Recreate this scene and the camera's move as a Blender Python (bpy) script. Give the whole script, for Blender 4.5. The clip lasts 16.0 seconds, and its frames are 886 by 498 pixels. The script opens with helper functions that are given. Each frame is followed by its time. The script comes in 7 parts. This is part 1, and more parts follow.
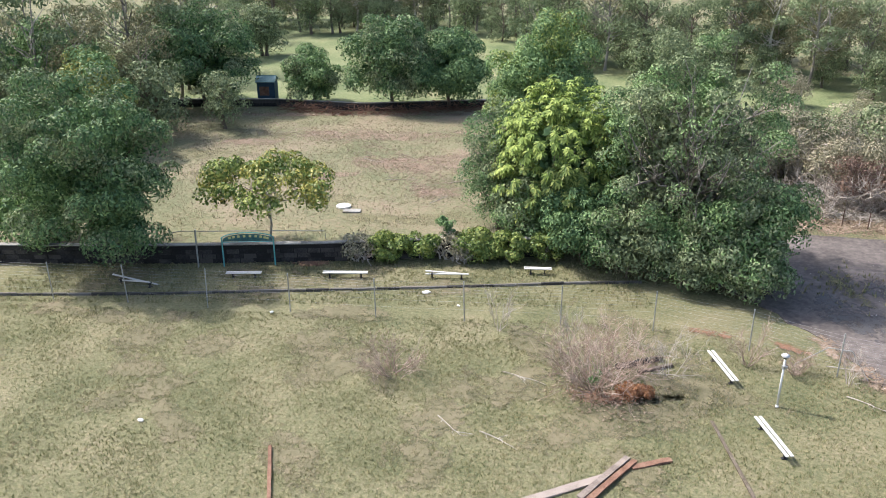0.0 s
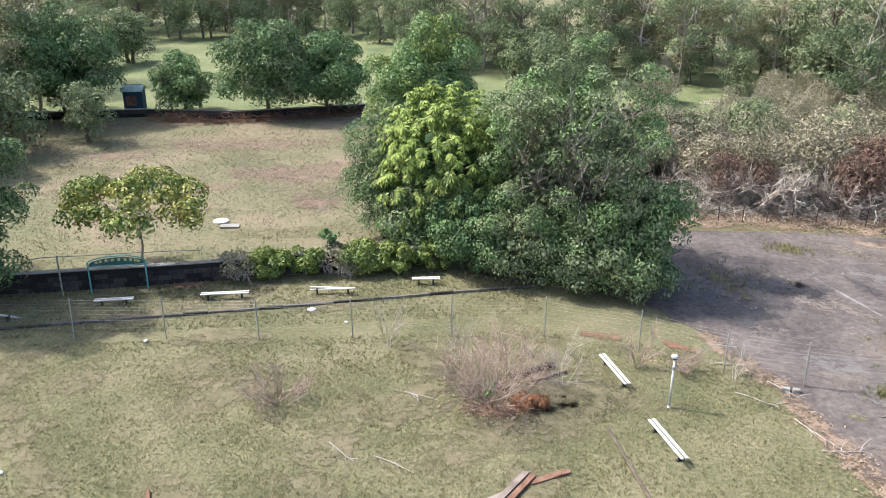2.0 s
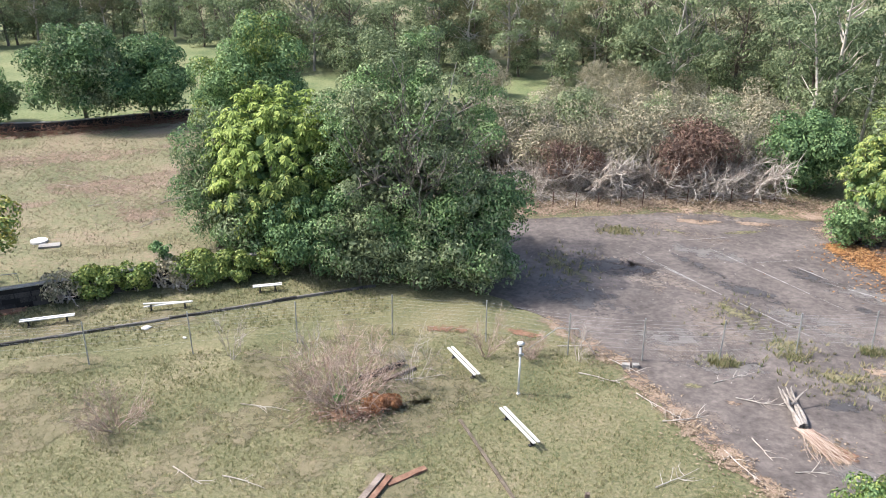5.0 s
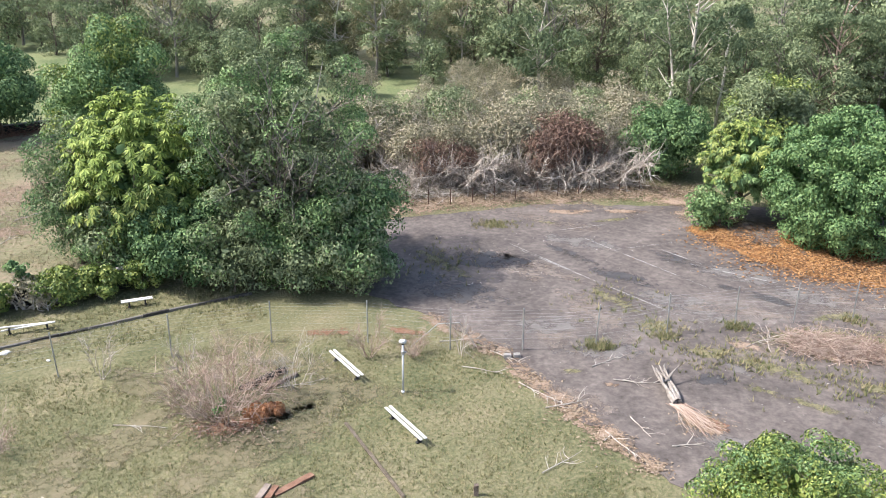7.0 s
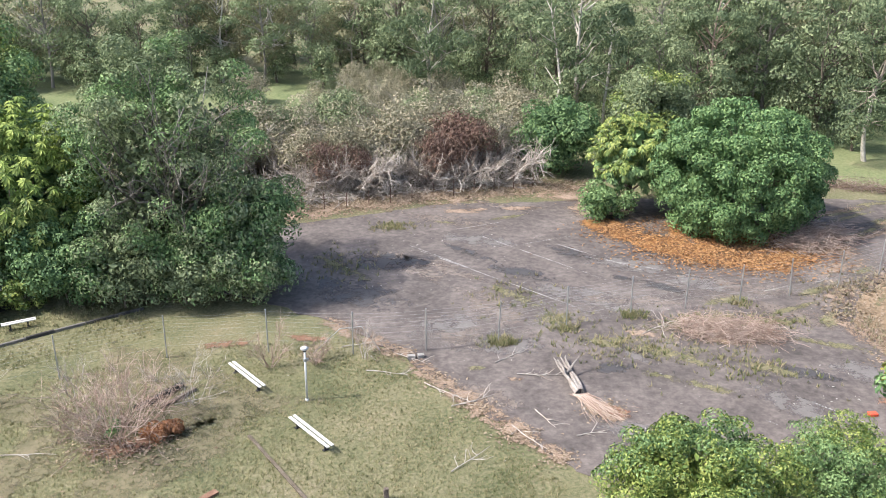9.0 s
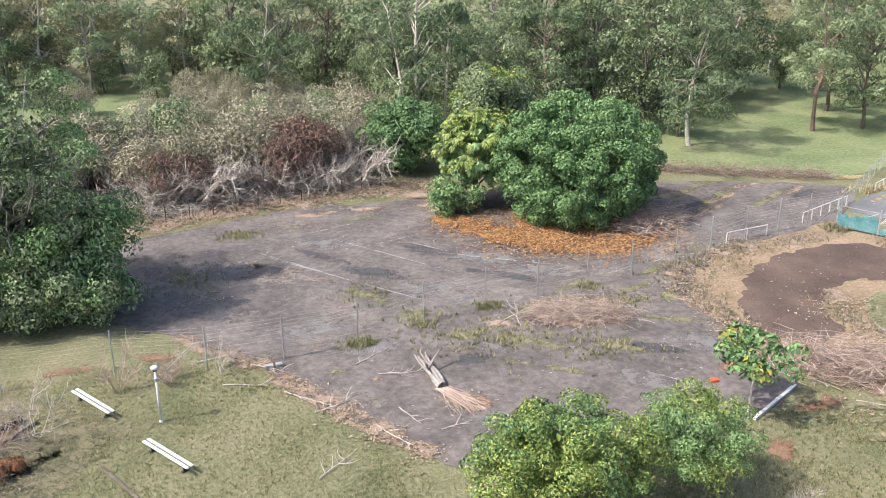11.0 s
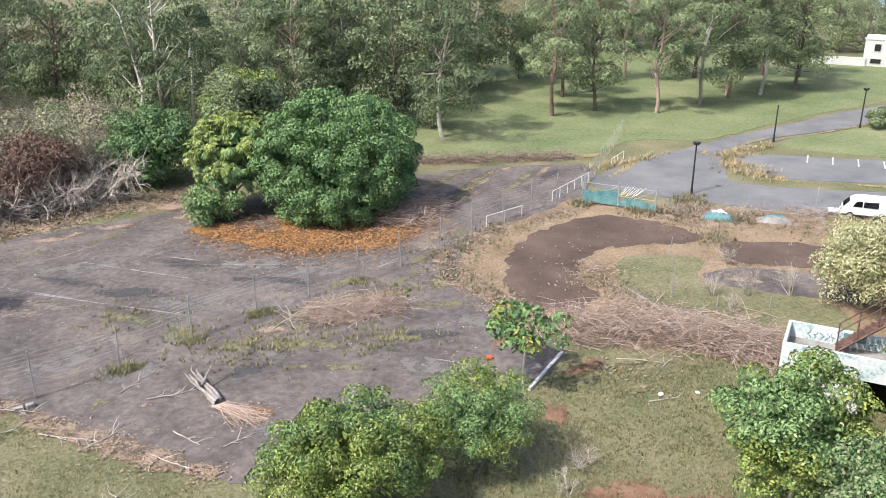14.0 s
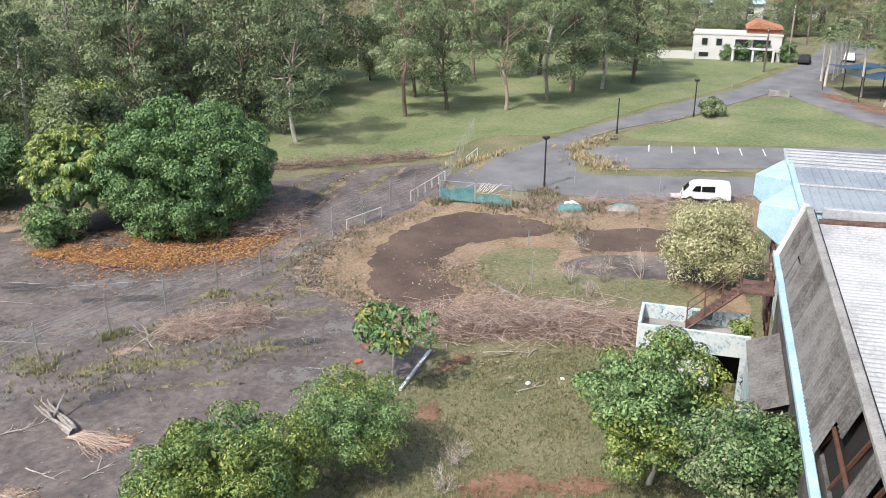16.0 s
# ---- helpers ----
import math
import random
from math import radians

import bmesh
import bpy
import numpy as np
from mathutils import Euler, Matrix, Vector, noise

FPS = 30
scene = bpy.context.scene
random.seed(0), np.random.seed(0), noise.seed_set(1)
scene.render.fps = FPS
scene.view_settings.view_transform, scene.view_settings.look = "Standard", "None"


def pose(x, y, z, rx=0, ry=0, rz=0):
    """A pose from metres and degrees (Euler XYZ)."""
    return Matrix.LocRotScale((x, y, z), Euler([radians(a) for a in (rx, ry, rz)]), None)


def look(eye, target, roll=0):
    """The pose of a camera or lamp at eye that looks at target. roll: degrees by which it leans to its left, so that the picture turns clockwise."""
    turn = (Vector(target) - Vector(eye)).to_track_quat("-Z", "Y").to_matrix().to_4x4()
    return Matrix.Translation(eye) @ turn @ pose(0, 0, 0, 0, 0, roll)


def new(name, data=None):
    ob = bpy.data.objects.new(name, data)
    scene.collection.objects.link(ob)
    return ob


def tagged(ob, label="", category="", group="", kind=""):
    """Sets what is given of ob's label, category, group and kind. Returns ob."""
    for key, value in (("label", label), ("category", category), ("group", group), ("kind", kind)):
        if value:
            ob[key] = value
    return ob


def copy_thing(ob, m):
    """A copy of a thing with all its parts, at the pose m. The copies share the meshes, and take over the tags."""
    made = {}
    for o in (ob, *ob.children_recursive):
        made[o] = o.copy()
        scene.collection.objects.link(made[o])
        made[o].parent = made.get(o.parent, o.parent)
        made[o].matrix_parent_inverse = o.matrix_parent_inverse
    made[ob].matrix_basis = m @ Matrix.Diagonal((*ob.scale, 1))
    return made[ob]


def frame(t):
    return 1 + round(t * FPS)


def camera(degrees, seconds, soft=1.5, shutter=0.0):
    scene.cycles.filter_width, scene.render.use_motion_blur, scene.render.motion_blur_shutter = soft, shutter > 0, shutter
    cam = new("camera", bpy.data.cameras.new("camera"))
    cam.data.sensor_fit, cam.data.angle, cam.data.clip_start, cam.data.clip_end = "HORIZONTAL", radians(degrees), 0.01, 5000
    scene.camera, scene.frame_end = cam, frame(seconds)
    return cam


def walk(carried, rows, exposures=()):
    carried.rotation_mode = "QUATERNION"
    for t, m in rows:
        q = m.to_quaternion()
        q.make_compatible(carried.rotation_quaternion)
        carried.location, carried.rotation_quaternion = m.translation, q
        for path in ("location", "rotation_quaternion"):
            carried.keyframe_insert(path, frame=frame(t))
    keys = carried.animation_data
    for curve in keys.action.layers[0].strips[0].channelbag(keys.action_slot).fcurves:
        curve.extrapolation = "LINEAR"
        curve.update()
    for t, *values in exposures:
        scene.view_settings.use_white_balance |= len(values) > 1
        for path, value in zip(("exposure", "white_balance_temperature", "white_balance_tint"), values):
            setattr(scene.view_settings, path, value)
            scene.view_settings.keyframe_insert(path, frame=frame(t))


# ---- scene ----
cam = camera(54.30, 16.0, soft=0.92)
PATH = [
    (0, look((0.331, -2.550, 23.485), (-21.081, 38.537, 4.688), -0.27)),
    (0.5, look((0.155, -2.091, 23.509), (-20.129, 39.569, 4.720), -0.21)),
    (1, look((-0.011, -1.646, 23.531), (-18.877, 40.679, 4.751), -0.11)),
    (1.5, look((-0.155, -1.236, 23.547), (-17.323, 41.815, 4.788), -0.02)),
    (2, look((-0.265, -0.886, 23.551), (-15.743, 42.782, 4.750), -0.01)),
    (2.5, look((-0.330, -0.620, 23.542), (-14.188, 43.587, 4.735), -0.00)),
    (3, look((-0.346, -0.445, 23.516), (-12.662, 44.206, 4.684), 0.03)),
    (3.5, look((-0.323, -0.346, 23.469), (-11.222, 44.673, 4.641), 0.03)),
    (6, look((-0.069, -0.115, 23.116), (-3.710, 46.074, 4.317), 0.13)),
    (6.5, look((-0.028, -0.060, 23.054), (-1.757, 46.250, 4.281), 0.10)),
    (7, look((0.000, 0.000, 23.000), (0.000, 46.376, 4.312), 0.11)),
    (7.5, look((0.014, 0.062, 22.948), (1.421, 46.454, 4.353), 0.13)),
    (8, look((0.019, 0.116, 22.890), (2.685, 46.481, 4.365), 0.12)),
    (10.5, look((0.007, 0.328, 22.554), (11.977, 45.278, 4.217), 0.06)),
    (11, look((0.015, 0.387, 22.486), (14.191, 44.716, 4.211), -0.01)),
    (11.5, look((0.043, 0.466, 22.412), (16.385, 44.084, 4.235), -0.10)),
    (12, look((0.093, 0.555, 22.325), (18.656, 43.290, 4.186), -0.06)),
    (12.5, look((0.164, 0.648, 22.227), (20.960, 42.354, 4.113), -0.07)),
    (13, look((0.242, 0.733, 22.122), (23.124, 41.348, 4.042), -0.10)),
    (13.5, look((0.313, 0.802, 22.015), (24.900, 40.418, 3.959), 0.01)),
    (14, look((0.356, 0.852, 21.922), (26.452, 39.485, 3.853), 0.04)),
    (14.5, look((0.370, 0.884, 21.861), (27.684, 38.650, 3.760), 0.08)),
    (15, look((0.374, 0.906, 21.840), (29.278, 37.493, 3.787), 0.10)),
    (15.5, look((0.383, 0.924, 21.857), (31.117, 36.022, 3.870), 0.08)),
    (16, look((0.392, 0.941, 21.897), (32.719, 34.592, 3.936), 0.01)),
]
walk(cam, PATH, [(0, 0.98), (7, 1.0), (11, 0.92), (14, 0.75), (16, 0.53)])

# ---- world and sun ----
SUN_EL, SUN_AZ = 50.0, 267.0          # high sun to the west of the plan's +y
world = bpy.data.worlds.new("sky")
world.use_nodes = True
scene.world = world
wn = world.node_tree.nodes
sky = wn.new("ShaderNodeTexSky")
sky.sky_type, sky.sun_disc = "NISHITA", False
sky.sun_elevation, sky.sun_rotation = radians(SUN_EL), radians(SUN_AZ)
sky.air_density, sky.dust_density = 1.0, 3.0
wn["Background"].inputs[1].default_value = 0.15
world.node_tree.links.new(sky.outputs[0], wn["Background"].inputs[0])
sun_data = bpy.data.lights.new("sun", "SUN")
sun_data.energy, sun_data.angle, sun_data.color = 3.3, radians(1.5), (1.0, 0.955, 0.905)
sun = new("sun", sun_data)
sx, sy = math.sin(radians(SUN_AZ)), math.cos(radians(SUN_AZ))
sun.matrix_world = look((sx * 60, sy * 60, 60 * math.tan(radians(SUN_EL))), (0, 0, 0))


# ---- materials ----
def material(name, colors, scale=1.0, fine=12.0, rough=0.85, bump=0.3, bump_dist=0.02, metal=0.0, spread=(0.39, 0.61), island=0.0,
             thing=0.0, translucent=0.0, fine_mix=0.5, rim=False, spec=0.3, stretch=(1, 1, 1), rag=11.0):
    """A procedural surface: a colour ramp over coarse and fine noise, with relief; variation by piece where asked."""
    m = bpy.data.materials.new(name)
    m.use_nodes = True
    nt, nodes = m.node_tree, m.node_tree.nodes
    bsdf, out = nodes["Principled BSDF"], nodes["Material Output"]
    link = nt.links.new
    geo = nodes.new("ShaderNodeNewGeometry")
    place = nodes.new("ShaderNodeMapping")
    place.inputs["Scale"].default_value = stretch
    link(geo.outputs["Position"], place.inputs["Vector"])

    def noise_at(s, detail=6.0, rough_=0.6):
        n = nodes.new("ShaderNodeTexNoise")
        n.inputs["Scale"].default_value, n.inputs["Detail"].default_value, n.inputs["Roughness"].default_value = s, detail, rough_
        link(place.outputs[0], n.inputs["Vector"])
        return n.outputs["Fac"]

    def calc(op, a, b):
        n = nodes.new("ShaderNodeMath")
        n.operation = op
        for i, v in enumerate((a, b)):
            if isinstance(v, (int, float)):
                n.inputs[i].default_value = v
            else:
                link(v, n.inputs[i])
        return n.outputs[0]

    big, small = noise_at(scale), noise_at(fine, 5.0, 0.7)
    fac = calc("ADD", calc("MULTIPLY", big, 1 - fine_mix), calc("MULTIPLY", small, fine_mix))
    if island:
        fac = calc("ADD", fac, calc("MULTIPLY", calc("SUBTRACT", geo.outputs["Random Per Island"], 0.5), island))
    if thing:
        info = nodes.new("ShaderNodeObjectInfo")
        fac = calc("ADD", fac, calc("MULTIPLY", calc("SUBTRACT", info.outputs["Random"], 0.5), thing))
    ramp = nodes.new("ShaderNodeValToRGB")
    el = ramp.color_ramp.elements
    while len(el) < len(colors):
        el.new(0.5)
    for i, c in enumerate(colors):
        el[i].position = spread[0] + (spread[1] - spread[0]) * i / max(1, len(colors) - 1)
        el[i].color = (*c, 1)
    link(fac, ramp.inputs[0])
    link(ramp.outputs[0], bsdf.inputs["Base Color"])
    bsdf.inputs["Roughness"].default_value, bsdf.inputs["Metallic"].default_value = rough, metal
    bsdf.inputs["Specular IOR Level"].default_value = spec
    if bump:
        b = nodes.new("ShaderNodeBump")
        b.inputs["Strength"].default_value, b.inputs["Distance"].default_value = bump, bump_dist
        link(small, b.inputs["Height"])
        link(b.outputs[0], bsdf.inputs["Normal"])
    shader = bsdf.outputs[0]
    if translucent:
        tr, mix = nodes.new("ShaderNodeBsdfTranslucent"), nodes.new("ShaderNodeMixShader")
        link(ramp.outputs[0], tr.inputs[0])
        mix.inputs[0].default_value = translucent
        link(shader, mix.inputs[1]), link(tr.outputs[0], mix.inputs[2])
        shader = mix.outputs[0]
    if rim:   # ragged border of a thin layer: it thins out towards its rim
        att = nodes.new("ShaderNodeAttribute")
        att.attribute_name = "cover"
        grain = calc("ADD", calc("MULTIPLY", noise_at(.6, 4.0, .6), .35), calc("MULTIPLY", noise_at((rim if rim is not True else 5.0) * 1.6, 9.0, .85), .65))
        gap = calc("SUBTRACT", calc("ADD", att.outputs["Fac"], calc("MULTIPLY", calc("SUBTRACT", grain, 0.5), rag)), 0.5)
        keep = calc("MULTIPLY", gap, 2.2)
        keep_node = keep.node
        keep_node.use_clamp = True
        clear, mix = nodes.new("ShaderNodeBsdfTransparent"), nodes.new("ShaderNodeMixShader")
        link(calc("MULTIPLY", keep, .92), mix.inputs[0])
        link(clear.outputs[0], mix.inputs[1]), link(shader, mix.inputs[2])
        shader = mix.outputs[0]
    link(shader, out.inputs[0])
    return m


M_LAWN = material("lawn_grass", [(0.089, 0.102, 0.050), (0.153, 0.154, 0.080), (0.215, 0.199, 0.116), (0.283, 0.240, 0.160)], 0.22, 5.0, .95, 1.0, .12, spread=(.38, .64), fine_mix=.6)
M_FIELD = material("field_grass", [(0.107, 0.121, 0.063), (0.172, 0.172, 0.096), (0.233, 0.200, 0.132), (0.270, 0.205, 0.157)], 0.12, 3.0, .95, 1.0, .12, spread=(.38, .63), fine_mix=.5)
M_GREEN = material("park_grass", [(0.083, 0.120, 0.050), (0.141, 0.175, 0.079), (0.199, 0.217, 0.109), (0.268, 0.252, 0.144)], 0.13, 2.6, .95, .9, .08, spread=(.36, .66), fine_mix=.5)
M_ASPHALT = material("old_asphalt", [(0.062, 0.054, 0.051), (0.103, 0.088, 0.082), (0.155, 0.132, 0.122), (0.215, 0.186, 0.171)], 0.3, 2.2, .85, .45, .02, spread=(.36, .66), fine_mix=.5, spec=.35)
M_ROAD = material("road_asphalt", [(.12, .12, .125), (.17, .17, .175), (.21, .21, .21)], 0.25, 14.0, .8, .3, .01, fine_mix=.4)
M_DIRT = material("brown_bitumen", [(0.069, 0.048, 0.039), (0.101, 0.070, 0.056), (0.138, 0.097, 0.077)], 0.3, 8.0, .9, .4, .015, fine_mix=.4)
M_LITTER = material("leaf_litter", [(0.127, 0.059, 0.024), (0.253, 0.118, 0.044), (0.356, 0.181, 0.068), (0.437, 0.245, 0.104)], 0.7, 9.0, .9, .9, .03, rim=4.0, fine_mix=.6, rag=8.0)
M_DRY = material("dry_leaves_and_straw", [(0.130, 0.085, 0.058), (0.220, 0.157, 0.112), (0.310, 0.233, 0.175), (0.370, 0.285, 0.223)], 0.6, 11.0, .95, .9, .04, rim=2.5, fine_mix=.55)
M_WEED = material("weedy_grass", [(.11, .11, .055), (.19, .175, .10), (.27, .24, .15)], 0.8, 9.0, .95, .9, .05, rim=2.2, fine_mix=.5)
M_STRAW = material("straw_grass", [(.24, .185, .09), (.34, .27, .14), (.43, .355, .20)], 0.8, 9.0, .95, .9, .05, rim=2.2)
M_SOIL = material("red_soil", [(.16, .085, .055), (.24, .135, .09), (.29, .18, .125)], 0.9, 10.0, .95, .8, .04, rim=2.5)
M_THIN = material("sun_browned_turf", [(.128, .122, .070), (.176, .158, .096), (.215, .182, .12)], 0.8, 4.0, .95, .8, .04, rim=1.2)
M_DAMP_SHADE = material("damp_stain_and_tree_shade", [(0.056, 0.053, 0.054), (0.088, 0.080, 0.080)], 0.8, 8.0, .6, .2, .01, rim=0.7, spec=.5)
M_PALE = material("pale_worn_asphalt", [(0.142, 0.129, 0.126), (0.190, 0.175, 0.167)], 0.6, 9.0, .85, .2, .01, rim=0.9)
M_PAINT = material("worn_white_paint", [(.30, .29, .28), (.45, .44, .43)], 1.5, 14.0, .8, .2, .004, rim=6.0)
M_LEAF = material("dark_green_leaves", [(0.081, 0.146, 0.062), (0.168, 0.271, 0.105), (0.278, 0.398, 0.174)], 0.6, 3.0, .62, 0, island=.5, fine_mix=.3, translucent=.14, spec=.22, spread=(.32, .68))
M_LEAF_DEEP = material("deep_green_leaves", [(0.055, 0.110, 0.048), (0.112, 0.198, 0.081), (0.201, 0.305, 0.127)], 0.6, 3.0, .6, 0, island=.5, fine_mix=.3, translucent=.14, spec=.25, spread=(.32, .68))
M_LEAF_OLIVE = material("olive_leaves", [(0.117, 0.150, 0.083), (0.192, 0.244, 0.129), (0.309, 0.360, 0.204)], 0.5, 3.0, .62, 0, island=.5, fine_mix=.3, translucent=.14, spec=0.12, spread=(.32, .68))
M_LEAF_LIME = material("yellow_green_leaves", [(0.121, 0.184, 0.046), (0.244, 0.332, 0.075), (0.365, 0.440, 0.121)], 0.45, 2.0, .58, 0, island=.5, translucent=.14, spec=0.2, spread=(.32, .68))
M_LEAF_GLOSS = material("glossy_green_leaves", [(0.074, 0.148, 0.060), (0.137, 0.239, 0.094), (0.215, 0.328, 0.132)], 0.7, 3.0, .5, 0, island=.5, fine_mix=.3, translucent=.14, spec=0.25, spread=(.32, .68))
M_LEAF_GUM = material("grey_green_gum_leaves", [(0.096, 0.132, 0.074), (0.174, 0.225, 0.122), (0.294, 0.345, 0.194)], 0.09, 2.0, .62, 0, island=.3, thing=.35, translucent=.14, spec=0.1, spread=(.32, .68))
M_LEAF_BRONZE = material("bronze_gum_leaves", [(0.150, 0.150, 0.085), (0.250, 0.240, 0.135), (0.350, 0.325, 0.200)], 0.09, 2.0, .62, 0, island=.4, thing=.3, translucent=.14, spec=0.1, spread=(.32, .68))
M_LEAF_GREY = material("grey_scrub_leaves", [(0.180, 0.178, 0.112), (0.289, 0.271, 0.181), (0.417, 0.372, 0.268)], 0.3, 3.0, .7, 0, island=.8, thing=.3, translucent=.14, spread=(.32, .68))
M_LEAF_RUST = material("dead_rusty_leaves", [(0.115, 0.066, 0.050), (0.185, 0.117, 0.089), (0.239, 0.167, 0.133)], 0.5, 3.0, .8, 0, island=.5, translucent=.14, spread=(.32, .68))
M_LEAF_FERN = material("rusty_dead_fern", [(.22, .095, .045), (.34, .155, .075), (.42, .22, .12)], 0.8, 4.0, .9, 0, island=.5, translucent=.14, spread=(.32, .68))
M_LEAF_PALE = material("variegated_pale_leaves", [(0.250, 0.263, 0.125), (0.413, 0.413, 0.219), (0.562, 0.537, 0.344)], 0.7, 3.0, .45, 0, island=.5, translucent=.14, spread=(.32, .68))
M_LEAF_YELLOW = material("yellowing_leaves", [(0.151, 0.198, 0.055), (0.276, 0.289, 0.077), (0.414, 0.373, 0.099)], 0.8, 3.0, .45, 0, island=.7, translucent=.14, spread=(.32, .68))
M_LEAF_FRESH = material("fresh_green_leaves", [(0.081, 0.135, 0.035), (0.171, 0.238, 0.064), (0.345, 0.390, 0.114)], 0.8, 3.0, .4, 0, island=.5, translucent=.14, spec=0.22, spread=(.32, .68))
M_BARK = material("grey_brown_bark", [(.07, .055, .04), (.13, .105, .08), (.19, .16, .13)], 1.5, 14.0, .9, .6, .02, stretch=(1, 1, .3))
M_BARK_PALE = material("pale_gum_bark", [(.26, .22, .18), (.42, .38, .33), (.55, .52, .47)], 0.7, 9.0, .8, .3, .01, thing=.25, stretch=(1, 1, .35))
M_BARK_PINK = material("pinkish_brown_gum_bark", [(.15, .105, .08), (.25, .18, .14), (.36, .27, .22)], 0.7, 9.0, .8, .3, .01, thing=.25, stretch=(1, 1, .35))
M_BARK_GREY = material("grey_branch_bark", [(.11, .10, .085), (.19, .17, .15), (.28, .26, .235)], 0.9, 9.0, .85, .3, .01, thing=.25, stretch=(1, 1, .35))
M_TWIG = material("bleached_dead_twigs", [(.26, .22, .19), (.38, .34, .30), (.50, .46, .42)], 1.0, 10.0, .9, 0, island=.4)
M_TWIG_RED = material("reddish_dead_twigs", [(0.25, 0.175, 0.14), (0.36, 0.27, 0.225), (0.46, 0.37, 0.32)], 1.0, 10.0, .9, 0, island=.5)
M_BRUSH = material("brown_cut_brushwood", [(.15, .105, .082), (.24, .175, .14), (.34, .265, .225)], 1.0, 10.0, .9, 0, island=.6)
M_BENCH = material("weathered_white_paint", [(0.340, 0.323, 0.297), (0.527, 0.518, 0.493), (0.629, 0.620, 0.603)], 2.0, 22.0, .6, .3, .004, spread=(.25, .5))
M_STEEL = material("galvanised_steel", [(0.273, 0.282, 0.282), (0.389, 0.398, 0.398), (0.486, 0.495, 0.495)], 3.0, 30.0, .5, .1, .002, metal=.5)
M_DARK = material("dark_metal", [(.02, .02, .022), (.04, .04, .042)], 3.0, 30.0, .5, .1, .002)
M_WOOD = material("grey_weathered_timber", [(.13, .10, .085), (.22, .18, .155), (.32, .27, .24)], 1.5, 20.0, .9, .5, .006, thing=.3)
M_WOOD_RED = material("rotting_red_timber", [(.12, .065, .045), (.21, .115, .08), (.28, .18, .13)], 2.0, 18.0, .95, .5, .01)
M_BLACKWALL = material("blackened_stone_wall", [(.018, .017, .017), (.035, .033, .032), (.07, .062, .058)], 0.8, 9.0, .9, .7, .03, thing=.3)
M_CONCRETE = material("stained_concrete", [(.16, .15, .14), (.27, .26, .245), (.36, .35, .33)], 0.9, 12.0, .9, .4, .01)
M_BLUEWALL = material("peeling_blue_white_render", [(.09, .12, .12), (.24, .36, .38), (.46, .53, .54), (.56, .59, .59)], 1.3, 7.0, .85, .4, .008, spread=(.34, .56))
M_SHEET = material("grey_fibre_cement_sheet", [(0.073, 0.067, 0.062), (0.137, 0.131, 0.126), (0.186, 0.180, 0.174)], 0.7, 8.0, .9, .3, .008, thing=.15)
M_ROOFWHITE = material("white_corrugated_roof", [(0.276, 0.283, 0.289), (0.390, 0.398, 0.405), (0.463, 0.470, 0.478)], 0.4, 7.0, .55, .1, .004)
M_ROOFBLUE = material("blue_grey_metal_roof", [(0.197, 0.230, 0.262), (0.276, 0.308, 0.341), (0.341, 0.374, 0.400)], 0.4, 7.0, .5, .1, .004)
M_PALEBLUE = material("pale_blue_paint", [(0.269, 0.435, 0.539), (0.371, 0.543, 0.636), (0.435, 0.605, 0.685)], 0.8, 9.0, .7, .2, .004)
M_RED = material("red_oxide_steel", [(0.077, 0.032, 0.022), (0.128, 0.065, 0.043)], 2.0, 15.0, .8, .3, .005)
M_RUST = material("rusted_steel", [(.06, .035, .028), (.12, .07, .055), (.17, .11, .09)], 2.0, 15.0, .9, .4, .006)
M_TEAL = material("faded_teal_paint", [(.06, .26, .27), (.10, .36, .37), (.17, .44, .44)], 2.0, 15.0, .7, .2, .003)
M_SHEDROOF = material("pale_teal_metal_roof", [(.14, .25, .25), (.22, .34, .34), (.30, .42, .41)], 1.0, 9.0, .6, .1, .004)
M_TEALNET = material("teal_shade_cloth", [(.06, .16, .175), (.10, .225, .235), (.17, .29, .29)], 1.4, 14.0, .9, .3, .01)
M_CREAM = material("cream_lettering_paint", [(.50, .48, .20), (.62, .58, .28)], 3.0, 20.0, .7, 0)
M_WHITE = material("white_gloss_paint", [(0.595, 0.603, 0.612), (0.680, 0.689, 0.689)], 1.0, 9.0, .25, 0, spec=.6)
M_RENDER = material("white_house_render", [(0.504, 0.504, 0.490), (0.576, 0.576, 0.569)], 0.5, 7.0, .9, .1, .005)
M_GLASS = material("dark_tinted_glass", [(.012, .014, .016), (.02, .022, .025)], 1.0, 5.0, .06, 0, spec=.8)
M_TYRE = material("black_tyre_rubber", [(.012, .012, .012), (.02, .02, .02)], 4.0, 20.0, .85, .2, .003)
M_TILE = material("terracotta_roof_tiles", [(.30, .12, .07), (.42, .19, .11), (.48, .25, .16)], 0.8, 10.0, .85, .4, .02)
M_BRICK = material("red_brick_wall", [(.24, .10, .07), (.34, .16, .11)], 1.0, 10.0, .9, .3, .01)
# near-black that stands for shade in openings and gaps
M_BLACK = material("interior_shade_black", [(.012, .011, .010), (.025, .022, .02)], 1.0, 6.0, .95, .2, .01)
M_BLUESHADE = material("blue_shade_sail", [(0.030, 0.066, 0.110), (0.048, 0.094, 0.150)], 1.0, 10.0, .8, .1, .004)
M_GRAFFITI = material("dark_blue_spray_paint", [(.05, .10, .14), (.10, .17, .22)], 2.0, 14.0, .7, 0)
M_ORANGE = material("orange_red_plastic", [(.65, .09, .05), (.72, .13, .07)], 2.0, 10.0, .5, 0)

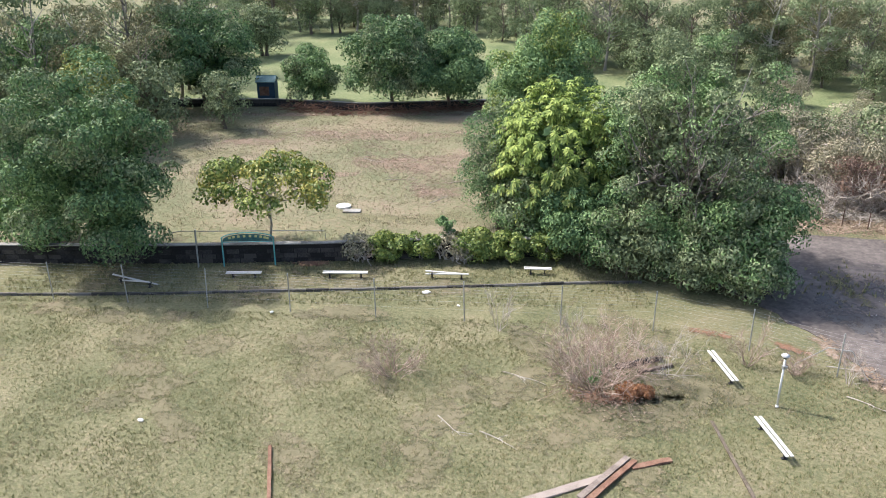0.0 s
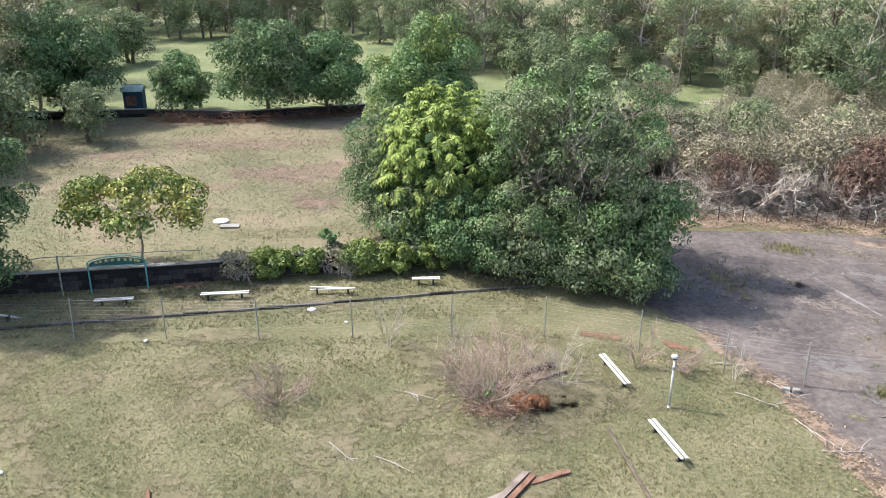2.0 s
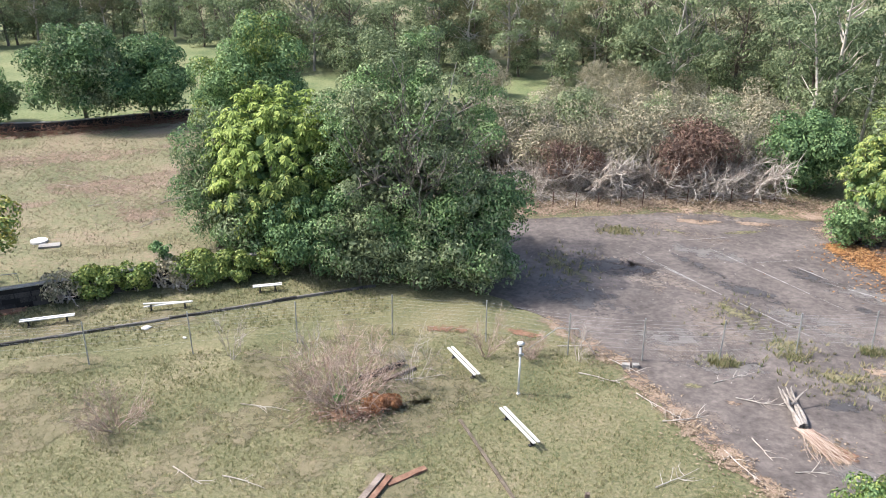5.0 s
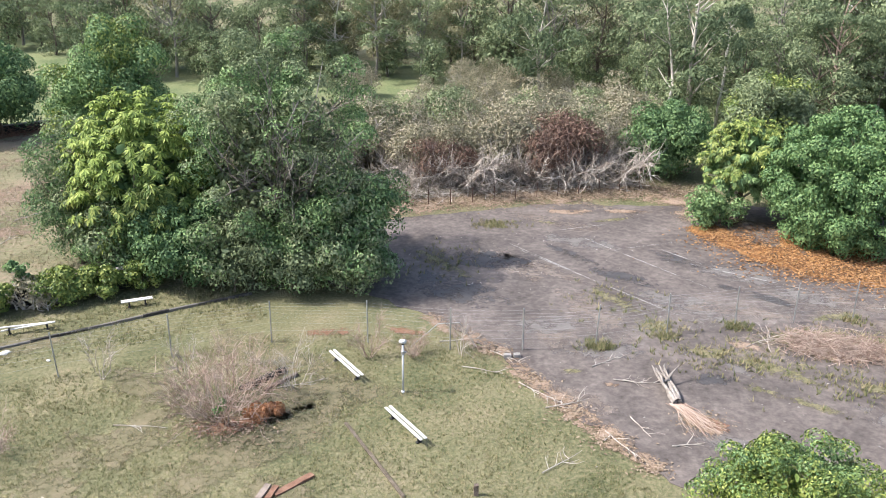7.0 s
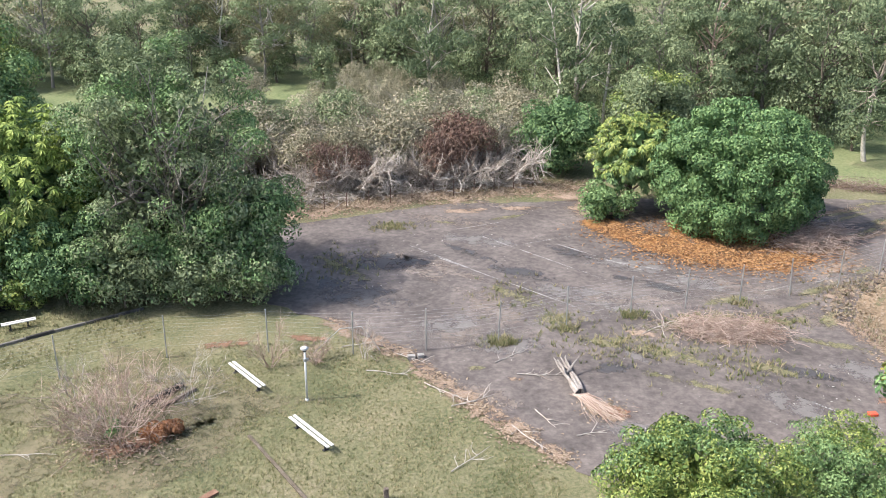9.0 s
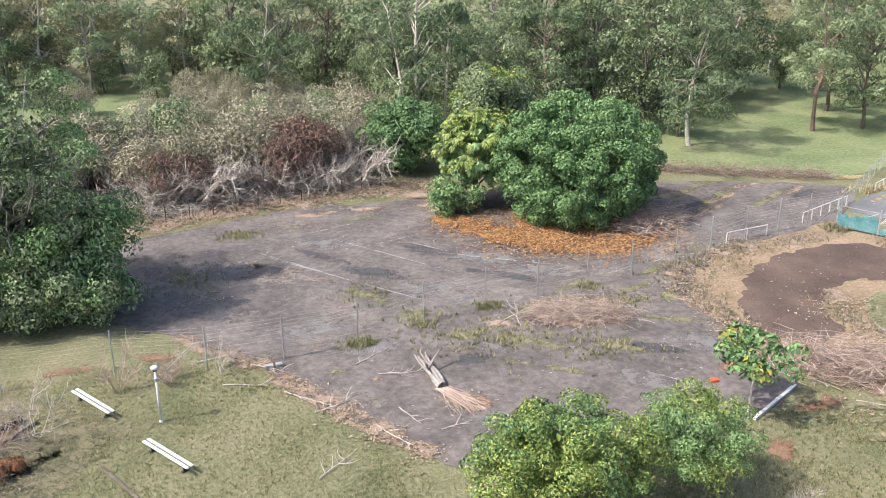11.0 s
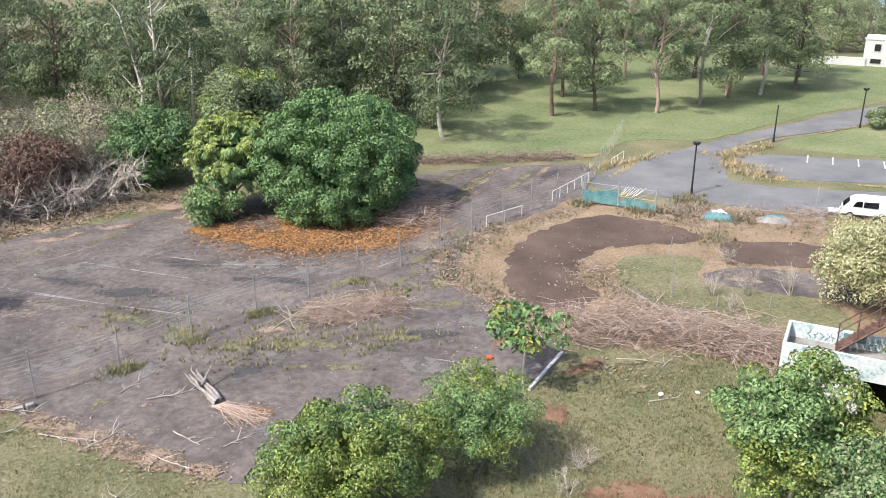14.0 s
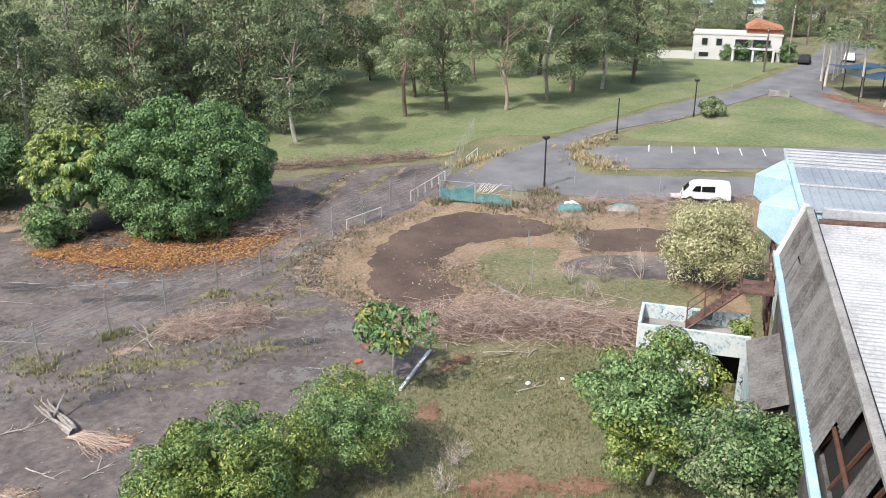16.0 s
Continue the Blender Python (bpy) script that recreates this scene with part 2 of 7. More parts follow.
M_DUST = material("brown_dust_film", [(.13, .105, .092), (.18, .15, .132), (.24, .205, .185)], 0.5, 3.0, .95, .3, .01, rim=1.6)
M_FIELDSOIL = material("bare_field_soil", [(.17, .125, .09), (.235, .175, .13), (.29, .225, .17)], 0.5, 5.0, .95, .8, .04, rim=2.0)
M_BARE = material("dry_leafy_ground", [(0.130, 0.094, 0.058), (0.220, 0.160, 0.101), (0.300, 0.221, 0.149), (0.350, 0.268, 0.192)], 0.35, 5.0, .95, 1.0, .08, spread=(.36, .66), fine_mix=.55)
M_KERB = material("lichen_dark_concrete", [(.05, .047, .045), (.10, .095, .09), (.17, .16, .15)], 1.0, 9.0, .9, .5, .02, thing=.3)

M_LOG = material("bleached_grey_wood", [(.19, .16, .145), (.29, .26, .235), (.38, .345, .32)], 1.5, 12.0, .9, .5, .01, stretch=(1, .4, 1))


# ---- mesh helpers ----
def mesh_of(name, verts, faces, mat, smooth=False):
    me = bpy.data.meshes.new(name)
    me.from_pydata([tuple(v) for v in verts] if not isinstance(verts, list) else verts, [], faces if isinstance(faces, list) else faces.tolist())
    me.materials.append(mat)
    if smooth:
        me.shade_smooth()
    me.update()
    return me


def link_mesh(name, me, parent=None, label="", at=None):
    ob = new(name, me)
    if parent is not None:
        ob.parent = parent
    if at is not None:
        ob.matrix_basis = at
    if label:
        ob["label"] = label
    return ob


def part(name, bm, mat, parent=None, label="", smooth=False):
    me = bpy.data.meshes.new(name)
    bm.normal_update()
    bm.to_mesh(me)
    bm.free()
    me.materials.append(mat)
    if smooth:
        me.shade_smooth()
    return link_mesh(name, me, parent, label)


def box(bm, size, m=None, bevel=0.0):
    """A bevelled block of that size, centred at the pose m."""
    r = bmesh.ops.create_cube(bm, size=1.0)
    vs = r["verts"]
    bmesh.ops.scale(bm, vec=size, verts=vs)
    if bevel:
        es = list({e for v in vs for e in v.link_edges})
        out = bmesh.ops.bevel(bm, geom=es, offset=bevel, segments=1, affect="EDGES")
        vs = list({v for v in out["verts"]} | {v for v in vs if v.is_valid})
    if m is not None:
        bmesh.ops.transform(bm, matrix=m, verts=vs)
    return vs


def rod(bm, a, b, r0, r1=None, sides=8):
    """A tapered round bar from a to b."""
    a, b = Vector(a), Vector(b)
    r1 = r0 if r1 is None else r1
    q = (b - a).to_track_quat("Z", "Y").to_matrix().to_4x4()
    m = Matrix.Translation((a + b) / 2) @ q
    return bmesh.ops.create_cone(bm, cap_ends=True, segments=sides, radius1=r0, radius2=r1, depth=(b - a).length, matrix=m)["verts"]


def base_empty(name, x, y, z=0.0, rz=0.0):
    ob = new(name)
    ob.empty_display_size = 0.2
    ob.matrix_basis = pose(x, y, z, 0, 0, rz)
    return ob


class Tubes:
    """Bent tapered tubes gathered into one mesh."""

    def __init__(self):
        self.v, self.f = [], []

    def add(self, pts, radii, sides=5):
        start = len(self.v)
        n = len(pts)
        for i in range(n):
            d = (Vector(pts[min(i + 1, n - 1)]) - Vector(pts[max(i - 1, 0)])).normalized()
            s = d.orthogonal().normalized()
            u = d.cross(s)
            for k in range(sides):
                a = 2 * math.pi * k / sides
                self.v.append(tuple(Vector(pts[i]) + (s * math.cos(a) + u * math.sin(a)) * radii[i]))
        for i in range(n - 1):
            for k in range(sides):
                a, b = start + i * sides + k, start + i * sides + (k + 1) % sides
                self.f.append((a, b, b + sides, a + sides))
        self.f.append(tuple(range(start + (n - 1) * sides, start + n * sides)))
        return self


def bend(a, b, rng, k=0.12, n=5):
    """A wavering line of n + 1 points from a to b."""
    a, b = Vector(a), Vector(b)
    far = (b - a).length
    out = []
    w = Vector(rng.uniform(-1, 1, 3)) * far * k
    for i in range(n + 1):
        t = i / n
        j = Vector(rng.uniform(-1, 1, 3)) * far * k * 0.3 * (0 < i < n)
        out.append(a.lerp(b, t) + w * math.sin(math.pi * t) + j)
    return out


# ---- foliage ----
def leaf_mesh(name, centers, normals, length, width, mat, rng, droop=0.3, jitter=0.3):
    """Folded rhombic leaves, one island each."""
    n = len(centers)
    nrm = normals + rng.normal(0, jitter, (n, 3))
    nrm /= np.linalg.norm(nrm, axis=1, keepdims=True)
    a = np.cross(nrm, rng.normal(0, 1, (n, 3)))
    a[:, 2] -= droop
    a -= nrm * (a * nrm).sum(1, keepdims=True)
    a /= np.linalg.norm(a, axis=1, keepdims=True) + 1e-6
    b = np.cross(nrm, a)
    s = rng.uniform(0.6, 1.3, (n, 1))
    L, W = length * s, width * s
    v = np.stack([centers - a * L / 2, centers + b * W / 2 + nrm * W * .18, centers + a * L / 2 - nrm * L * .1, centers - b * W / 2 + nrm * W * .18], 1).reshape(-1, 3)
    i = np.arange(n)[:, None] * 4
    f = np.concatenate([i + [0, 1, 2], i + [0, 2, 3]], 1).reshape(-1, 3)
    me = bpy.data.meshes.new(name)
    me.vertices.add(len(v))
    me.vertices.foreach_set("co", v.astype(np.float32).ravel())
    me.loops.add(len(f) * 3)
    me.loops.foreach_set("vertex_index", f.astype(np.int32).ravel())
    me.polygons.add(len(f))
    me.polygons.foreach_set("loop_start", np.arange(0, len(f) * 3, 3, dtype=np.int32))
    me.materials.append(mat)
    me.update(calc_edges=True)
    return me


def sphere_dirs(n, rng):
    d = rng.normal(0, 1, (n, 3))
    return d / np.linalg.norm(d, axis=1, keepdims=True)


def lobes_of(center, radii, count, size, rng, low=-0.55, shell=0.78, power=1.0, wild=0.0):
    """Clumps over an egg-shaped crown: centres and radii. power below 1 makes it boxier, above 1 more pointed."""
    d = sphere_dirs(count * 4, rng)
    d = d[d[:, 2] > low][:count]
    k = shell * rng.uniform(0.72 - wild, 1.08 + wild, (len(d), 1))
    taper = np.clip(1 - np.maximum(d[:, 2:3], 0) ** 2 * (power - 1), .3, 1.5)
    c = np.array(center) + d * k * np.array(radii) * np.concatenate([taper, taper, np.ones_like(taper)], 1)
    return c, size * rng.uniform(0.65, 1.3, len(d))


def crown_points(lobes, sizes, n, rng, flat=0.8):
    pick = rng.choice(len(lobes), n, p=sizes ** 2 / (sizes ** 2).sum())
    d = sphere_dirs(n, rng)
    d[:, 2] = np.where((d[:, 2] < -0.2) & (rng.random(n) < 0.7), -d[:, 2], d[:, 2])
    r = sizes[pick] * (1.06 - .34 * rng.random(n) ** 2)
    p = lobes[pick] + d * r[:, None] * np.array([1, 1, flat])
    return p, d


def tree(name, label, x, y, height, center_z, radii, leaf_mat, bark_mat=None, leaves=16000, leaf=(.30, .15), lobes=70, lobe=1.3, seed=1, trunk_r=.25,
         limbs=7, fork=0.28, low=-0.55, power=1.0, droop=.35, shift=(0, 0), category="tree", group="", second=None, core=True, lean=(0, 0), limb_reach=.8, bare=None, wild=.08, shell=.78, jitter=.3):
    """A tapered trunk, bent limbs and a crown of clumped leaves."""
    rng = np.random.default_rng(seed)
    root = tagged(base_empty(name, x, y), label, category, group)
    bark = bark_mat or M_BARK
    c = np.array([shift[0], shift[1], center_z])
    lob, siz = lobes_of(c, radii, lobes, lobe, rng, low, shell, power, wild)
    top = Vector((lean[0] + shift[0] * .6, lean[1] + shift[1] * .6, max(center_z, height * fork)))
    t = Tubes().add(bend((0, 0, -.1), top, rng, .05, 6), [trunk_r * (1.25 - .1 * i - .25 * (i > 0)) for i in range(7)], 9)
    link_mesh("trunk", mesh_of("trunk", t.v, t.f, bark, True), root)
    order = rng.permutation(len(lob))[:limbs]
    for n in order:
        a = Vector((0, 0, 0)).lerp(top, rng.uniform(fork / max(.3, center_z / height), 1.0) if center_z > 0 else .5)
        b = Vector(lob[n] * limb_reach + c * (1 - limb_reach))
        pts = bend(a, b, rng, .12, 5)
        t = Tubes().add(pts, [trunk_r * .5 * (1 - .15 * i) for i in range(6)], 6)
        for _ in range(4):
            k = rng.integers(2, 5)
            e = pts[k] + Vector(rng.uniform(-1, 1, 3)) * lobe * 1.3 + Vector((0, 0, lobe * .6))
            t.add(bend(pts[k], e, rng, .15, 3), [trunk_r * .2, trunk_r * .15, trunk_r * .1, trunk_r * .05], 4)
        link_mesh("limb", mesh_of("limb", t.v, t.f, bark, True), root)
    p, d = crown_points(lob, siz, leaves, rng)
    if bare is not None:   # a thin side of the crown where grey limbs show
        way = Vector(bare).normalized()
        rel = (p - c) / np.array(radii)
        near = (rel @ np.array(way)) / (np.linalg.norm(rel, axis=1) + 1e-6)
        keep = (near < .80) | (rng.random(len(p)) < .45)
        p, d = p[keep], d[keep]
        side = way.orthogonal().normalized()
        for k in range(30):
            g = rng.uniform(0, 2 * math.pi)
            off = (side * math.cos(g) + way.cross(side) * math.sin(g)) * rng.uniform(.1, .75)
            e = Vector((np.array((way + off).normalized()) * np.array(radii) * rng.uniform(.95, 1.06) + c))
            a = Vector(c) + (e - Vector(c)) * .35 - Vector((0, 0, 2.2))
            pts = bend(a, e, rng, .14, 5)
            t = Tubes().add(pts, [.075, .065, .05, .04, .03, .015], 5)
            for _ in range(5):
                j = int(rng.integers(2, 5))
                t.add(bend(pts[j], pts[j] + Vector(rng.normal(0, .6, 3)) + Vector(way) * .4 + Vector((0, 0, .6)), rng, .14, 3), [.028, .02, .014, .008], 4)
            link_mesh("limb", mesh_of("limb", t.v, t.f, M_BARK_GREY, True), root)
    if second is None:
        link_mesh("crown", leaf_mesh("crown", p, d, leaf[0], leaf[1], leaf_mat, rng, droop, jitter), root)
    else:
        pick = noise_pick(p + np.array([x, y, 0]), second[1], rng)
        link_mesh("crown", leaf_mesh("crown", p[~pick], d[~pick], leaf[0], leaf[1], leaf_mat, rng, droop, jitter), root)
        link_mesh("crown", leaf_mesh("crown", p[pick], d[pick], leaf[0], leaf[1], second[0], rng, droop, jitter), root)
    if core:   # big inner leaves that close the crown
        m = max(200, leaves // 14)
        d = sphere_dirs(m, rng)
        q = c + d * np.array(radii) * rng.uniform(.2, .6, (m, 1))
        q = q[q[:, 2] > .5]
        link_mesh("inner_leaves", leaf_mesh("inner_leaves", q, sphere_dirs(len(q), rng), leaf[0] * 2.0, leaf[1] * 2.4, leaf_mat, rng), root)
    return root


def noise_pick(p, share, rng):
    v = np.sin(p[:, 0] * 1.3 + 2) + np.sin(p[:, 1] * 1.1 + p[:, 2]) + np.sin(p[:, 2] * 1.7 + p[:, 0] * .6) + rng.normal(0, .8, len(p))
    return v > np.quantile(v, 1 - share)


def twig_mesh(name, mat, rng, stems=10, length=2.0, spread=0.7, r=0.02, levels=2, kids=4, up=1.0, base_r=.15):
    """Bare branching stems from one foot."""
    t = Tubes()

    def grow(a, d, far, rad, level):
        b = a + d * far
        pts = bend(a, b, rng, .12, 3)
        t.add(pts, [rad, rad * .8, rad * .6, rad * .3], 3)
        if level:
            for _ in range(kids):
                k = rng.uniform(.35, 1)
                nd = (d + Vector(rng.normal(0, spread * .75, 3)) + Vector((0, 0, .1 * up))).normalized()
                grow(a.lerp(b, k), nd, far * rng.uniform(.35, .65), rad * .55, level - 1)

    for _ in range(stems):
        g = rng.uniform(0, 2 * math.pi)
        s = spread * rng.uniform(.2, 1)
        d = Vector((math.cos(g) * s, math.sin(g) * s, up)).normalized()
        grow(Vector((math.cos(g) * base_r * rng.random(), math.sin(g) * base_r * rng.random(), 0)), d, length * rng.uniform(.5, .8), r, levels)
    return mesh_of(name, t.v, t.f, mat)


# ---- ground ----
def smooth_ring(pts, step=0.6, rough=0.25, seed=0):
    """A closed outline through the corners, rounded, with an uneven edge."""
    out = []
    n = len(pts)
    for i in range(n):
        p0, p1, p2, p3 = (Vector((*pts[(i + k - 1) % n], 0)) for k in range(4))
        m = max(2, int((p2 - p1).length / step))
        for k in range(m):
            t = k / m
            q = 0.5 * (2 * p1 + (p2 - p0) * t + (2 * p0 - 5 * p1 + 4 * p2 - p3) * t * t + (3 * p1 - p0 - 3 * p2 + p3) * t ** 3)
            w = noise.noise_vector(q * .8 + Vector((seed, 0, 0))) * rough + noise.noise_vector(q * 2.7) * rough * .5
            out.append((q.x + w.x, q.y + w.y))
    return out


def sheet(name, label, pts, z, mat, step=0.8, rough=0.2, thick=0.0, kind="structure", rounded=True, category="ground"):
    """A flat layer with an outline of its own, set on the ground."""
    ring = smooth_ring(pts, step, rough) if rounded else pts
    bm = bmesh.new()
    vs = [bm.verts.new((x, y, z)) for x, y in ring]
    es = [bm.edges.new((vs[i], vs[(i + 1) % len(vs)])) for i in range(len(vs))]
    bmesh.ops.triangle_fill(bm, use_beauty=True, use_dissolve=False, edges=es, normal=(0, 0, 1))
    for f in bm.faces:
        if f.normal.z < 0:
            f.normal_flip()
    low = [bm.verts.new((x, y, z - 0.08)) for x, y in ring]
    for i in range(len(vs)):
        j = (i + 1) % len(vs)
        bm.faces.new((vs[j], vs[i], low[i], low[j]))
    return tagged(part(name, bm, mat), label, category, kind=kind)


def layer(name, label, spots, z, mat, kind="stuff", category="ground cover", seed=0):
    """Thin ragged patches: (x, y, length, width, turn in degrees); full in the middle, thinning to the rim."""
    rng = np.random.default_rng(seed)
    v, f, c = [], [], []
    for n, (x, y, a, b, turn) in enumerate(spots):
        s = len(v)
        ca, sa = math.cos(radians(turn)), math.sin(radians(turn))
        zz = z + .00023 * n
        for ring, cover in ((0, 1.2), (.5, .9), (1.0, -.5)):
            for k in range(1 if ring == 0 else 20):
                g = 2 * math.pi * k / 20
                w = ring * (1 + .25 * math.sin(2 * g + x) * (ring > .9) + .15 * math.sin(5 * g + y) * (ring > .9))
                px, py = math.cos(g) * w * a / 2, math.sin(g) * w * b / 2
                v.append((x + px * ca - py * sa, y + px * sa + py * ca, zz))
                c.append(cover)
        for k in range(20):
            j = (k + 1) % 20
            f.append((s, s + 1 + k, s + 1 + j))
            f.append((s + 1 + k, s + 21 + k, s + 21 + j, s + 1 + j))
    me = mesh_of(name, v, f, mat)
    att = me.attributes.new("cover", "FLOAT", "POINT")
    att.data.foreach_set("value", c)
    return tagged(link_mesh(name, me), label, category, kind=kind)


def band(name, label, line, width, z, mat, kind="stuff", category="ground cover", low=-.7):
    """A thin ragged strip along a line."""
    v, f, c = [], [], []
    pts = []
    for a, b in zip(line[:-1], line[1:]):
        m = max(2, int(math.dist(a, b) / .8))
        pts += [(a[0] + (b[0] - a[0]) * k / m, a[1] + (b[1] - a[1]) * k / m) for k in range(m)]
    pts.append(line[-1])
    for i, (x, y) in enumerate(pts):
        x0, y0 = pts[max(0, i - 1)]
        x1, y1 = pts[min(len(pts) - 1, i + 1)]
        far = math.dist((x0, y0), (x1, y1)) or 1
        nx, ny = -(y1 - y0) / far, (x1 - x0) / far
        w = width / 2 * (1 + .4 * noise.noise((x * .4, y * .4, 3)))
        e = 0.0 if i in (0, len(pts) - 1) else 1.0
        for s, cov in ((-1, low), (-.45, .95), (.45, .95), (1, low)):
            v.append((x + nx * w * s, y + ny * w * s, z))
            c.append(cov if e else low)
    for i in range(len(pts) - 1):
        for k in range(3):
            a = i * 4 + k
            f.append((a, a + 1, a + 5, a + 4))
    me = mesh_of(name, v, f, mat)
    me.attributes.new("cover", "FLOAT", "POINT").data.foreach_set("value", c)
    return tagged(link_mesh(name, me), label, category, kind=kind)


# the one sheet of ground, gently uneven near by, out to the horizon
def ground():
    xs = np.concatenate([[-3000, -900, -400, -250, -170], np.arange(-120, 121, 1.6), [170, 250, 400, 900, 3000]])
    ys = np.concatenate([[-3000, -900, -300, -100], np.arange(-10, 131, 1.6), [170, 250, 400, 900, 3000]])
    v = []
    for yy in ys:
        for xx in xs:
            h = 0.0
            if abs(xx) < 121 and 0 < yy < 131:
                h = .02 * noise.noise((xx * .15, yy * .15, 0))
            v.append((xx, yy, h))
    n, m = len(xs), len(ys)
    f = [(j * n + i, j * n + i + 1, j * n + n + i + 1, j * n + n + i) for j in range(m - 1) for i in range(n - 1)]
    return tagged(link_mesh("ground", mesh_of("ground", v, f, M_LAWN, True)), "mown dry olive grass ground with bare spots", "ground", kind="structure")


ground()

sheet("field", "dry grassy field with brown bare patches behind the wall", [(-62, 30), (-52, 33.4), (-43, 37.4), (-33, 43), (-24, 48.5), (-14, 56), (-10, 70), (-20, 86), (-41, 93), (-55, 82), (-66, 81), (-82, 72.5), (-92, 50)], .03, M_FIELD)
sheet("pasture", "green grazed pasture on a low rise", [(-86, 72), (-66, 82.5), (-54, 84.5), (-42, 95), (-20, 90), (-12, 86), (8, 90), (20, 96), (20, 124), (-10, 134), (-50, 168), (-118, 150), (-130, 90)], .034, M_GREEN)
sheet("parkland", "mown green parkland under scattered gum trees", [(25, 76), (36, 69), (43.5, 67.5), (52, 62.5), (58, 61), (66, 62.5), (72.7, 58.6), (84, 59.2), (96, 59.5), (110, 59.2), (126, 61.4), (140, 64), (136, 78), (128, 96), (112, 150), (60, 165), (25, 130)], .034, M_GREEN, 1.5, .4)
COURT = [(-9, 53), (-4, 48.8), (-0.8, 46.3), (2.1, 42.8), (3.5, 40.9), (5.3, 37.5), (6.9, 34.9), (8.3, 32.7), (9.6, 30.8), (13, 28.5), (18, 28), (24.6, 29.4), (28.7, 31.4), (29.3, 34), (29.3, 38), (31, 43.5), (36, 47.3),
         (42, 49.4), (48.5, 51.5), (55, 57), (54, 59.5), (46, 63), (40, 64.5), (30, 66), (19, 66.5), (12.7, 66.7), (8.1, 66.9), (3, 65.2), (-2.4, 63.7), (-8, 61)]
sheet("court_pavement", "cracked dark grey asphalt of a disused court", COURT, .04, M_ASPHALT, .5, .35, category="pavement")
sheet("dry_ground", "dry leaf-strewn ground round the old loop", [(29.2, 33.6), (29.6, 40), (31.2, 44.6), (36, 48.2), (43, 50), (48.6, 51), (51.5, 46.5), (57, 41.6), (61.5, 36), (66, 31), (58, 28), (50, 24.5), (44, 21), (40, 22.5), (37.6, 25), (33, 29.6)], .043, M_BARE, .6, .4)
sheet("turning_circle", "worn brown bitumen loop of an old drive", [(33.5, 42.4), (31.4, 39.3), (31.3, 36.6), (33.0, 34.9), (35.3, 35.4), (36.6, 38.4), (39.4, 41.2), (43.5, 40.6), (48.1, 38.6), (49.2, 40.7), (48.0, 44.6), (45.7, 47.0), (41.2, 46.9), (37.3, 45.6)], .05, M_DIRT, .3, .55, category="pavement")
sheet("side_bay", "worn brown bitumen parking bay beside the loop", [(48.5, 37), (50.6, 37), (55, 32.4), (53, 29.8), (48.3, 32.8), (47, 35.2)], .05, M_DIRT, .3, .45, category="pavement")
sheet("side_strip", "grey asphalt strip beside an overgrown garden bed", [(43.3, 34.3), (46.5, 33.6), (50, 29.6), (49, 26), (46.6, 27.6), (43.5, 31.6)], .045, M_ASPHALT, .5, .2, category="pavement")
sheet("grass_island", "mown green island lawn inside the old loop", [(39.2, 38), (42.0, 39.4), (45.5, 36.3), (42.6, 33.6), (46.0, 27.6), (44, 23.5), (41.5, 24.6), (39.2, 28.2), (37.4, 32.3), (37.7, 35.5)], .055, M_LAWN, .4, .3, category="lawn")
sheet("road", "grey asphalt road with worn edges", [(52, 51), (51.6, 53.6), (55.5, 55.6), (61, 56.4), (72.7, 57.6), (84, 58), (96.5, 58.3), (109.6, 57.8), (126.9, 59.9), (140, 62), (165, 69), (169, 62), (138, 55), (118, 53.6), (105.8, 53.3), (88.8, 53.5), (79.3, 54.9), (71.5, 54.2), (65, 50),
                                                        (62.6, 46.0), (71, 36.9), (80, 28), (77, 22), (69.7, 30.5), (62, 36.3), (56.8, 42.5)], .06, M_ROAD, .8, .12, category="road")
sheet("car_park", "grey asphalt car park with white bay lines", [(68.2, 51.2), (71.6, 51.6), (84, 38.8), (93, 29), (87, 25), (75, 36.9), (65.6, 46.8)], .066, M_ROAD, .8, .1, category="car park")
sheet("side_road", "curving grey asphalt side road", [(114, 53.2), (125, 54.2), (118, 47.5), (111, 41), (106, 33), (102, 24), (97, 26), (101.4, 35), (104.5, 41), (109.5, 48.5)], .068, M_ROAD, .8, .12, category="road")
sheet("green_triangle", "mown green lawn between two roads", [(76.9, 50.9), (79, 53.2), (90, 52.6), (105.5, 52.2), (109, 48.6), (103.6, 40.3), (97, 32), (93.5, 29.7), (84.5, 39.4)], .058, M_GREEN, .8, .1, category="lawn")

# ragged covers
rngd = np.random.default_rng(15)
dust = []
while len(dust) < 20:
    dx, dy = rngd.uniform(-2, 30), rngd.uniform(30, 66)
    if dy > 45 - dx * 1.6 and dy < 66 and (dx < 28 or dy > 34) and dy > 30:
        dust.append((dx, dy, rngd.uniform(6, 13), rngd.uniform(1.6, 3.6), rngd.uniform(-70, -10)))
layer("court_dust", "brown dust and worn streaks on the asphalt", dust, .0412, M_DUST, seed=14)
band("leaf_border", "dry brown leaf and straw border along the court", [(-6, 64.5), (-2, 66.2), (4, 68.2), (10, 69.5), (17, 70.5), (21.5, 67), (20.5, 62)], 6.4, .0765, M_DRY)
band("orange_leaf_litter", "bright orange fallen leaves at the court's edge", [(19.2, 62.5), (20.5, 59), (22.8, 55.6), (26.0, 52.4), (29.5, 51.6), (32.5, 52.8)], 4.6, .085, M_LITTER)
layer("orange_leaf_bed", "orange fallen leaves under the domed tree", [(28, 57, 15, 9, -35), (25, 55.5, 8, 4, -40), (32, 54.5, 5, 5, 0)], .095, M_LITTER)
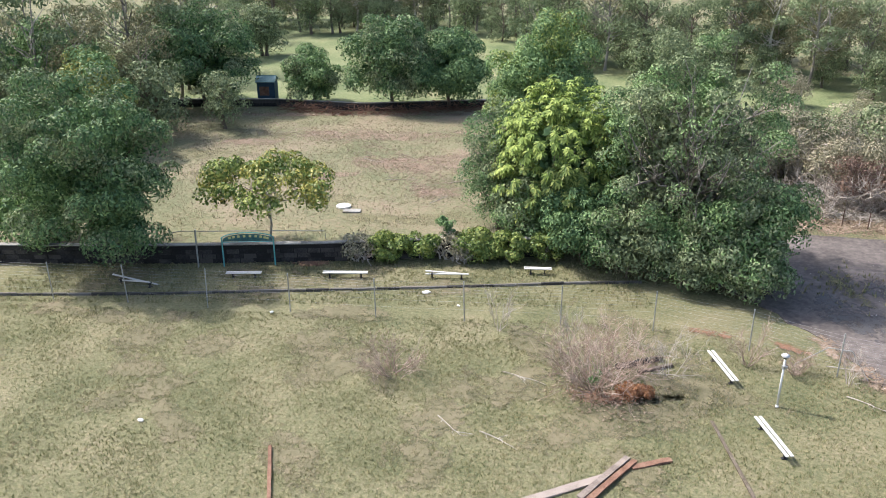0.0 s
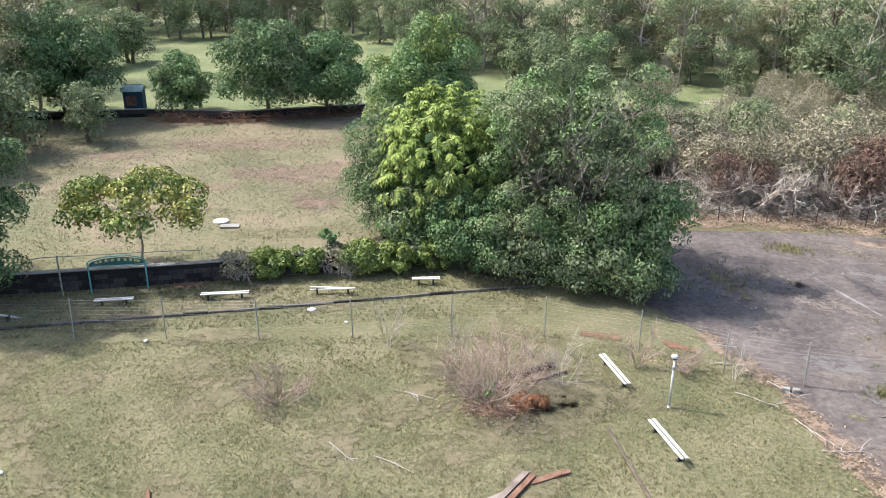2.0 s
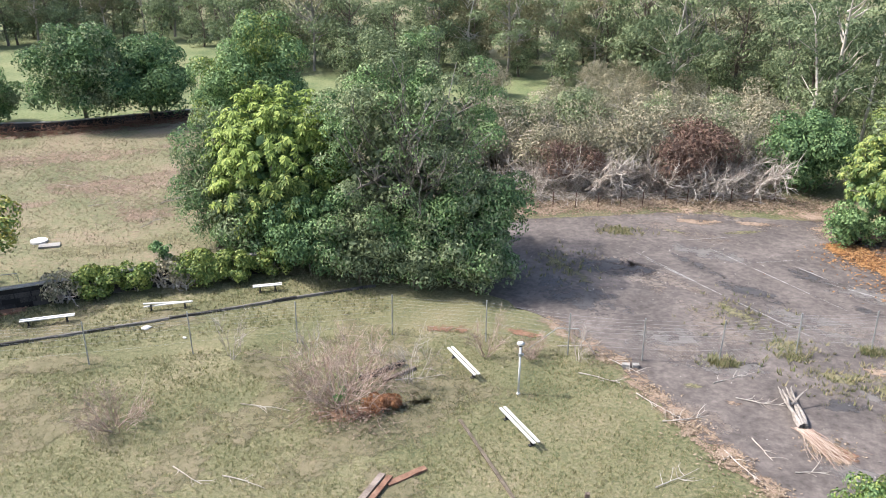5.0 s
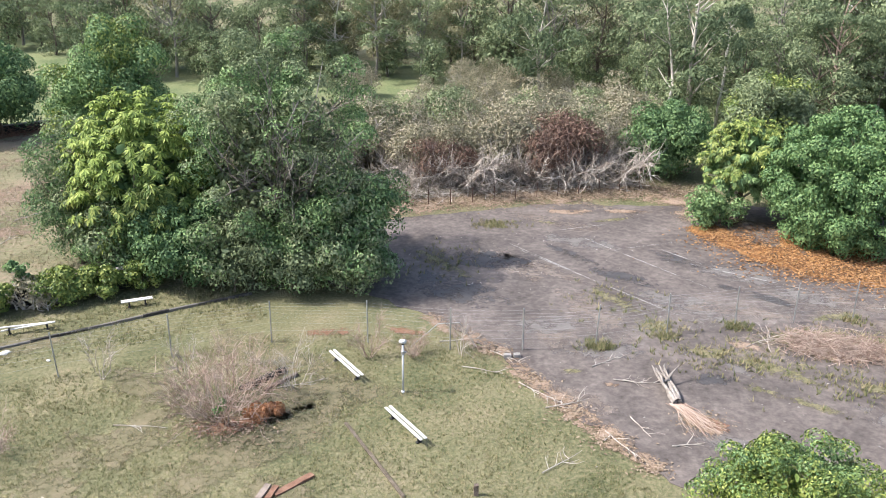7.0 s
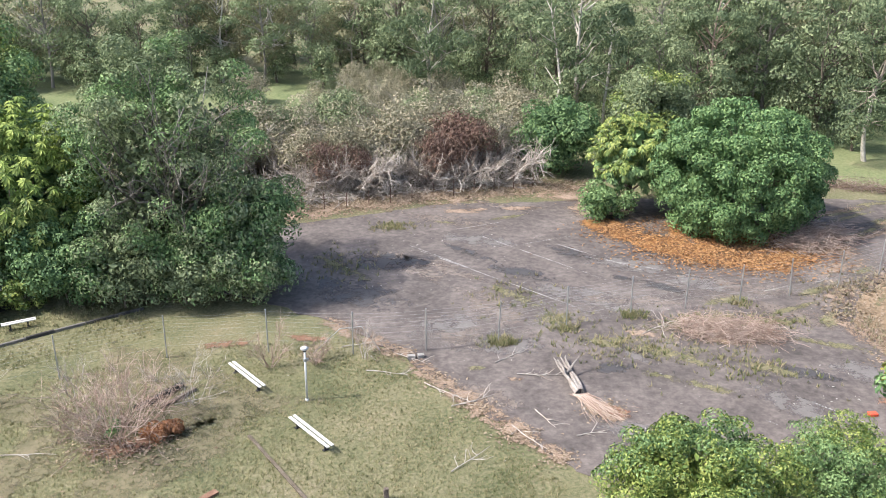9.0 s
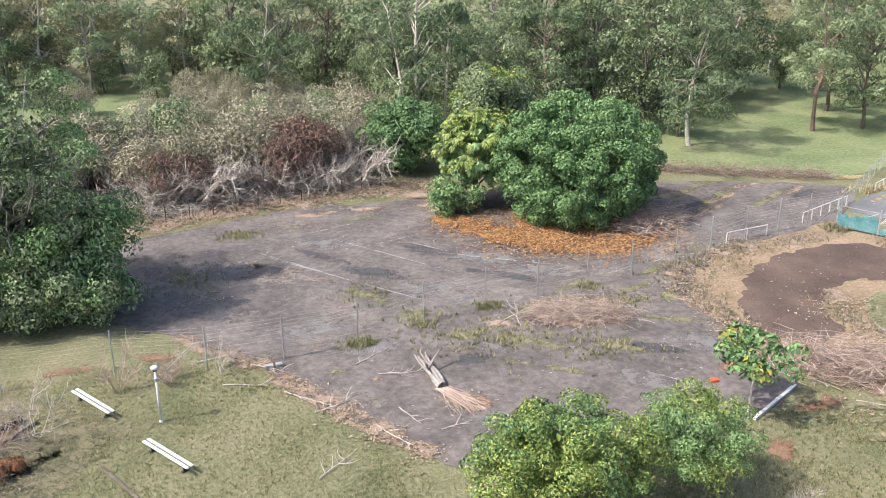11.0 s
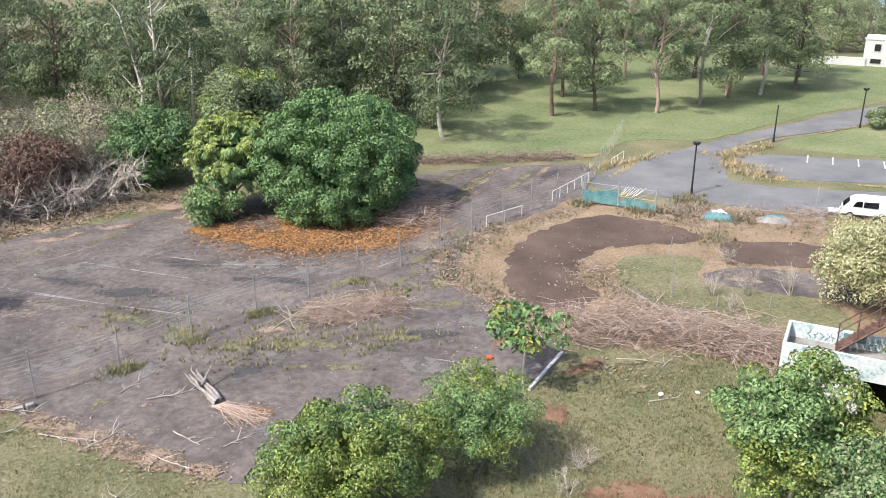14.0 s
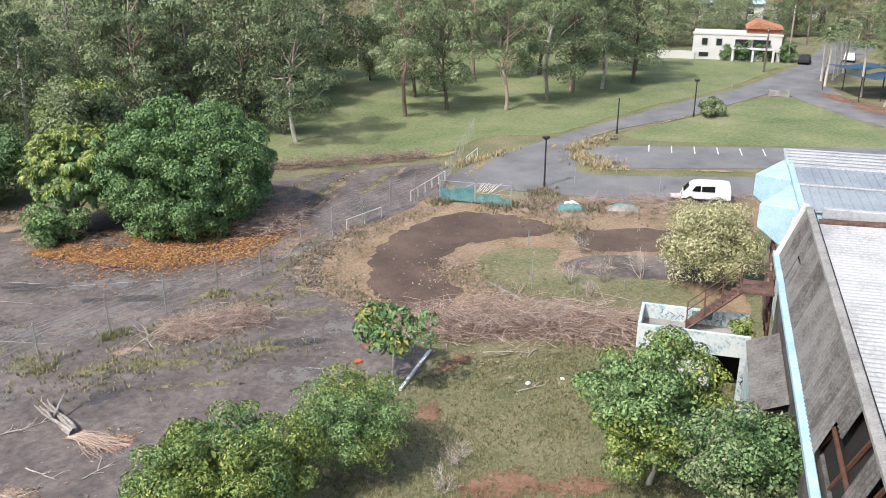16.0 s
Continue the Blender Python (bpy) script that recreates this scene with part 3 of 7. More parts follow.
band("lawn_edge_litter", "dry grass and soil along the lawn's edge", [(-1.5, 47), (2.0, 43.1), (3.5, 41.0), (5.3, 37.6), (6.9, 35.0), (8.3, 32.8), (9.8, 30.9)], 2.2, .0735, M_DRY)
layer("soil_spot", "bare red soil showing through the grass", [(-10.2, 34.6, 5.0, 2.6, 20), (-6.5, 44.2, 4.5, 1.3, 5), (-2.0, 44.3, 3.5, 1.0, -10), (-33.5, 42.2, 5, 1.6, 30), (7.5, 34.0, 2.2, 1.0, -55), (24.4, 26.9, 3, 1.5, 30), (22.6, 20.6, 6.5, 3.0, -40), (24.6, 18.6, 5, 2, -45),
                                                        (28.5, 29.6, 4, 2, 20), (27.0, 34.2, 3, 1.6, 30), (12.9, 34.8, 2.0, 1.4, -50)], .0705, M_SOIL, seed=1)
rng0 = np.random.default_rng(5)
layer("browned_turf", "sun-browned thin turf patches", [(x, y, rng0.uniform(4, 11), rng0.uniform(2, 5), rng0.uniform(0, 180)) for x, y in zip(rng0.uniform(-46, -1, 44), rng0.uniform(21, 43, 44)) if x < -2], .036, M_THIN, seed=2)
layer("field_bare_patch", "brown bare patches in the dry field", [(-48, 74, 22, 7, 25), (-40, 66, 16, 7, 20), (-34, 70, 14, 8, 30), (-33, 60, 8, 4, 20), (-58, 66, 12, 4, 25), (-62, 78, 22, 3.2, 27), (-50, 84, 20, 3.6, 25), (-44, 60, 9, 3, 30), (-36, 80, 14, 5, 10)], .042, M_FIELDSOIL, seed=3)
layer("field_straw_patch", "straw-coloured dry grass in the field", [(-52, 58, 18, 6, 30), (-42, 54, 12, 4, 25), (-30, 54, 8, 4, 40), (-60, 60, 16, 5, 25), (-34, 52, 7, 3, 30)], .046, M_WEED, seed=4)
layer("court_weeds", "weedy grass growing through court cracks", [(10.6, 48.6, 7.5, 1.3, -58), (12.4, 45.0, 3.2, 1.4, -10), (4.1, 61.9, 4.0, 1.3, -32), (0, 54.4, 8.5, 1.2, -55), (20.5, 43.6, 7, 2.6, 10), (17, 40.5, 10, 1.6, -40), (21.5, 38.4, 7, 1.6, -35), (14.5, 41.6, 6, 1.0, -38),
                                                        (17.5, 37.0, 8, 1.0, -36), (25, 43.0, 6, 1.3, 5), (27, 40, 5, 1.2, -30), (23.5, 46.3, 5, 1.0, 15), (12.8, 43.6, 1.8, 1.0, 0), (17, 45, 1.6, .8, 0), (30, 47, 6, 1.0, 20), (38, 56, 6, 1.4, 20), (43, 59, 8, 1.6, 25), (46, 57, 7, 1.2, 25), (40, 61, 7, 1.3, 20), (36, 60, 6, 1.6, 10),
                                                        (41, 57.5, 9, .9, 28), (45, 60.5, 10, 1.1, 24), (39, 59.5, 8, .9, 22), (48.5, 58.5, 8, .9, 28), (37.5, 62.5, 7, 1.2, 10), (43.5, 62.6, 8, 1.0, 5), (34.5, 49.5, 5, .9, 30), (27, 44.6, 6, .9, 20), (33, 45, 3, .7, 50), (8, 62.5, 3, .8, -20), (13, 63, 5, 1.0, 15), (6.8, 39.8, 1.5, .8, 0), (28.5, 43, 4, 1.3, 60)], .0575, M_WEED, seed=5)
layer("court_dry_litter", "dry straw and leaf litter on the court", [(12.3, 34.9, 3.4, 1.7, -62), (21.8, 41.6, 6.5, 2.8, 0), (16.8, 42.6, 2.6, 1.0, -20), (8.7, 38.4, 1.2, .7, 0), (10, 65, 6, 1.6, 5), (14.5, 65, 5, 1.5, 0), (34, 50.5, 6, 2, 25), (29.5, 41, 3, 7, 0), (31, 46.3, 4, 2.2, 40), (36.5, 48.5, 7, 1.8, 25), (42.5, 49.2, 8, 1.6, 10),
                                                              (30.2, 34.5, 2.5, 5, 0), (34.5, 53.8, 6, 3, -30), (36, 57.5, 5, 4, 0), (40, 56.2, 8, 1.3, 28), (43, 58.7, 8, 1.0, 26), (38.5, 61, 9, 1.4, 12), (47, 61.2, 7, 1.1, 10), (50.5, 58.8, 5, 1.0, 30)], .0655, M_DRY, seed=6)
# first two patches paint the big tree's shade; the rest are stains
layer("court_stain", "dark damp stains and painted tree shade on the asphalt", [(3.2, 55, 7, 4.5, 10), (1, 50, 8, 6, -40), (16, 55, 6, 2, -50), (9, 56, 6, 1.4, -50), (20, 49, 7, 1.6, -40), (12, 52, 8, 2, -45), (44, 60, 9, 1.6, 25), (50, 57.5, 7, 1.4, 25), (40, 58, 6, 1.2, 20), (14, 39, 2.4, 2.0, 0), (24, 37, 6, 1.5, -30)], .047, M_DAMP_SHADE, seed=7)
layer("court_wear", "pale worn areas of the asphalt", [(15, 48, 9, 4, -30), (19.5, 52.5, 8, 4, -35), (10, 58.5, 9, 3, -20), (23, 49, 7, 3, -20), (15.5, 40.4, 3.5, 1.0, -55), (9, 42, 6, 3, 0), (22, 34, 6, 3, -40), (14, 32.5, 7, 3, -30), (27, 37, 3, 4, 0), (6, 45, 5, 3, 0), (17.6, 47.2, 3.4, .5, 15)], .044, M_PALE, seed=8)
layer("loop_border", "dry straw and leaves round the brown loop", [(36.5, 48.2, 10, 2.2, 12), (43, 48.6, 9, 2, 5), (31.3, 46, 4, 2.4, 45), (30.3, 40, 2.4, 8, 0), (38.2, 39.8, 3, 3.6, -40), (37, 35.6, 2.4, 6, 10), (36, 31, 2.8, 6, 30), (39, 26.8, 3, 8, 45), (34, 32.5, 6, 3.5, -40), (49.3, 38.4, 3.4, 2.2, -20), (52, 40.5, 9, 3.4, -40),
                                                   (57, 37, 9, 4, -40), (62, 33, 7, 4, -40), (50, 44, 3, 4.5, 0), (46.6, 34.6, 6, 1.0, -45), (45, 32, 1.0, 5, 40), (33, 29.6, 7, 2.6, -40), (36.5, 26, 6, 3, -45)], .0605, M_DRY, seed=9)
layer("roadside_straw", "tall straw-yellow grass on the road verge", [(68, 55.0, 3, 1, 20), (71.5, 53.4, 7.5, 2.0, 15), (66.8, 50.2, 5, 3.0, -40), (66, 45, 9, 1.0, -48), (72, 38.4, 9, 1.0, -48), (66.5, 45.6, 3, 1.5, 0), (76, 55.3, 8, .7, 2), (90, 53.2, 20, .6, -3), (58, 55.5, 9, 1.5, 22), (45, 66.8, 9, 1.7, -25), (52, 62.6, 8, 1.7, -25), (58, 60.4, 6, 1.6, 0)], .074, M_STRAW, seed=10)
layer("rubbish_weeds", "green weeds over cleared soil", [(28.5, 30.0, 2.5, 1.0, 20), (31.2, 28.6, 3.0, 1.4, -30), (30.2, 27.4, 3.2, 1.2, -30), (33.2, 26.6, 3, 1.2, -40), (29.2, 26.4, 2.5, 1.1, 0)], .08, M_WEED, seed=11)


def paint_line(a, b, w=.042):
    return band("court_line", "worn white painted court line", [a, b], w * 3.2, .0785, M_PAINT, kind="structure", category="marking")


for a, b in (((5.2, 57.1), (14.8, 45.5)), ((10.0, 59.6), (17.3, 49.9)), ((15.2, 57.2), (20.4, 50.9)), ((11.6, 56.7), (17.2, 58.4)), ((4.5, 58.4), (9, 52.6)), ((8, 60.5), (13, 62.2)), ((16.5, 54.5), (24, 49.5)), ((22.4, 34.8), (25.0, 31.4)), ((19.4, 33.5), (20.4, 32.3))):
    paint_line(a, b)
for k in range(7):   # parking bays
    x, y = 73.1 + 1.32 * k * 1.02, 47.1 - 1.75 * k * 1.02
    bm = bmesh.new()
    box(bm, (2.8, .12, .004), pose(x + 1.15, y + .75, .0745, 0, 0, 33))
    tagged(part("bay_line", bm, M_BENCH), "white painted parking bay line", "marking", "parking bay lines", "structure")

# ---- large trees ----
tree("broadleaf_tree", "large dark green broadleaf tree beside the wire fence", -47.0, 36.0, 14.4, 6.9, (7.6, 6.0, 7.8), M_LEAF_DEEP, leaves=46000, leaf=(.25, .12), lobes=105, lobe=1.2, seed=11, wild=.12, trunk_r=.3, limbs=9, low=-.97, second=(M_LEAF_OLIVE, .3))
tree("yellowing_tree", "small spreading tree with yellowing green leaves", -38.0, 43.8, 6.4, 4.6, (6.0, 4.6, 1.9), M_LEAF_FRESH, M_BARK_PALE, 6500, (.30, .17), 56, .85, 12, .10, 12, .25, -.45, core=False, limb_reach=.95, second=(M_LEAF_YELLOW, .4))
tree("round_tree", "dense dark green round tree at the far wall", -73.3, 76.5, 13, 6.4, (7.2, 6.6, 6.6), M_LEAF_DEEP, leaves=24000, leaf=(.34, .18), lobes=85, lobe=1.5, seed=13, low=-.9, power=1.25, group="far wall trees", second=(M_LEAF_OLIVE, .3))
tree("round_tree", "low dark green bushy tree at the far wall", -62.4, 83.6, 7, 3.4, (4.2, 3.8, 3.6), M_LEAF, leaves=10000, leaf=(.32, .17), lobes=45, lobe=1.1, seed=14, low=-.9, group="far wall trees", second=(M_LEAF_OLIVE, .3))
tree("round_tree", "wide dark green double-topped tree at the far wall", -52.6, 86.0, 12, 5.8, (6.0, 5.5, 6.2), M_LEAF_DEEP, leaves=22000, leaf=(.34, .18), lobes=75, lobe=1.5, seed=15, low=-.9, power=1.3, group="far wall trees", second=(M_LEAF_OLIVE, .3))
tree("round_tree", "dark green round tree beside its taller neighbour", -46.4, 89.0, 10, 4.9, (4.8, 4.6, 5.0), M_LEAF_DEEP, leaves=15000, leaf=(.34, .18), lobes=55, lobe=1.4, seed=16, low=-.9, group="far wall trees")
tree("tall_tree", "tall dense green tree behind the umbrella tree", -25.6, 67.0, 15.2, 7.8, (5.6, 5.4, 7.6), M_LEAF, leaves=36000, leaf=(.26, .13), lobes=90, lobe=1.3, seed=17, low=-.9, power=1.2, second=(M_LEAF_FRESH, .3))
tree("conifer_like_tree", "narrow dark green tree at the clump's edge", -24.6, 54.4, 10.5, 4.9, (2.9, 3.0, 5.6), M_LEAF_DEEP, leaves=14000, leaf=(.20, .085), lobes=60, lobe=1.0, seed=18, low=-.95, second=(M_LEAF_OLIVE, .5))
tree("big_tree", "big olive-green tree with grey bare branches showing", -10.6, 53.6, 15.8, 7.5, (8.0, 6.4, 8.6), M_LEAF_OLIVE, M_BARK_GREY, 76000, (.20, .10), 170, 1.0, 19, .34, 30, .15, -.97, 1.12, second=(M_LEAF, .42), limb_reach=.97, bare=(.25, -.85, .38), wild=.12)
tree("dark_shrub", "dense dark green shrub under the big trees", -16.8, 51.0, 6.0, 2.9, (3.2, 2.6, 3.2), M_LEAF_DEEP, leaves=12000, leaf=(.25, .13), lobes=36, lobe=.9, seed=20, low=-.9, category="shrub", trunk_r=.08, limbs=4)
tree("dark_shrub", "leafy green shrub at the big tree's foot", -5.6, 49.6, 5.0, 2.3, (2.6, 2.2, 2.7), M_LEAF_OLIVE, leaves=9000, leaf=(.24, .12), lobes=38, lobe=.9, seed=21, low=-.95, category="shrub", trunk_r=.08, limbs=4, second=(M_LEAF, .4))


def umbrella_tree(label, x, y, height, radii, cz, heads, seed, size=.62, leaf_mat=None, lower=None):
    """A tree whose leaves stand in drooping rosettes like small umbrellas."""
    rng = np.random.default_rng(seed)
    root = tagged(base_empty("umbrella_tree", x, y), label, "tree")
    t = Tubes()
    d = sphere_dirs(heads * 3, rng)
    d = d[d[:, 2] > -.75][:heads]
    tips = np.array([0, 0, cz]) + d * np.array(radii) * rng.uniform(.7, 1.04, (len(d), 1))
    tr = Tubes().add(bend((0, 0, -.1), (0, 0, cz + 1), rng, .05, 5), [.26, .24, .21, .18, .15, .1], 8)
    link_mesh("trunk", mesh_of("trunk", tr.v, tr.f, M_BARK, True), root)
    for n in rng.permutation(len(tips))[:22]:
        t = Tubes().add(bend((0, 0, rng.uniform(1.2, cz)), tuple(tips[n]), rng, .1, 4), [.09, .075, .06, .045, .03], 5)
        link_mesh("limb", mesh_of("limb", t.v, t.f, M_BARK_PALE, True), root)
    cs, ns, ax, own = [], [], [], []
    for n, (tip, dd) in enumerate(zip(tips, d)):
        axis = dd * .55 + np.array([0, 0, .75]) + rng.normal(0, .12, 3)
        axis /= np.linalg.norm(axis)
        side = np.cross(axis, [.3, .9, .1])
        side /= np.linalg.norm(side)
        other = np.cross(axis, side)
        for whorl in range(3):
            head = tip - axis * whorl * size * .45 + rng.normal(0, .1, 3)
            for k in range(9):
                g = 2 * math.pi * (k + rng.uniform(-.2, .2)) / 9 + whorl
                out = side * math.cos(g) + other * math.sin(g) - axis * rng.uniform(.1, .5)
                out /= np.linalg.norm(out)
                cs.append(head + out * size * .6)
                ax.append(out)
                ns.append(axis + out * .25)
                own.append(n)
    cs, ns, ax, own = np.array(cs), np.array(ns), np.array(ax), np.array(own)
    # sunlight put into leaf colour: lighter on top and towards -x, darker below
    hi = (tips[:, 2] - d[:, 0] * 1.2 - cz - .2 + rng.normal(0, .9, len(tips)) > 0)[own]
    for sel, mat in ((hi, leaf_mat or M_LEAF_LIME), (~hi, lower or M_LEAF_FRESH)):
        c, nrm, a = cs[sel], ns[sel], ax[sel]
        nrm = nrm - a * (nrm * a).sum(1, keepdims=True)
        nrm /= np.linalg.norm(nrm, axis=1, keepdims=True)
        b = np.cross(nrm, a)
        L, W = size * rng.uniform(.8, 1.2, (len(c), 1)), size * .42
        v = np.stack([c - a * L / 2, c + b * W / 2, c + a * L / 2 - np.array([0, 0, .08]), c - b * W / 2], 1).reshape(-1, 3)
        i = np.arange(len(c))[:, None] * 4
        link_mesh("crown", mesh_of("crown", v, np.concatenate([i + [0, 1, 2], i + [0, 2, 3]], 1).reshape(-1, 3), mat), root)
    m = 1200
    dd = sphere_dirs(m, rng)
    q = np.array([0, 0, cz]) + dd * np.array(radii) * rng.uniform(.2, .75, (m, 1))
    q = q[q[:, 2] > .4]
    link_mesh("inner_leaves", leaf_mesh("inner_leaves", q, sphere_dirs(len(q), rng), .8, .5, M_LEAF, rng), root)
    return root


for n, (x, y, h, rx, ry) in enumerate(((-9.6, 49.9, 4.6, 2.6, 2.0), (-5.0, 51.8, 7.6, 2.5, 2.6), (-13.2, 49.8, 5.6, 2.8, 2.2), (-7.0, 50.6, 7.5, 2.8, 2.4), (-21.4, 52.0, 5.4, 2.6, 2.0))):
    tree("dark_shrub", "leafy green growth at the big tree's foot", x, y, h, h * .47, (rx, ry, h * .52), (M_LEAF_OLIVE, M_LEAF)[n % 2], leaves=9000, leaf=(.24, .12), lobes=40, lobe=.95, seed=220 + n, low=-.95, category="shrub", trunk_r=.08, limbs=5, second=((M_LEAF, M_LEAF_OLIVE)[n % 2], .4))
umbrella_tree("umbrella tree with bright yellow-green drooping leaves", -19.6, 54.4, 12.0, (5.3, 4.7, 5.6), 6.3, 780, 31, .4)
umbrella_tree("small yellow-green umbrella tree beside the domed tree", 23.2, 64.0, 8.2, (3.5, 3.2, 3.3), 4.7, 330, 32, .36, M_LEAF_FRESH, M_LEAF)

tree("domed_tree", "dense dome-shaped glossy green tree over orange leaves", 29.9, 59.3, 9.6, 4.0, (7.0, 6.7, 5.9), M_LEAF_GLOSS, leaves=84000, leaf=(.21, .13), lobes=300, lobe=.82, seed=33, trunk_r=.3, limbs=9, low=-.74, fork=.15, shell=.9, wild=-.1, jitter=.34, droop=.8)
tree("dark_shrub", "dense dark green shrub at the court's far corner", 20.0, 75.0, 7, 3.4, (4.2, 3.8, 3.6), M_LEAF_DEEP, leaves=17000, leaf=(.28, .14), lobes=60, lobe=1.2, seed=34, low=-.9, category="shrub")
tree("dark_shrub", "olive green leafy tree behind the domed tree", 28.5, 74.0, 9.5, 5.2, (4.6, 4.2, 4.4), M_LEAF_OLIVE, leaves=17000, leaf=(.28, .13), lobes=55, lobe=1.3, seed=35, low=-.7, category="tree", second=(M_LEAF_FRESH, .25))
tree("dark_shrub", "low dark shrub beside the orange litter", 20.6, 61.8, 2.8, 1.3, (2.2, 1.8, 1.6), M_LEAF, leaves=3500, leaf=(.26, .12), lobes=22, lobe=.7, seed=36, low=-.9, category="shrub", trunk_r=.05, limbs=3)
tree("leafy_bush", "bushy fresh green young tree on the lawn", 13.0, 25.6, 5.0, 2.6, (4.2, 3.3, 2.5), M_LEAF_FRESH, leaves=34000, leaf=(.15, .07), lobes=150, lobe=.55, seed=37, low=-.8, wild=.1, trunk_r=.09, limbs=9, second=(M_LEAF, .25))
tree("leafy_bush", "bushy dark green young tree on the lawn", 18.8, 25.6, 5.0, 2.7, (2.7, 2.6, 2.4), M_LEAF, leaves=20000, leaf=(.13, .05), lobes=120, lobe=.48, seed=38, low=-.8, wild=.08, trunk_r=.09, limbs=8, second=(M_LEAF_FRESH, .45))
tree("young_tree", "slender young tree with large drooping leaves", 24.9, 30.0, 4.1, 3.0, (2.5, 2.2, .9), M_LEAF_GLOSS, M_BARK_PALE, 1300, (.34, .17), 26, .48, 39, .07, 8, .45, -.5, core=False, second=(M_LEAF_YELLOW, .2), droop=.9, limb_reach=.95)
tree("broad_leaved_tree", "broad-leaved tree with some yellow leaves by the porch", 27.2, 16.6, 6.6, 3.7, (3.3, 2.9, 3.0), M_LEAF, M_BARK_PALE, 21000, (.16, .095), 95, .6, 40, .11, 9, .3, -.75, second=(M_LEAF_FRESH, .45), wild=.12)
tree("broad_leaved_tree", "lower broad-leaved tree against the building", 26.3, 12.2, 5.6, 3.5, (2.9, 2.6, 2.4), M_LEAF_DEEP, M_BARK_PALE, 18000, (.16, .095), 80, .58, 41, .10, 7, .3, -.8, second=(M_LEAF_OLIVE, .45), wild=.12)
tree("pale_shrub", "rounded pale variegated shrub beside the building", 47.6, 25.8, 5.4, 2.7, (3.5, 3.2, 2.8), M_LEAF_PALE, leaves=20000, leaf=(.19, .08), lobes=80, lobe=.8, seed=42, low=-.85, category="shrub", trunk_r=.1, limbs=5)
tree("broadleaf_tree", "yellow-green leafy tree beyond the field's corner", -68.5, 56.5, 10.2, 5.6, (4.6, 4.4, 4.6), M_LEAF_YELLOW, leaves=13000, leaf=(.34, .17), lobes=55, lobe=1.3, seed=43, low=-.8, second=(M_LEAF, .45))
tree("broadleaf_tree", "dark green tree beyond the field's corner", -80, 60, 12, 6.4, (6.0, 5.5, 6.0), M_LEAF, leaves=9000, leaf=(.45, .22), lobes=60, lobe=1.5, seed=44, low=-.85)
tree("broadleaf_tree", "dense dark shrubby tree behind the fence corner", -54, 36.5, 6, 3, (4.5, 4, 3.2), M_LEAF, leaves=7000, leaf=(.32, .16), lobes=45, lobe=1.1, seed=45, low=-.9)


# ---- gum trees and forest ----
def gum(label, x, y, height, seed, leaf_mat, leaves=2300, spread=4.0, bark=None, leaf=(.44, .16), clumps=16, base=.34, group="", flat=.6, trunk=.22, name="gum_tree"):
    """A gum: pale forking trunk, open limbs and hanging clumps of leaves at their ends."""
    rng = np.random.default_rng(seed)
    root = tagged(base_empty(name, x, y), label, "tree", group)
    bark = bark or M_BARK_PALE
    fork = height * rng.uniform(.3, .42)
    top = Vector((rng.normal(0, .5), rng.normal(0, .5), fork))
    t = Tubes().add(bend((0, 0, -.1), top, rng, .05, 4), [trunk * 1.2, trunk, trunk * .92, trunk * .85, trunk * .75], 7)
    lob, siz = [], []
    link_mesh("trunk", mesh_of("trunk", t.v, t.f, bark, True), root)
    limbs = Tubes()
    for k in range(clumps):
        h = height * rng.uniform(base, .97)
        w = spread * (1.15 - .75 * abs((h / height - .55) / .5) ** 1.6)
        g = rng.uniform(0, 2 * math.pi)
        r = w * rng.uniform(.35, 1)
        e = Vector((math.cos(g) * r, math.sin(g) * r, h))
        lob.append(e), siz.append(rng.uniform(.6, 1.25) * spread * .33)
        up = min(max(h - r * rng.uniform(.7, 1.2), fork * rng.uniform(.55, 1.15)), height * .85)
        a = top * (up / fork) if up < fork else top.lerp(Vector((0, 0, height * .9)), (up - fork) / (height * .9 - fork))
        limbs.add(bend(a, e, rng, .12, 4), [trunk * .36, trunk * .28, trunk * .2, trunk * .12, trunk * .05], 4)
    limbs.add(bend(top, (rng.normal(0, .8), rng.normal(0, .8), height * .93), rng, .06, 4), [trunk * .75, trunk * .6, trunk * .45, trunk * .3, trunk * .1], 6)
    tagged(link_mesh("branch", mesh_of("branch", limbs.v, limbs.f, bark, True), root), kind="stuff")
    p, d = crown_points(np.array(lob), np.array(siz), leaves, rng, flat)
    link_mesh("crown", leaf_mesh("crown", p, d, leaf[0], leaf[1], leaf_mat, rng, .9), root)
    return root


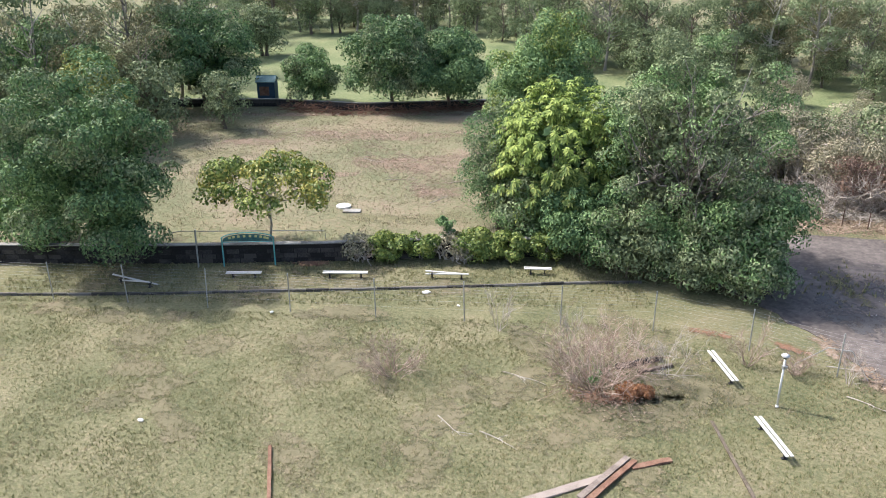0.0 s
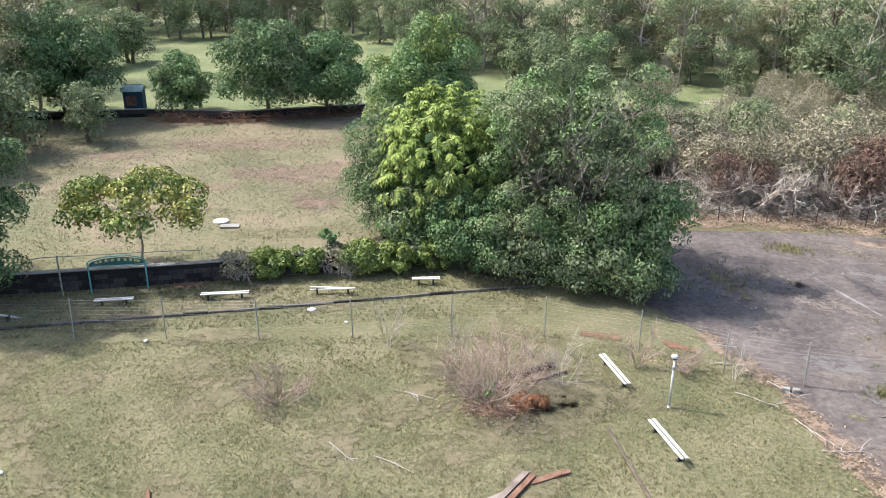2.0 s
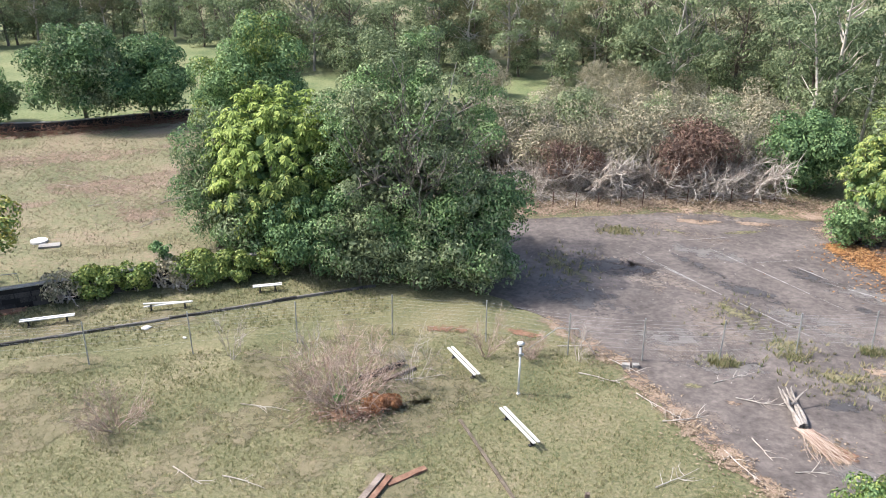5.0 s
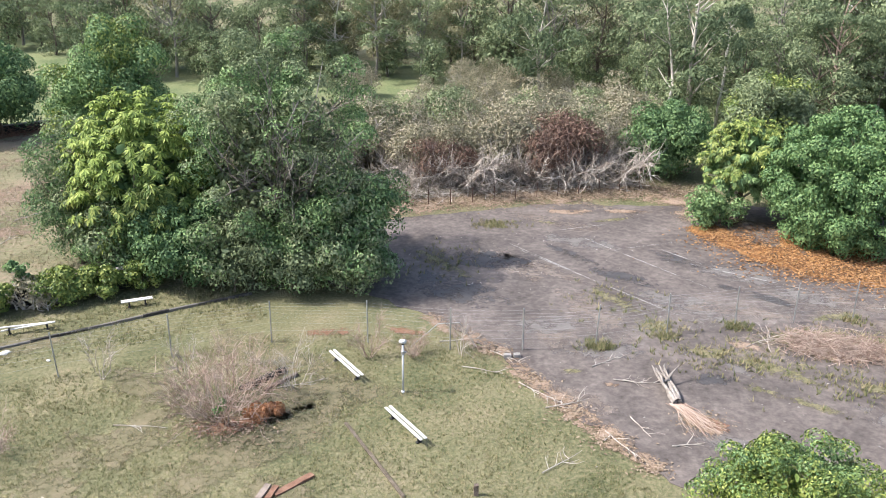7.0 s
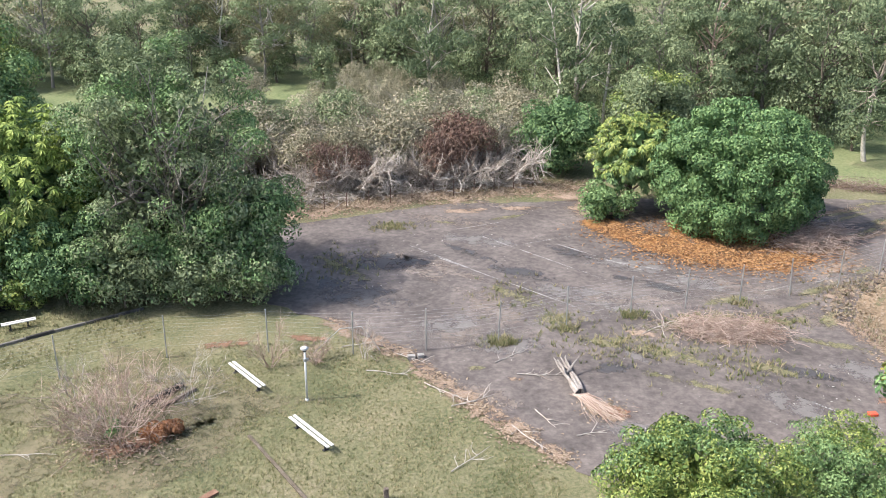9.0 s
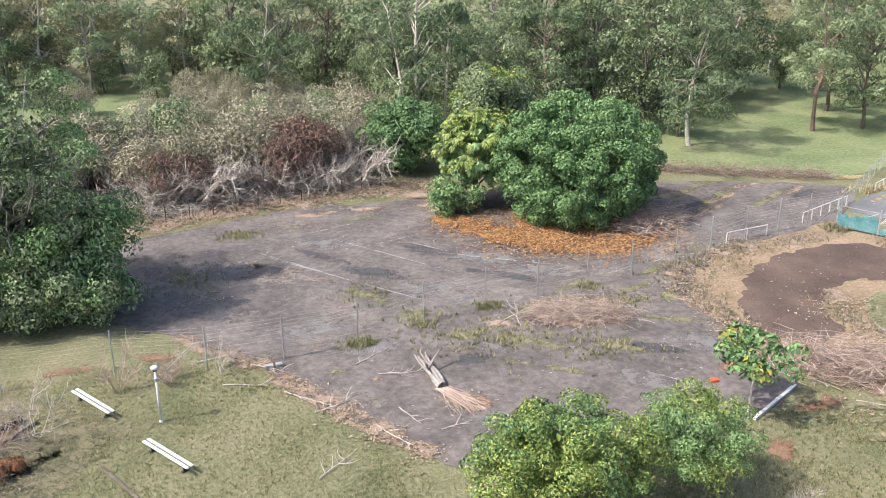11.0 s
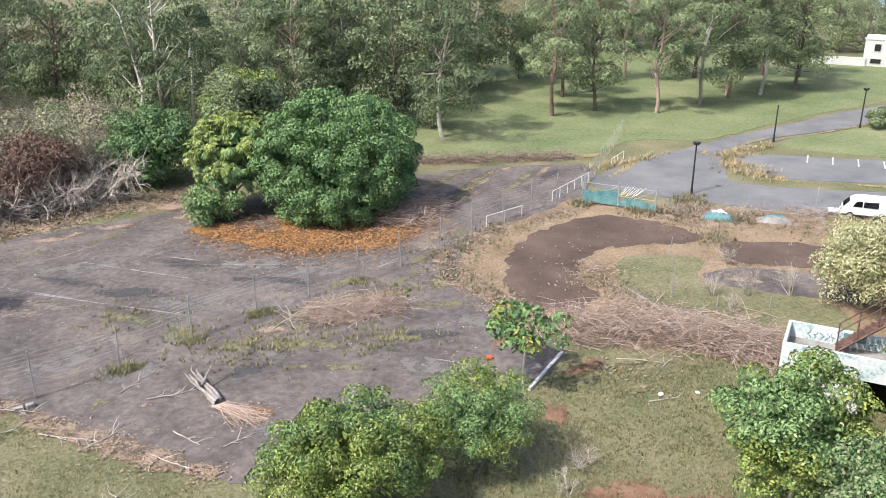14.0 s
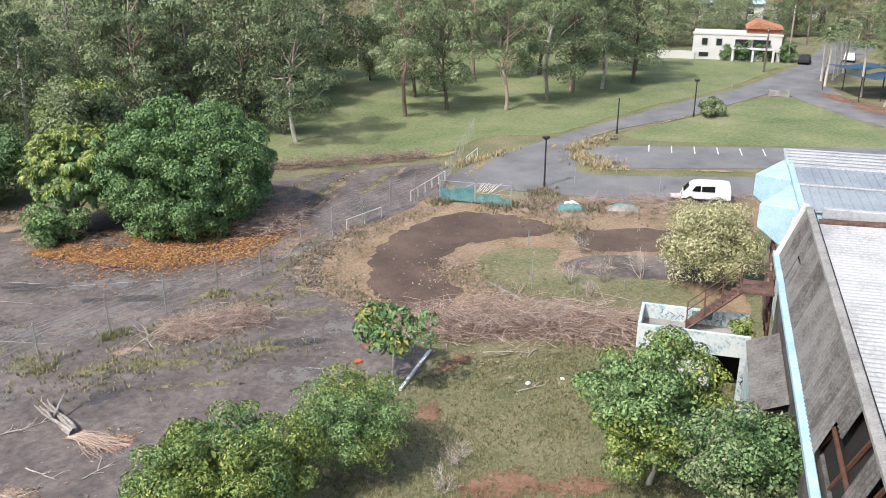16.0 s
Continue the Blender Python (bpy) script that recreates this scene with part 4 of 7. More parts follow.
PARK = [(50.2, 74.8, 14, 0), (66.5, 76.1, 15, 1), (72.6, 75.5, 14, 3), (77.8, 70.5, 15, 2), (86.0, 70.9, 16, 0), (92.2, 71.7, 17, 1), (93.6, 73, 18, 2), (97.3, 70.7, 16, 0), (104.0, 70.2, 15, 3), (60, 92, 18, 2), (70, 96, 19, 0), (80, 92, 18, 1), (44, 92, 19, 3), (52, 98, 20, 1), (90, 88, 18, 2), (100, 84, 17, 3), (110, 80, 16, 1), (38, 84, 17, 2), (75, 84, 13, 3), (113, 76, 14, 3)]
KINDS = [gum("gum tree with pale trunk and open grey-green crown", 50.2, 74.8, 15, 51, M_LEAF_GUM, 7600, 4.8, group="gum trees in the parkland", base=.2, clumps=26, leaf=(.34, .13)),
         gum("gum tree with slender pale trunk and high crown", 66.5, 76.1, 16, 52, M_LEAF_GUM, 7600, 4.2, base=.3, group="gum trees in the parkland", clumps=24, leaf=(.34, .13), bark=M_BARK_PINK),
         gum("gum tree with bare brown trunk and grey-green crown", 77.8, 70.5, 17, 53, M_LEAF_GUM, 7000, 4.0, base=.36, group="gum trees in the parkland", clumps=22, leaf=(.34, .13), bark=M_BARK_PINK),
         gum("dense dark gum tree leafy to the ground", 72.6, 75.5, 13, 54, M_LEAF_OLIVE, 6500, 4.0, base=.1, clumps=34, leaf=(.32, .14), group="gum trees in the parkland", bark=M_BARK)]
rngf = np.random.default_rng(77)
used = set()
for x, y, h, k in PARK:
    if k not in used and (x, y) in ((50.2, 74.8), (66.5, 76.1), (77.8, 70.5), (72.6, 75.5)):
        used.add(k)
        continue
    s = h / (15, 16, 17, 13)[k]
    copy_thing(KINDS[k], pose(x, y, 0, 0, 0, rngf.uniform(0, 360)) @ Matrix.Diagonal((s, s, s, 1)))

gum("tall white-trunked gum tree with bare forking limbs", 24.6, 87, 17, 61, M_LEAF_GUM, 2600, 4.6, base=.42, clumps=14, trunk=.32)
gum("slender white-trunked gum tree with bare limbs", 22.2, 88.5, 15, 63, M_LEAF_GUM, 1900, 3.6, base=.45, clumps=12, trunk=.2)
gum("leaning white-trunked gum tree with bare limbs", 28.0, 87.0, 14, 64, M_LEAF_GUM, 1900, 3.8, base=.45, clumps=12, trunk=.18)
gum("lone gum tree with layered branches by the scrub", 12.0, 104, 16, 62, M_LEAF_GUM, 4200, 5.0, base=.22, clumps=22, trunk=.22)
FOREST = [gum("forest gum with rounded grey-green crown", -20, 124, 15, 71, M_LEAF_GUM, 4300, 5.0, group="forest gum trees", base=.18, clumps=34, leaf=(.36, .16), name="forest_gum", bark=M_BARK_GREY, trunk=.2),
          gum("forest gum with bronze crown and pale forked trunk", -8, 124, 14, 72, M_LEAF_BRONZE, 3900, 4.6, group="forest gum trees", base=.22, clumps=30, leaf=(.36, .16), name="forest_gum", trunk=.2),
          gum("dark leafy forest tree", 4, 124, 13, 73, M_LEAF_OLIVE, 4600, 4.8, group="forest gum trees", base=.06, clumps=38, bark=M_BARK, leaf=(.36, .17), name="forest_gum"),
          gum("thin forest gum with bare lower limbs", 14, 122, 16, 74, M_LEAF_GUM, 3300, 4.0, group="forest gum trees", base=.3, clumps=22, leaf=(.36, .16), name="forest_gum", bark=M_BARK_GREY, trunk=.18)]


for n, (x, y) in enumerate(((30, 86), (34.5, 88.5), (39, 90), (35, 81), (43.5, 86), (24, 92), (47.5, 92), (55, 90))):
    copy_thing(FOREST[(2, 0, 2, 2, 3, 2, 0, 2)[n]], pose(x, y, 0, 0, 0, 61 * n) @ Matrix.Diagonal((.85, .85, .85, 1)))


def forest_edge(az):
    return float(np.interp(az, [-62, -46, -41, -25, -22, -16, -3, 8, 20, 31, 34, 40, 56, 60, 72], [92, 100, 168, 166, 130, 124, 122, 119, 101, 97, 112, 150, 158, 186, 190]))


for ring in range(3):
    az = -62 + rngf.uniform(0, 2)
    while az < 72:
        r = forest_edge(az) + ring * 8.0 + rngf.uniform(-2.5, 2.5)
        x, y = r * math.sin(radians(az)), r * math.cos(radians(az))
        az += math.degrees((5.2 + ring * .7) * rngf.uniform(.75, 1.3) / r)
        if r > 235 or (x > 100 and y < 100 and r < 185) or 63.5 < az < 66:
            continue
        k = int(rngf.choice(4, p=(.34, .24, .27, .15)))
        s = rngf.uniform(.75, 1.15)
        copy_thing(FOREST[k], pose(x, y, 0, 0, 0, rngf.uniform(0, 360)) @ Matrix.Diagonal((s, s, s * rngf.uniform(.9, 1.1), 1)))


# ---- scrub ----
def scrub(label, x, y, seed, leaf_mat, twig_mat, height, r, leaves, stems=9, group="scrub thicket"):
    rng = np.random.default_rng(seed)
    root = tagged(base_empty("scrub_bush", x, y), label, "shrub", group)
    link_mesh("stem", twig_mesh("stem", twig_mat, rng, stems, height * .9, 1.5 * r / height, .075, 2, 4, up=.8, base_r=r * .5), root)
    lob, siz = lobes_of((0, 0, height * .5), (r, r, height * .55), 26, r * .4, rng, -.4)
    p, d = crown_points(lob, siz, leaves, rng)
    link_mesh("foliage", leaf_mesh("foliage", p, d, .24, .11, leaf_mat, rng), root)
    return root


SCRUB = [scrub("tangled grey scrub bush with few leaves", 0.5, 73.5, 81, M_LEAF_GREY, M_TWIG, 5.0, 2.8, 3000),
         scrub("grey-green scrub bush with small leaves", 6, 77, 82, M_LEAF_GREY, M_TWIG, 5.2, 3.0, 4500),
         scrub("dead rusty-brown scrub bush", 9.6, 72.6, 83, M_LEAF_RUST, M_TWIG_RED, 5.0, 2.6, 3000),
         scrub("olive-green leafy scrub bush", 12, 79, 84, M_LEAF_OLIVE, M_TWIG, 5.2, 3.0, 4500)]
for n in range(64):
    d = rngf.random()
    x = rngf.uniform(-15, 19)
    y = 72.0 + max(0, x) * .17 + d * (11 + max(0, x - 5) * .6)
    k = int(rngf.choice([0, 0, 0, 1, 1])) if d < .45 else int(rngf.choice([0, 1, 1, 3]))
    s = rngf.uniform(.8, 1.2)
    copy_thing(SCRUB[k], pose(x, y, 0, 0, 0, rngf.uniform(0, 360)) @ Matrix.Diagonal((s, s, s, 1)))
for x, y, s in ((-1.2, 71.2, .85), (1.0, 71.6, .8), (8.6, 72.2, .9), (11.8, 73.0, 1.05), (10.4, 74.6, 1.15)):
    copy_thing(SCRUB[2], pose(x, y, 0, 0, 0, rngf.uniform(0, 360)) @ Matrix.Diagonal((s, s, s, 1)))
DEAD = tagged(link_mesh("dead_bush", twig_mesh("dead_bush", M_TWIG, np.random.default_rng(88), 12, 3.6, 1.3, .055, 2, 6, up=.7, base_r=.7), at=pose(-4.2, 70.2, 0)), "bleached dead bush with tangled pale branches", "shrub", "dead bushes")
for n in range(11):
    x = -3 + n * 1.9
    k = rngf.uniform(.9, 1.6)
    copy_thing(DEAD, pose(x, 70.1 + max(0, x) * .2 + rngf.uniform(-.4, 1.2), 0, 0, 0, rngf.uniform(0, 360)) @ Matrix.Diagonal((k, k, k, 1)))
for n in range(14):
    s = rngf.uniform(.5, .8)
    copy_thing(SCRUB[n % 2], pose(rngf.uniform(-14, 16), rngf.uniform(97, 116), 0, 0, 0, rngf.uniform(0, 360)) @ Matrix.Diagonal((s, s, s, 1)))
UNDER = tree("understorey_tree", "leafy understorey tree at the forest edge", 24, 88, 7, 3.6, (3.6, 3.4, 3.2), M_LEAF_OLIVE, leaves=2600, leaf=(.32, .15), lobes=26, lobe=1.2, seed=91, low=-.9, group="forest understorey", limbs=4)
for ring in range(3):
    az = -62.0
    while az < 58:
        r = forest_edge(az) - 3 + ring * 11 + rngf.uniform(-3, 3)
        az += math.degrees(6.5 * rngf.uniform(.7, 1.5) / r)
        x, y = r * math.sin(radians(az)), r * math.cos(radians(az))
        if x > 100 and y < 100 or 35 < az and ring == 0 and rngf.random() < .7:
            continue
        s = rngf.uniform(.6, 1.25)
        copy_thing(UNDER, pose(x, y, 0, 0, 0, rngf.uniform(0, 360)) @ Matrix.Diagonal((s, s, s, 1)))


for n, (x, y, h) in enumerate(((134.2, 69.6, 3.6), (136.0, 67.0, 3.2), (137.6, 64.2, 3.4), (133.0, 72.6, 2.4))):
    tree("garden_shrub", "dark green garden shrub before the white house", x, y, h, h * .5, (1.7, 1.6, h * .52), M_LEAF_DEEP, leaves=2200, leaf=(.3, .15), lobes=22, lobe=.6, seed=95 + n, low=-.9, category="shrub", trunk_r=.06, limbs=3)
# trees round the houses and along the street
for n, (x, y, k) in enumerate([(146, 76, .75), (150, 82, .8), (143, 84, .8), (154, 74, .7), (140, 88, .85), (158, 84, .85), (148, 92, .9), (147, 49, .7), (153, 52, .75), (158, 55, .8), (142, 45, .7), (135, 42, .65), (128, 40, .6), (163, 62, .7), (168, 78, .9), (166, 54, .9), (175, 62, .95), (134, 92, .9)]):
    copy_thing(FOREST[2 if n % 3 else 0], pose(x, y, 0, 0, 0, 47 * n) @ Matrix.Diagonal((k, k, k * .85, 1)))


# ---- fence, walls and kerb ----
POSTS = [(-54.5, 26.6), (-49.6, 28.4), (-44.6, 30.1), (-40.0, 31.9), (-35.0, 33.6), (-30.1, 35.5), (-25.0, 37.2), (-20.0, 39.2), (-14.7, 41.3), (-9.6, 43.0), (-4.2, 43.0), (0.4, 42.2), (4.4, 42.1), (8.5, 42.6), (12.8, 44.0), (17.0, 45.0), (20.6, 45.5),
         (24.2, 45.8), (27.8, 46.4), (31.6, 47.4), (35.3, 48.8), (39.2, 50.2), (42.5, 50.8), (45.4, 51.1), (48.6, 51.2)]
FENCE_H = 2.55


def wire_fence():
    rng = np.random.default_rng(3)
    root = tagged(base_empty("wire_fence", POSTS[0][0], POSTS[0][1]), "galvanised chain-link fence with steel posts and strained wires", "fence")
    inv = root.matrix_basis.inverted()
    tops = []
    for x, y in POSTS:
        bm = bmesh.new()
        lx, ly = rng.normal(0, .05, 2)
        rod(bm, (x, y, -.1), (x + lx, y + ly, FENCE_H), .036, .036, 8)
        rod(bm, (x + lx, y + ly, FENCE_H), (x + lx, y + ly, FENCE_H + .03), .045, .03, 8)
        bmesh.ops.transform(bm, matrix=inv, verts=bm.verts)
        part("post", bm, M_STEEL, root)
        tops.append((lx, ly))
    for h in (.75, 1.25, 1.6, 1.85, 2.05, 2.25, 2.45):
        pts = []
        for i in range(len(POSTS)):
            a = Vector((POSTS[i][0] + tops[i][0] * h / FENCE_H, POSTS[i][1] + tops[i][1] * h / FENCE_H, h))
            if pts:
                pts.append(pts[-1].lerp(a, .5) - Vector((0, 0, rng.uniform(.01, .07))))
            pts.append(a)
        t = Tubes().add([inv @ p for p in pts], [.0038] * len(pts), 3)
        link_mesh("wire", mesh_of("wire", t.v, t.f, M_STEEL), root)
    t = Tubes()
    for i in range(9, len(POSTS) - 1):
        a, b = Vector((*POSTS[i], .1)), Vector((*POSTS[i + 1], .1))
        far = (b - a).length
        d = (b - a) / far
        hh = 1.85
        k = -hh
        while k < far:
            for s in (1, -1):
                u0, u1 = (k, k + hh) if s == 1 else (k + hh, k)
                p0, p1 = [u0, 0.0], [u1, hh]
                lo, hi = 0.0, 1.0
                du = u1 - u0
                for edge in (0.0, far):
                    tt = (edge - u0) / du
                    if (edge == 0) == (du > 0):
                        lo = max(lo, tt)
                    else:
                        hi = min(hi, tt)
                if hi - lo > .02:
                    q0 = a + d * (u0 + du * lo) + Vector((0, 0, hh * lo))
                    q1 = a + d * (u0 + du * hi) + Vector((0, 0, hh * hi))
                    t.add([inv @ q0, inv @ q1], [.0009] * 2, 3)
            k += .17
    tagged(link_mesh("wire_mesh", mesh_of("wire_mesh", t.v, t.f, M_STEEL), root), kind="stuff")
    return root


wire_fence()


def stone_run(name, label, line, height, thick, mat, seed, course=.28, length=.55, cap=None, category="wall"):
    """A wall of coursed blocks along a line, with a cap."""
    rng = np.random.default_rng(seed)
    root = tagged(base_empty(name, *line[0]), label, category, kind="structure")
    inv = root.matrix_basis.inverted()
    shapes = []
    for n in range(4):
        bm = bmesh.new()
        box(bm, (length * .97, thick * rng.uniform(.94, 1.04), course * .95), None, .02)
        me = bpy.data.meshes.new("block")
        bm.to_mesh(me)
        bm.free()
        me.materials.append(mat)
        shapes.append(me)
    for a, b in zip(line[:-1], line[1:]):
        far = math.dist(a, b)
        turn = math.degrees(math.atan2(b[1] - a[1], b[0] - a[0]))
        core = bmesh.new()
        box(core, (far, thick * .8, height), inv @ pose((a[0] + b[0]) / 2, (a[1] + b[1]) / 2, height / 2 - .02, 0, 0, turn))
        part("core", core, mat, root)
        n = max(1, int(far / length))
        for r in range(int(height / course)):
            for k in range(n):
                t = (k + .5 + .25 * (r % 2)) / n
                if t > 1:
                    continue
                link_mesh("block", shapes[int(rng.integers(4))], root, at=inv @ pose(a[0] + (b[0] - a[0]) * t, a[1] + (b[1] - a[1]) * t, course * (r + .5), 0, rng.normal(0, .6), turn + rng.normal(0, .8)))
        if cap:
            bm = bmesh.new()
            box(bm, (far + .02, thick + .1, .08), inv @ pose((a[0] + b[0]) / 2, (a[1] + b[1]) / 2, height + .03, 0, 0, turn), .015)
            part("cap", bm, cap, root)
    return root


stone_run("retaining_wall", "blackened stone block wall behind the benches", [(-58, 30.2), (-50, 34.0), (-42, 38.0), (-33, 43.0), (-26, 47.4), (-19, 51.0)], 1.35, .35, M_BLACKWALL, 1, .34, .9, M_CONCRETE)
stone_run("far_wall", "low dark stone wall at the field's far side", [(-86, 70.5), (-66, 80.8), (-55, 83.6), (-42, 92.3), (-34, 95)], .9, .35, M_BLACKWALL, 2, .45, 1.6, M_CONCRETE)


def kerb(line, name, label, mat, w=.16, h=.22):
    root = tagged(base_empty(name, *line[0]), label, "kerb", kind="structure")
    inv = root.matrix_basis.inverted()
    rng = np.random.default_rng(4)
    for a, b in zip(line[:-1], line[1:]):
        far = math.dist(a, b)
        n = max(1, int(far / 1.5))
        turn = math.degrees(math.atan2(b[1] - a[1], b[0] - a[0]))
        for k in range(n):
            t = (k + .5) / n
            bm = bmesh.new()
            box(bm, (far / n * .985, w, h), inv @ pose(a[0] + (b[0] - a[0]) * t, a[1] + (b[1] - a[1]) * t, h / 2 - .05 + rng.normal(0, .01), 0, 0, turn + rng.normal(0, .7)), .02)
            part("kerb_stone", bm, mat, root)


kerb([(-50, 28.0), (-40.1, 33.1), (-32.3, 37.6), (-24.4, 42.1), (-16.5, 46.9), (-12, 49.4)], "kerb", "dark weathered concrete kerb across the grass", M_KERB, .15, .22)
kerb([(37.6, 35.6), (37.2, 32.3), (39.0, 28.2), (41.4, 24.5)], "island_kerb", "pale concrete kerb of the island lawn", M_CONCRETE, .14, .2)
kerb([(60, 36.3), (56.4, 42.3)], "road_kerb", "concrete kerb of the lane", M_CONCRETE, .14, .2)


# ---- benches, lamp post, arch ----
def bench(a, b, label, seat=.46, broken=0.0):
    far = math.dist(a, b)
    turn = math.degrees(math.atan2(b[1] - a[1], b[0] - a[0]))
    root = tagged(base_empty("bench", (a[0] + b[0]) / 2, (a[1] + b[1]) / 2, 0.0, turn), label, "bench", "white plank benches")
    for s in (-1, 1):
        bm = bmesh.new()
        tilt = pose(0, s * .115, seat - .025, 0, broken * s * 4, broken * s * 5)
        box(bm, (far, .15, .05), tilt, .006)
        part("plank", bm, M_BENCH, root)
    for s in (-1, 1):
        bm = bmesh.new()
        x = s * (far / 2 - .45)
        box(bm, (.10, .36, .06), pose(x, 0, seat - .085), .005)
        box(bm, (.09, .10, seat - .1), pose(x, 0, (seat - .1) / 2 - .02), .005)
        box(bm, (.16, .26, .05), pose(x, 0, .03), .005)
        part("leg", bm, M_DARK, root)
    return root


bench((-4.2, 38.6), (-6.0, 41.3), "weathered white two-plank bench near the lamp post")
bench((-2.65, 35.7), (-0.85, 33.0), "weathered white two-plank bench on the lawn")
bench((-37.0, 37.7), (-34.9, 38.8), "low white plank bench in front of the black wall", .4)
bench((-31.2, 40.6), (-28.5, 41.9), "white plank bench beside the ivy")
bench((-25.1, 43.7), (-22.4, 44.7), "broken white plank bench with a slipped plank", .44, 1.2)
bench((-19.5, 47.3), (-17.8, 48.0), "white plank bench half under the shrubs")
bench((-43.2, 33.9), (-40.0, 34.3), "collapsed white bench with crossed planks", .35, 3.0)


def lamp_post(x, y):
    root = tagged(base_empty("lamp_post", x, y), "white garden lamp post with a round flat lamp", "lamp post")
    bm = bmesh.new()
    rod(bm, (0, 0, -.05), (.03, .0, 2.75), .06, .05, 12)
    rod(bm, (0, 0, -.02), (0, 0, .12), .11, .08, 12)
    part("post", bm, M_WHITE, root, smooth=True)
    bm = bmesh.new()
    rod(bm, (.03, 0, 2.2), (.03, 0, 2.36), .10, .10, 10)
    box(bm, (.2, .1, .1), pose(.1, 0, 2.3), .01)
    part("bracket", bm, M_STEEL, root)
    bm = bmesh.new()
    rod(bm, (.03, 0, 2.75), (.03, 0, 2.86), .09, .09, 12)
    part("collar", bm, M_DARK, root)
    bm = bmesh.new()
    rod(bm, (.03, 0, 2.86), (.03, 0, 2.93), .17, .21, 16)
    rod(bm, (.03, 0, 2.93), (.03, 0, 3.0), .21, .09, 16)
    part("lamp_head", bm, M_WHITE, root, smooth=True)


lamp_post(-2.0, 37.7)


def arch():
    """A painted steel arch sign; its lettering cannot be read."""
    root = tagged(base_empty("arch_sign", -36.9, 40.0, 0, 30), "faded teal steel arch with a lettered sign board", "sign")
    for s in (-1, 1):
        bm = bmesh.new()
        rod(bm, (s * 1.75, 0, -.05), (s * 1.75, 0, 2.15), .05, .05, 8)
        part("post", bm, M_TEAL, root)
    t = Tubes().add([(1.75 * math.cos(a), 0, 2.05 + .42 * math.sin(a)) for a in np.linspace(0, math.pi, 14)], [.04] * 14, 6)
    link_mesh("arch_bar", mesh_of("arch_bar", t.v, t.f, M_TEAL), root)
    bm = bmesh.new()
    n = 16
    for i in range(n):
        a0, a1 = math.pi * i / n, math.pi * (i + 1) / n
        q = [bm.verts.new((1.68 * math.cos(a), yy, z)) for a, z in ((a0, 1.85), (a0, 1.98 + .40 * math.sin(a0)), (a1, 1.98 + .40 * math.sin(a1)), (a1, 1.85)) for yy in (-.015,)]
        bm.faces.new(q)
    bmesh.ops.solidify(bm, geom=bm.faces[:], thickness=.03)
    board = part("sign_board", bm, M_TEALNET, root)
    for i in range(9):
        a = math.pi * (i + 1.2) / 11.4
        bm = bmesh.new()
        box(bm, (.17, .01, .17), pose(1.45 * math.cos(a), -.045, 1.97 + .26 * math.sin(a), 0, -math.degrees(math.pi / 2 - a) * -.25, 0), .004)
        part("letter_bar", bm, M_CREAM, board)
    bm = bmesh.new()
    rod(bm, (-1.75, 0, 1.8), (1.75, 0, 1.8), .03, .03, 6)
    part("cross_bar", bm, M_TEAL, root)


arch()
bm = bmesh.new()
rod(bm, (-39.9, 38.2, -.1), (-39.85, 38.2, 2.8), .06, .055, 8)
tagged(part("grey_post", bm, M_STEEL), "plain grey steel post beside the arch", "post")
t = Tubes().add([(-42.6, 38.8, 1.35), (-42.6, 38.8, 1.9), (-42.0, 39.1, 2.0), (-40.4, 39.9, 2.0), (-36, 42.4, 1.95), (-33.2, 43.9, 1.9), (-33.2, 43.9, 1.35)], [.03] * 7, 6)
tagged(link_mesh("pipe_rail", mesh_of("pipe_rail", t.v, t.f, M_STEEL)), "grey pipe handrail along the wall top", "rail")


t = Tubes().add([(-1.75, 42.5, 0), (-1.7, 42.5, .12), (-.25, 42.4, 1.5), (.9, 42.4, 1.56), (1.85, 42.4, .1), (1.9, 42.4, 0)], [.03] * 6, 6)
tagged(link_mesh("bent_pipe", mesh_of("bent_pipe", t.v, t.f, M_STEEL)), "bent grey pipe barrier at the fence", "rail")


# ---- ivy, hedge and weeds ----
def ivy(x, y, r, h, seed, mat, label="yellow-green ivy clump over the wall", z=0.0):
    rng = np.random.default_rng(seed)
    root = tagged(base_empty("ivy_clump", x, y, z), label, "shrub", "ivy on the wall")
    lob, siz = lobes_of((0, 0, h * .5), (r, r * .7, h * .5), 22, r * .36, rng, -.9)
    p, d = crown_points(lob, siz, int(1500 * r * r), rng)
    link_mesh("foliage", leaf_mesh("foliage", p, d, .2, .14, mat, rng), root)
    link_mesh("stem", twig_mesh("stem", M_TWIG, rng, 8, h * .8, .8, .02, 1, 4), root)
    return root


for n, (x, y, r, h) in enumerate([(-28.9, 45.2, 1.5, 1.9), (-26.9, 46.4, 1.3, 2.0), (-23.6, 47.9, 1.6, 2.2), (-21.4, 48.9, 1.5, 2.1), (-19.0, 50.1, 1.4, 2.1), (-22.6, 48.6, 1.2, 1.8)]):
    ivy(x, y, r, h, 200 + n, M_LEAF_FRESH)
ivy(-25.6, 47.7, .7, 1.9, 210, M_LEAF_GLOSS, "small bright green bush on the wall top", 1.3)
SCR = scrub("grey bare creeper tangle over the wall", -30.8, 44.4, 211, M_LEAF_GREY, M_TWIG, 1.9, 1.3, 900, 14, "creeper on the wall")
copy_thing(SCR, pose(-25.2, 47.2, 0, 0, 0, 80))
copy_thing(SCR, pose(-23.9, 47.4, 0, 0, 0, 170) @ Matrix.Diagonal((.8, .8, .8, 1)))


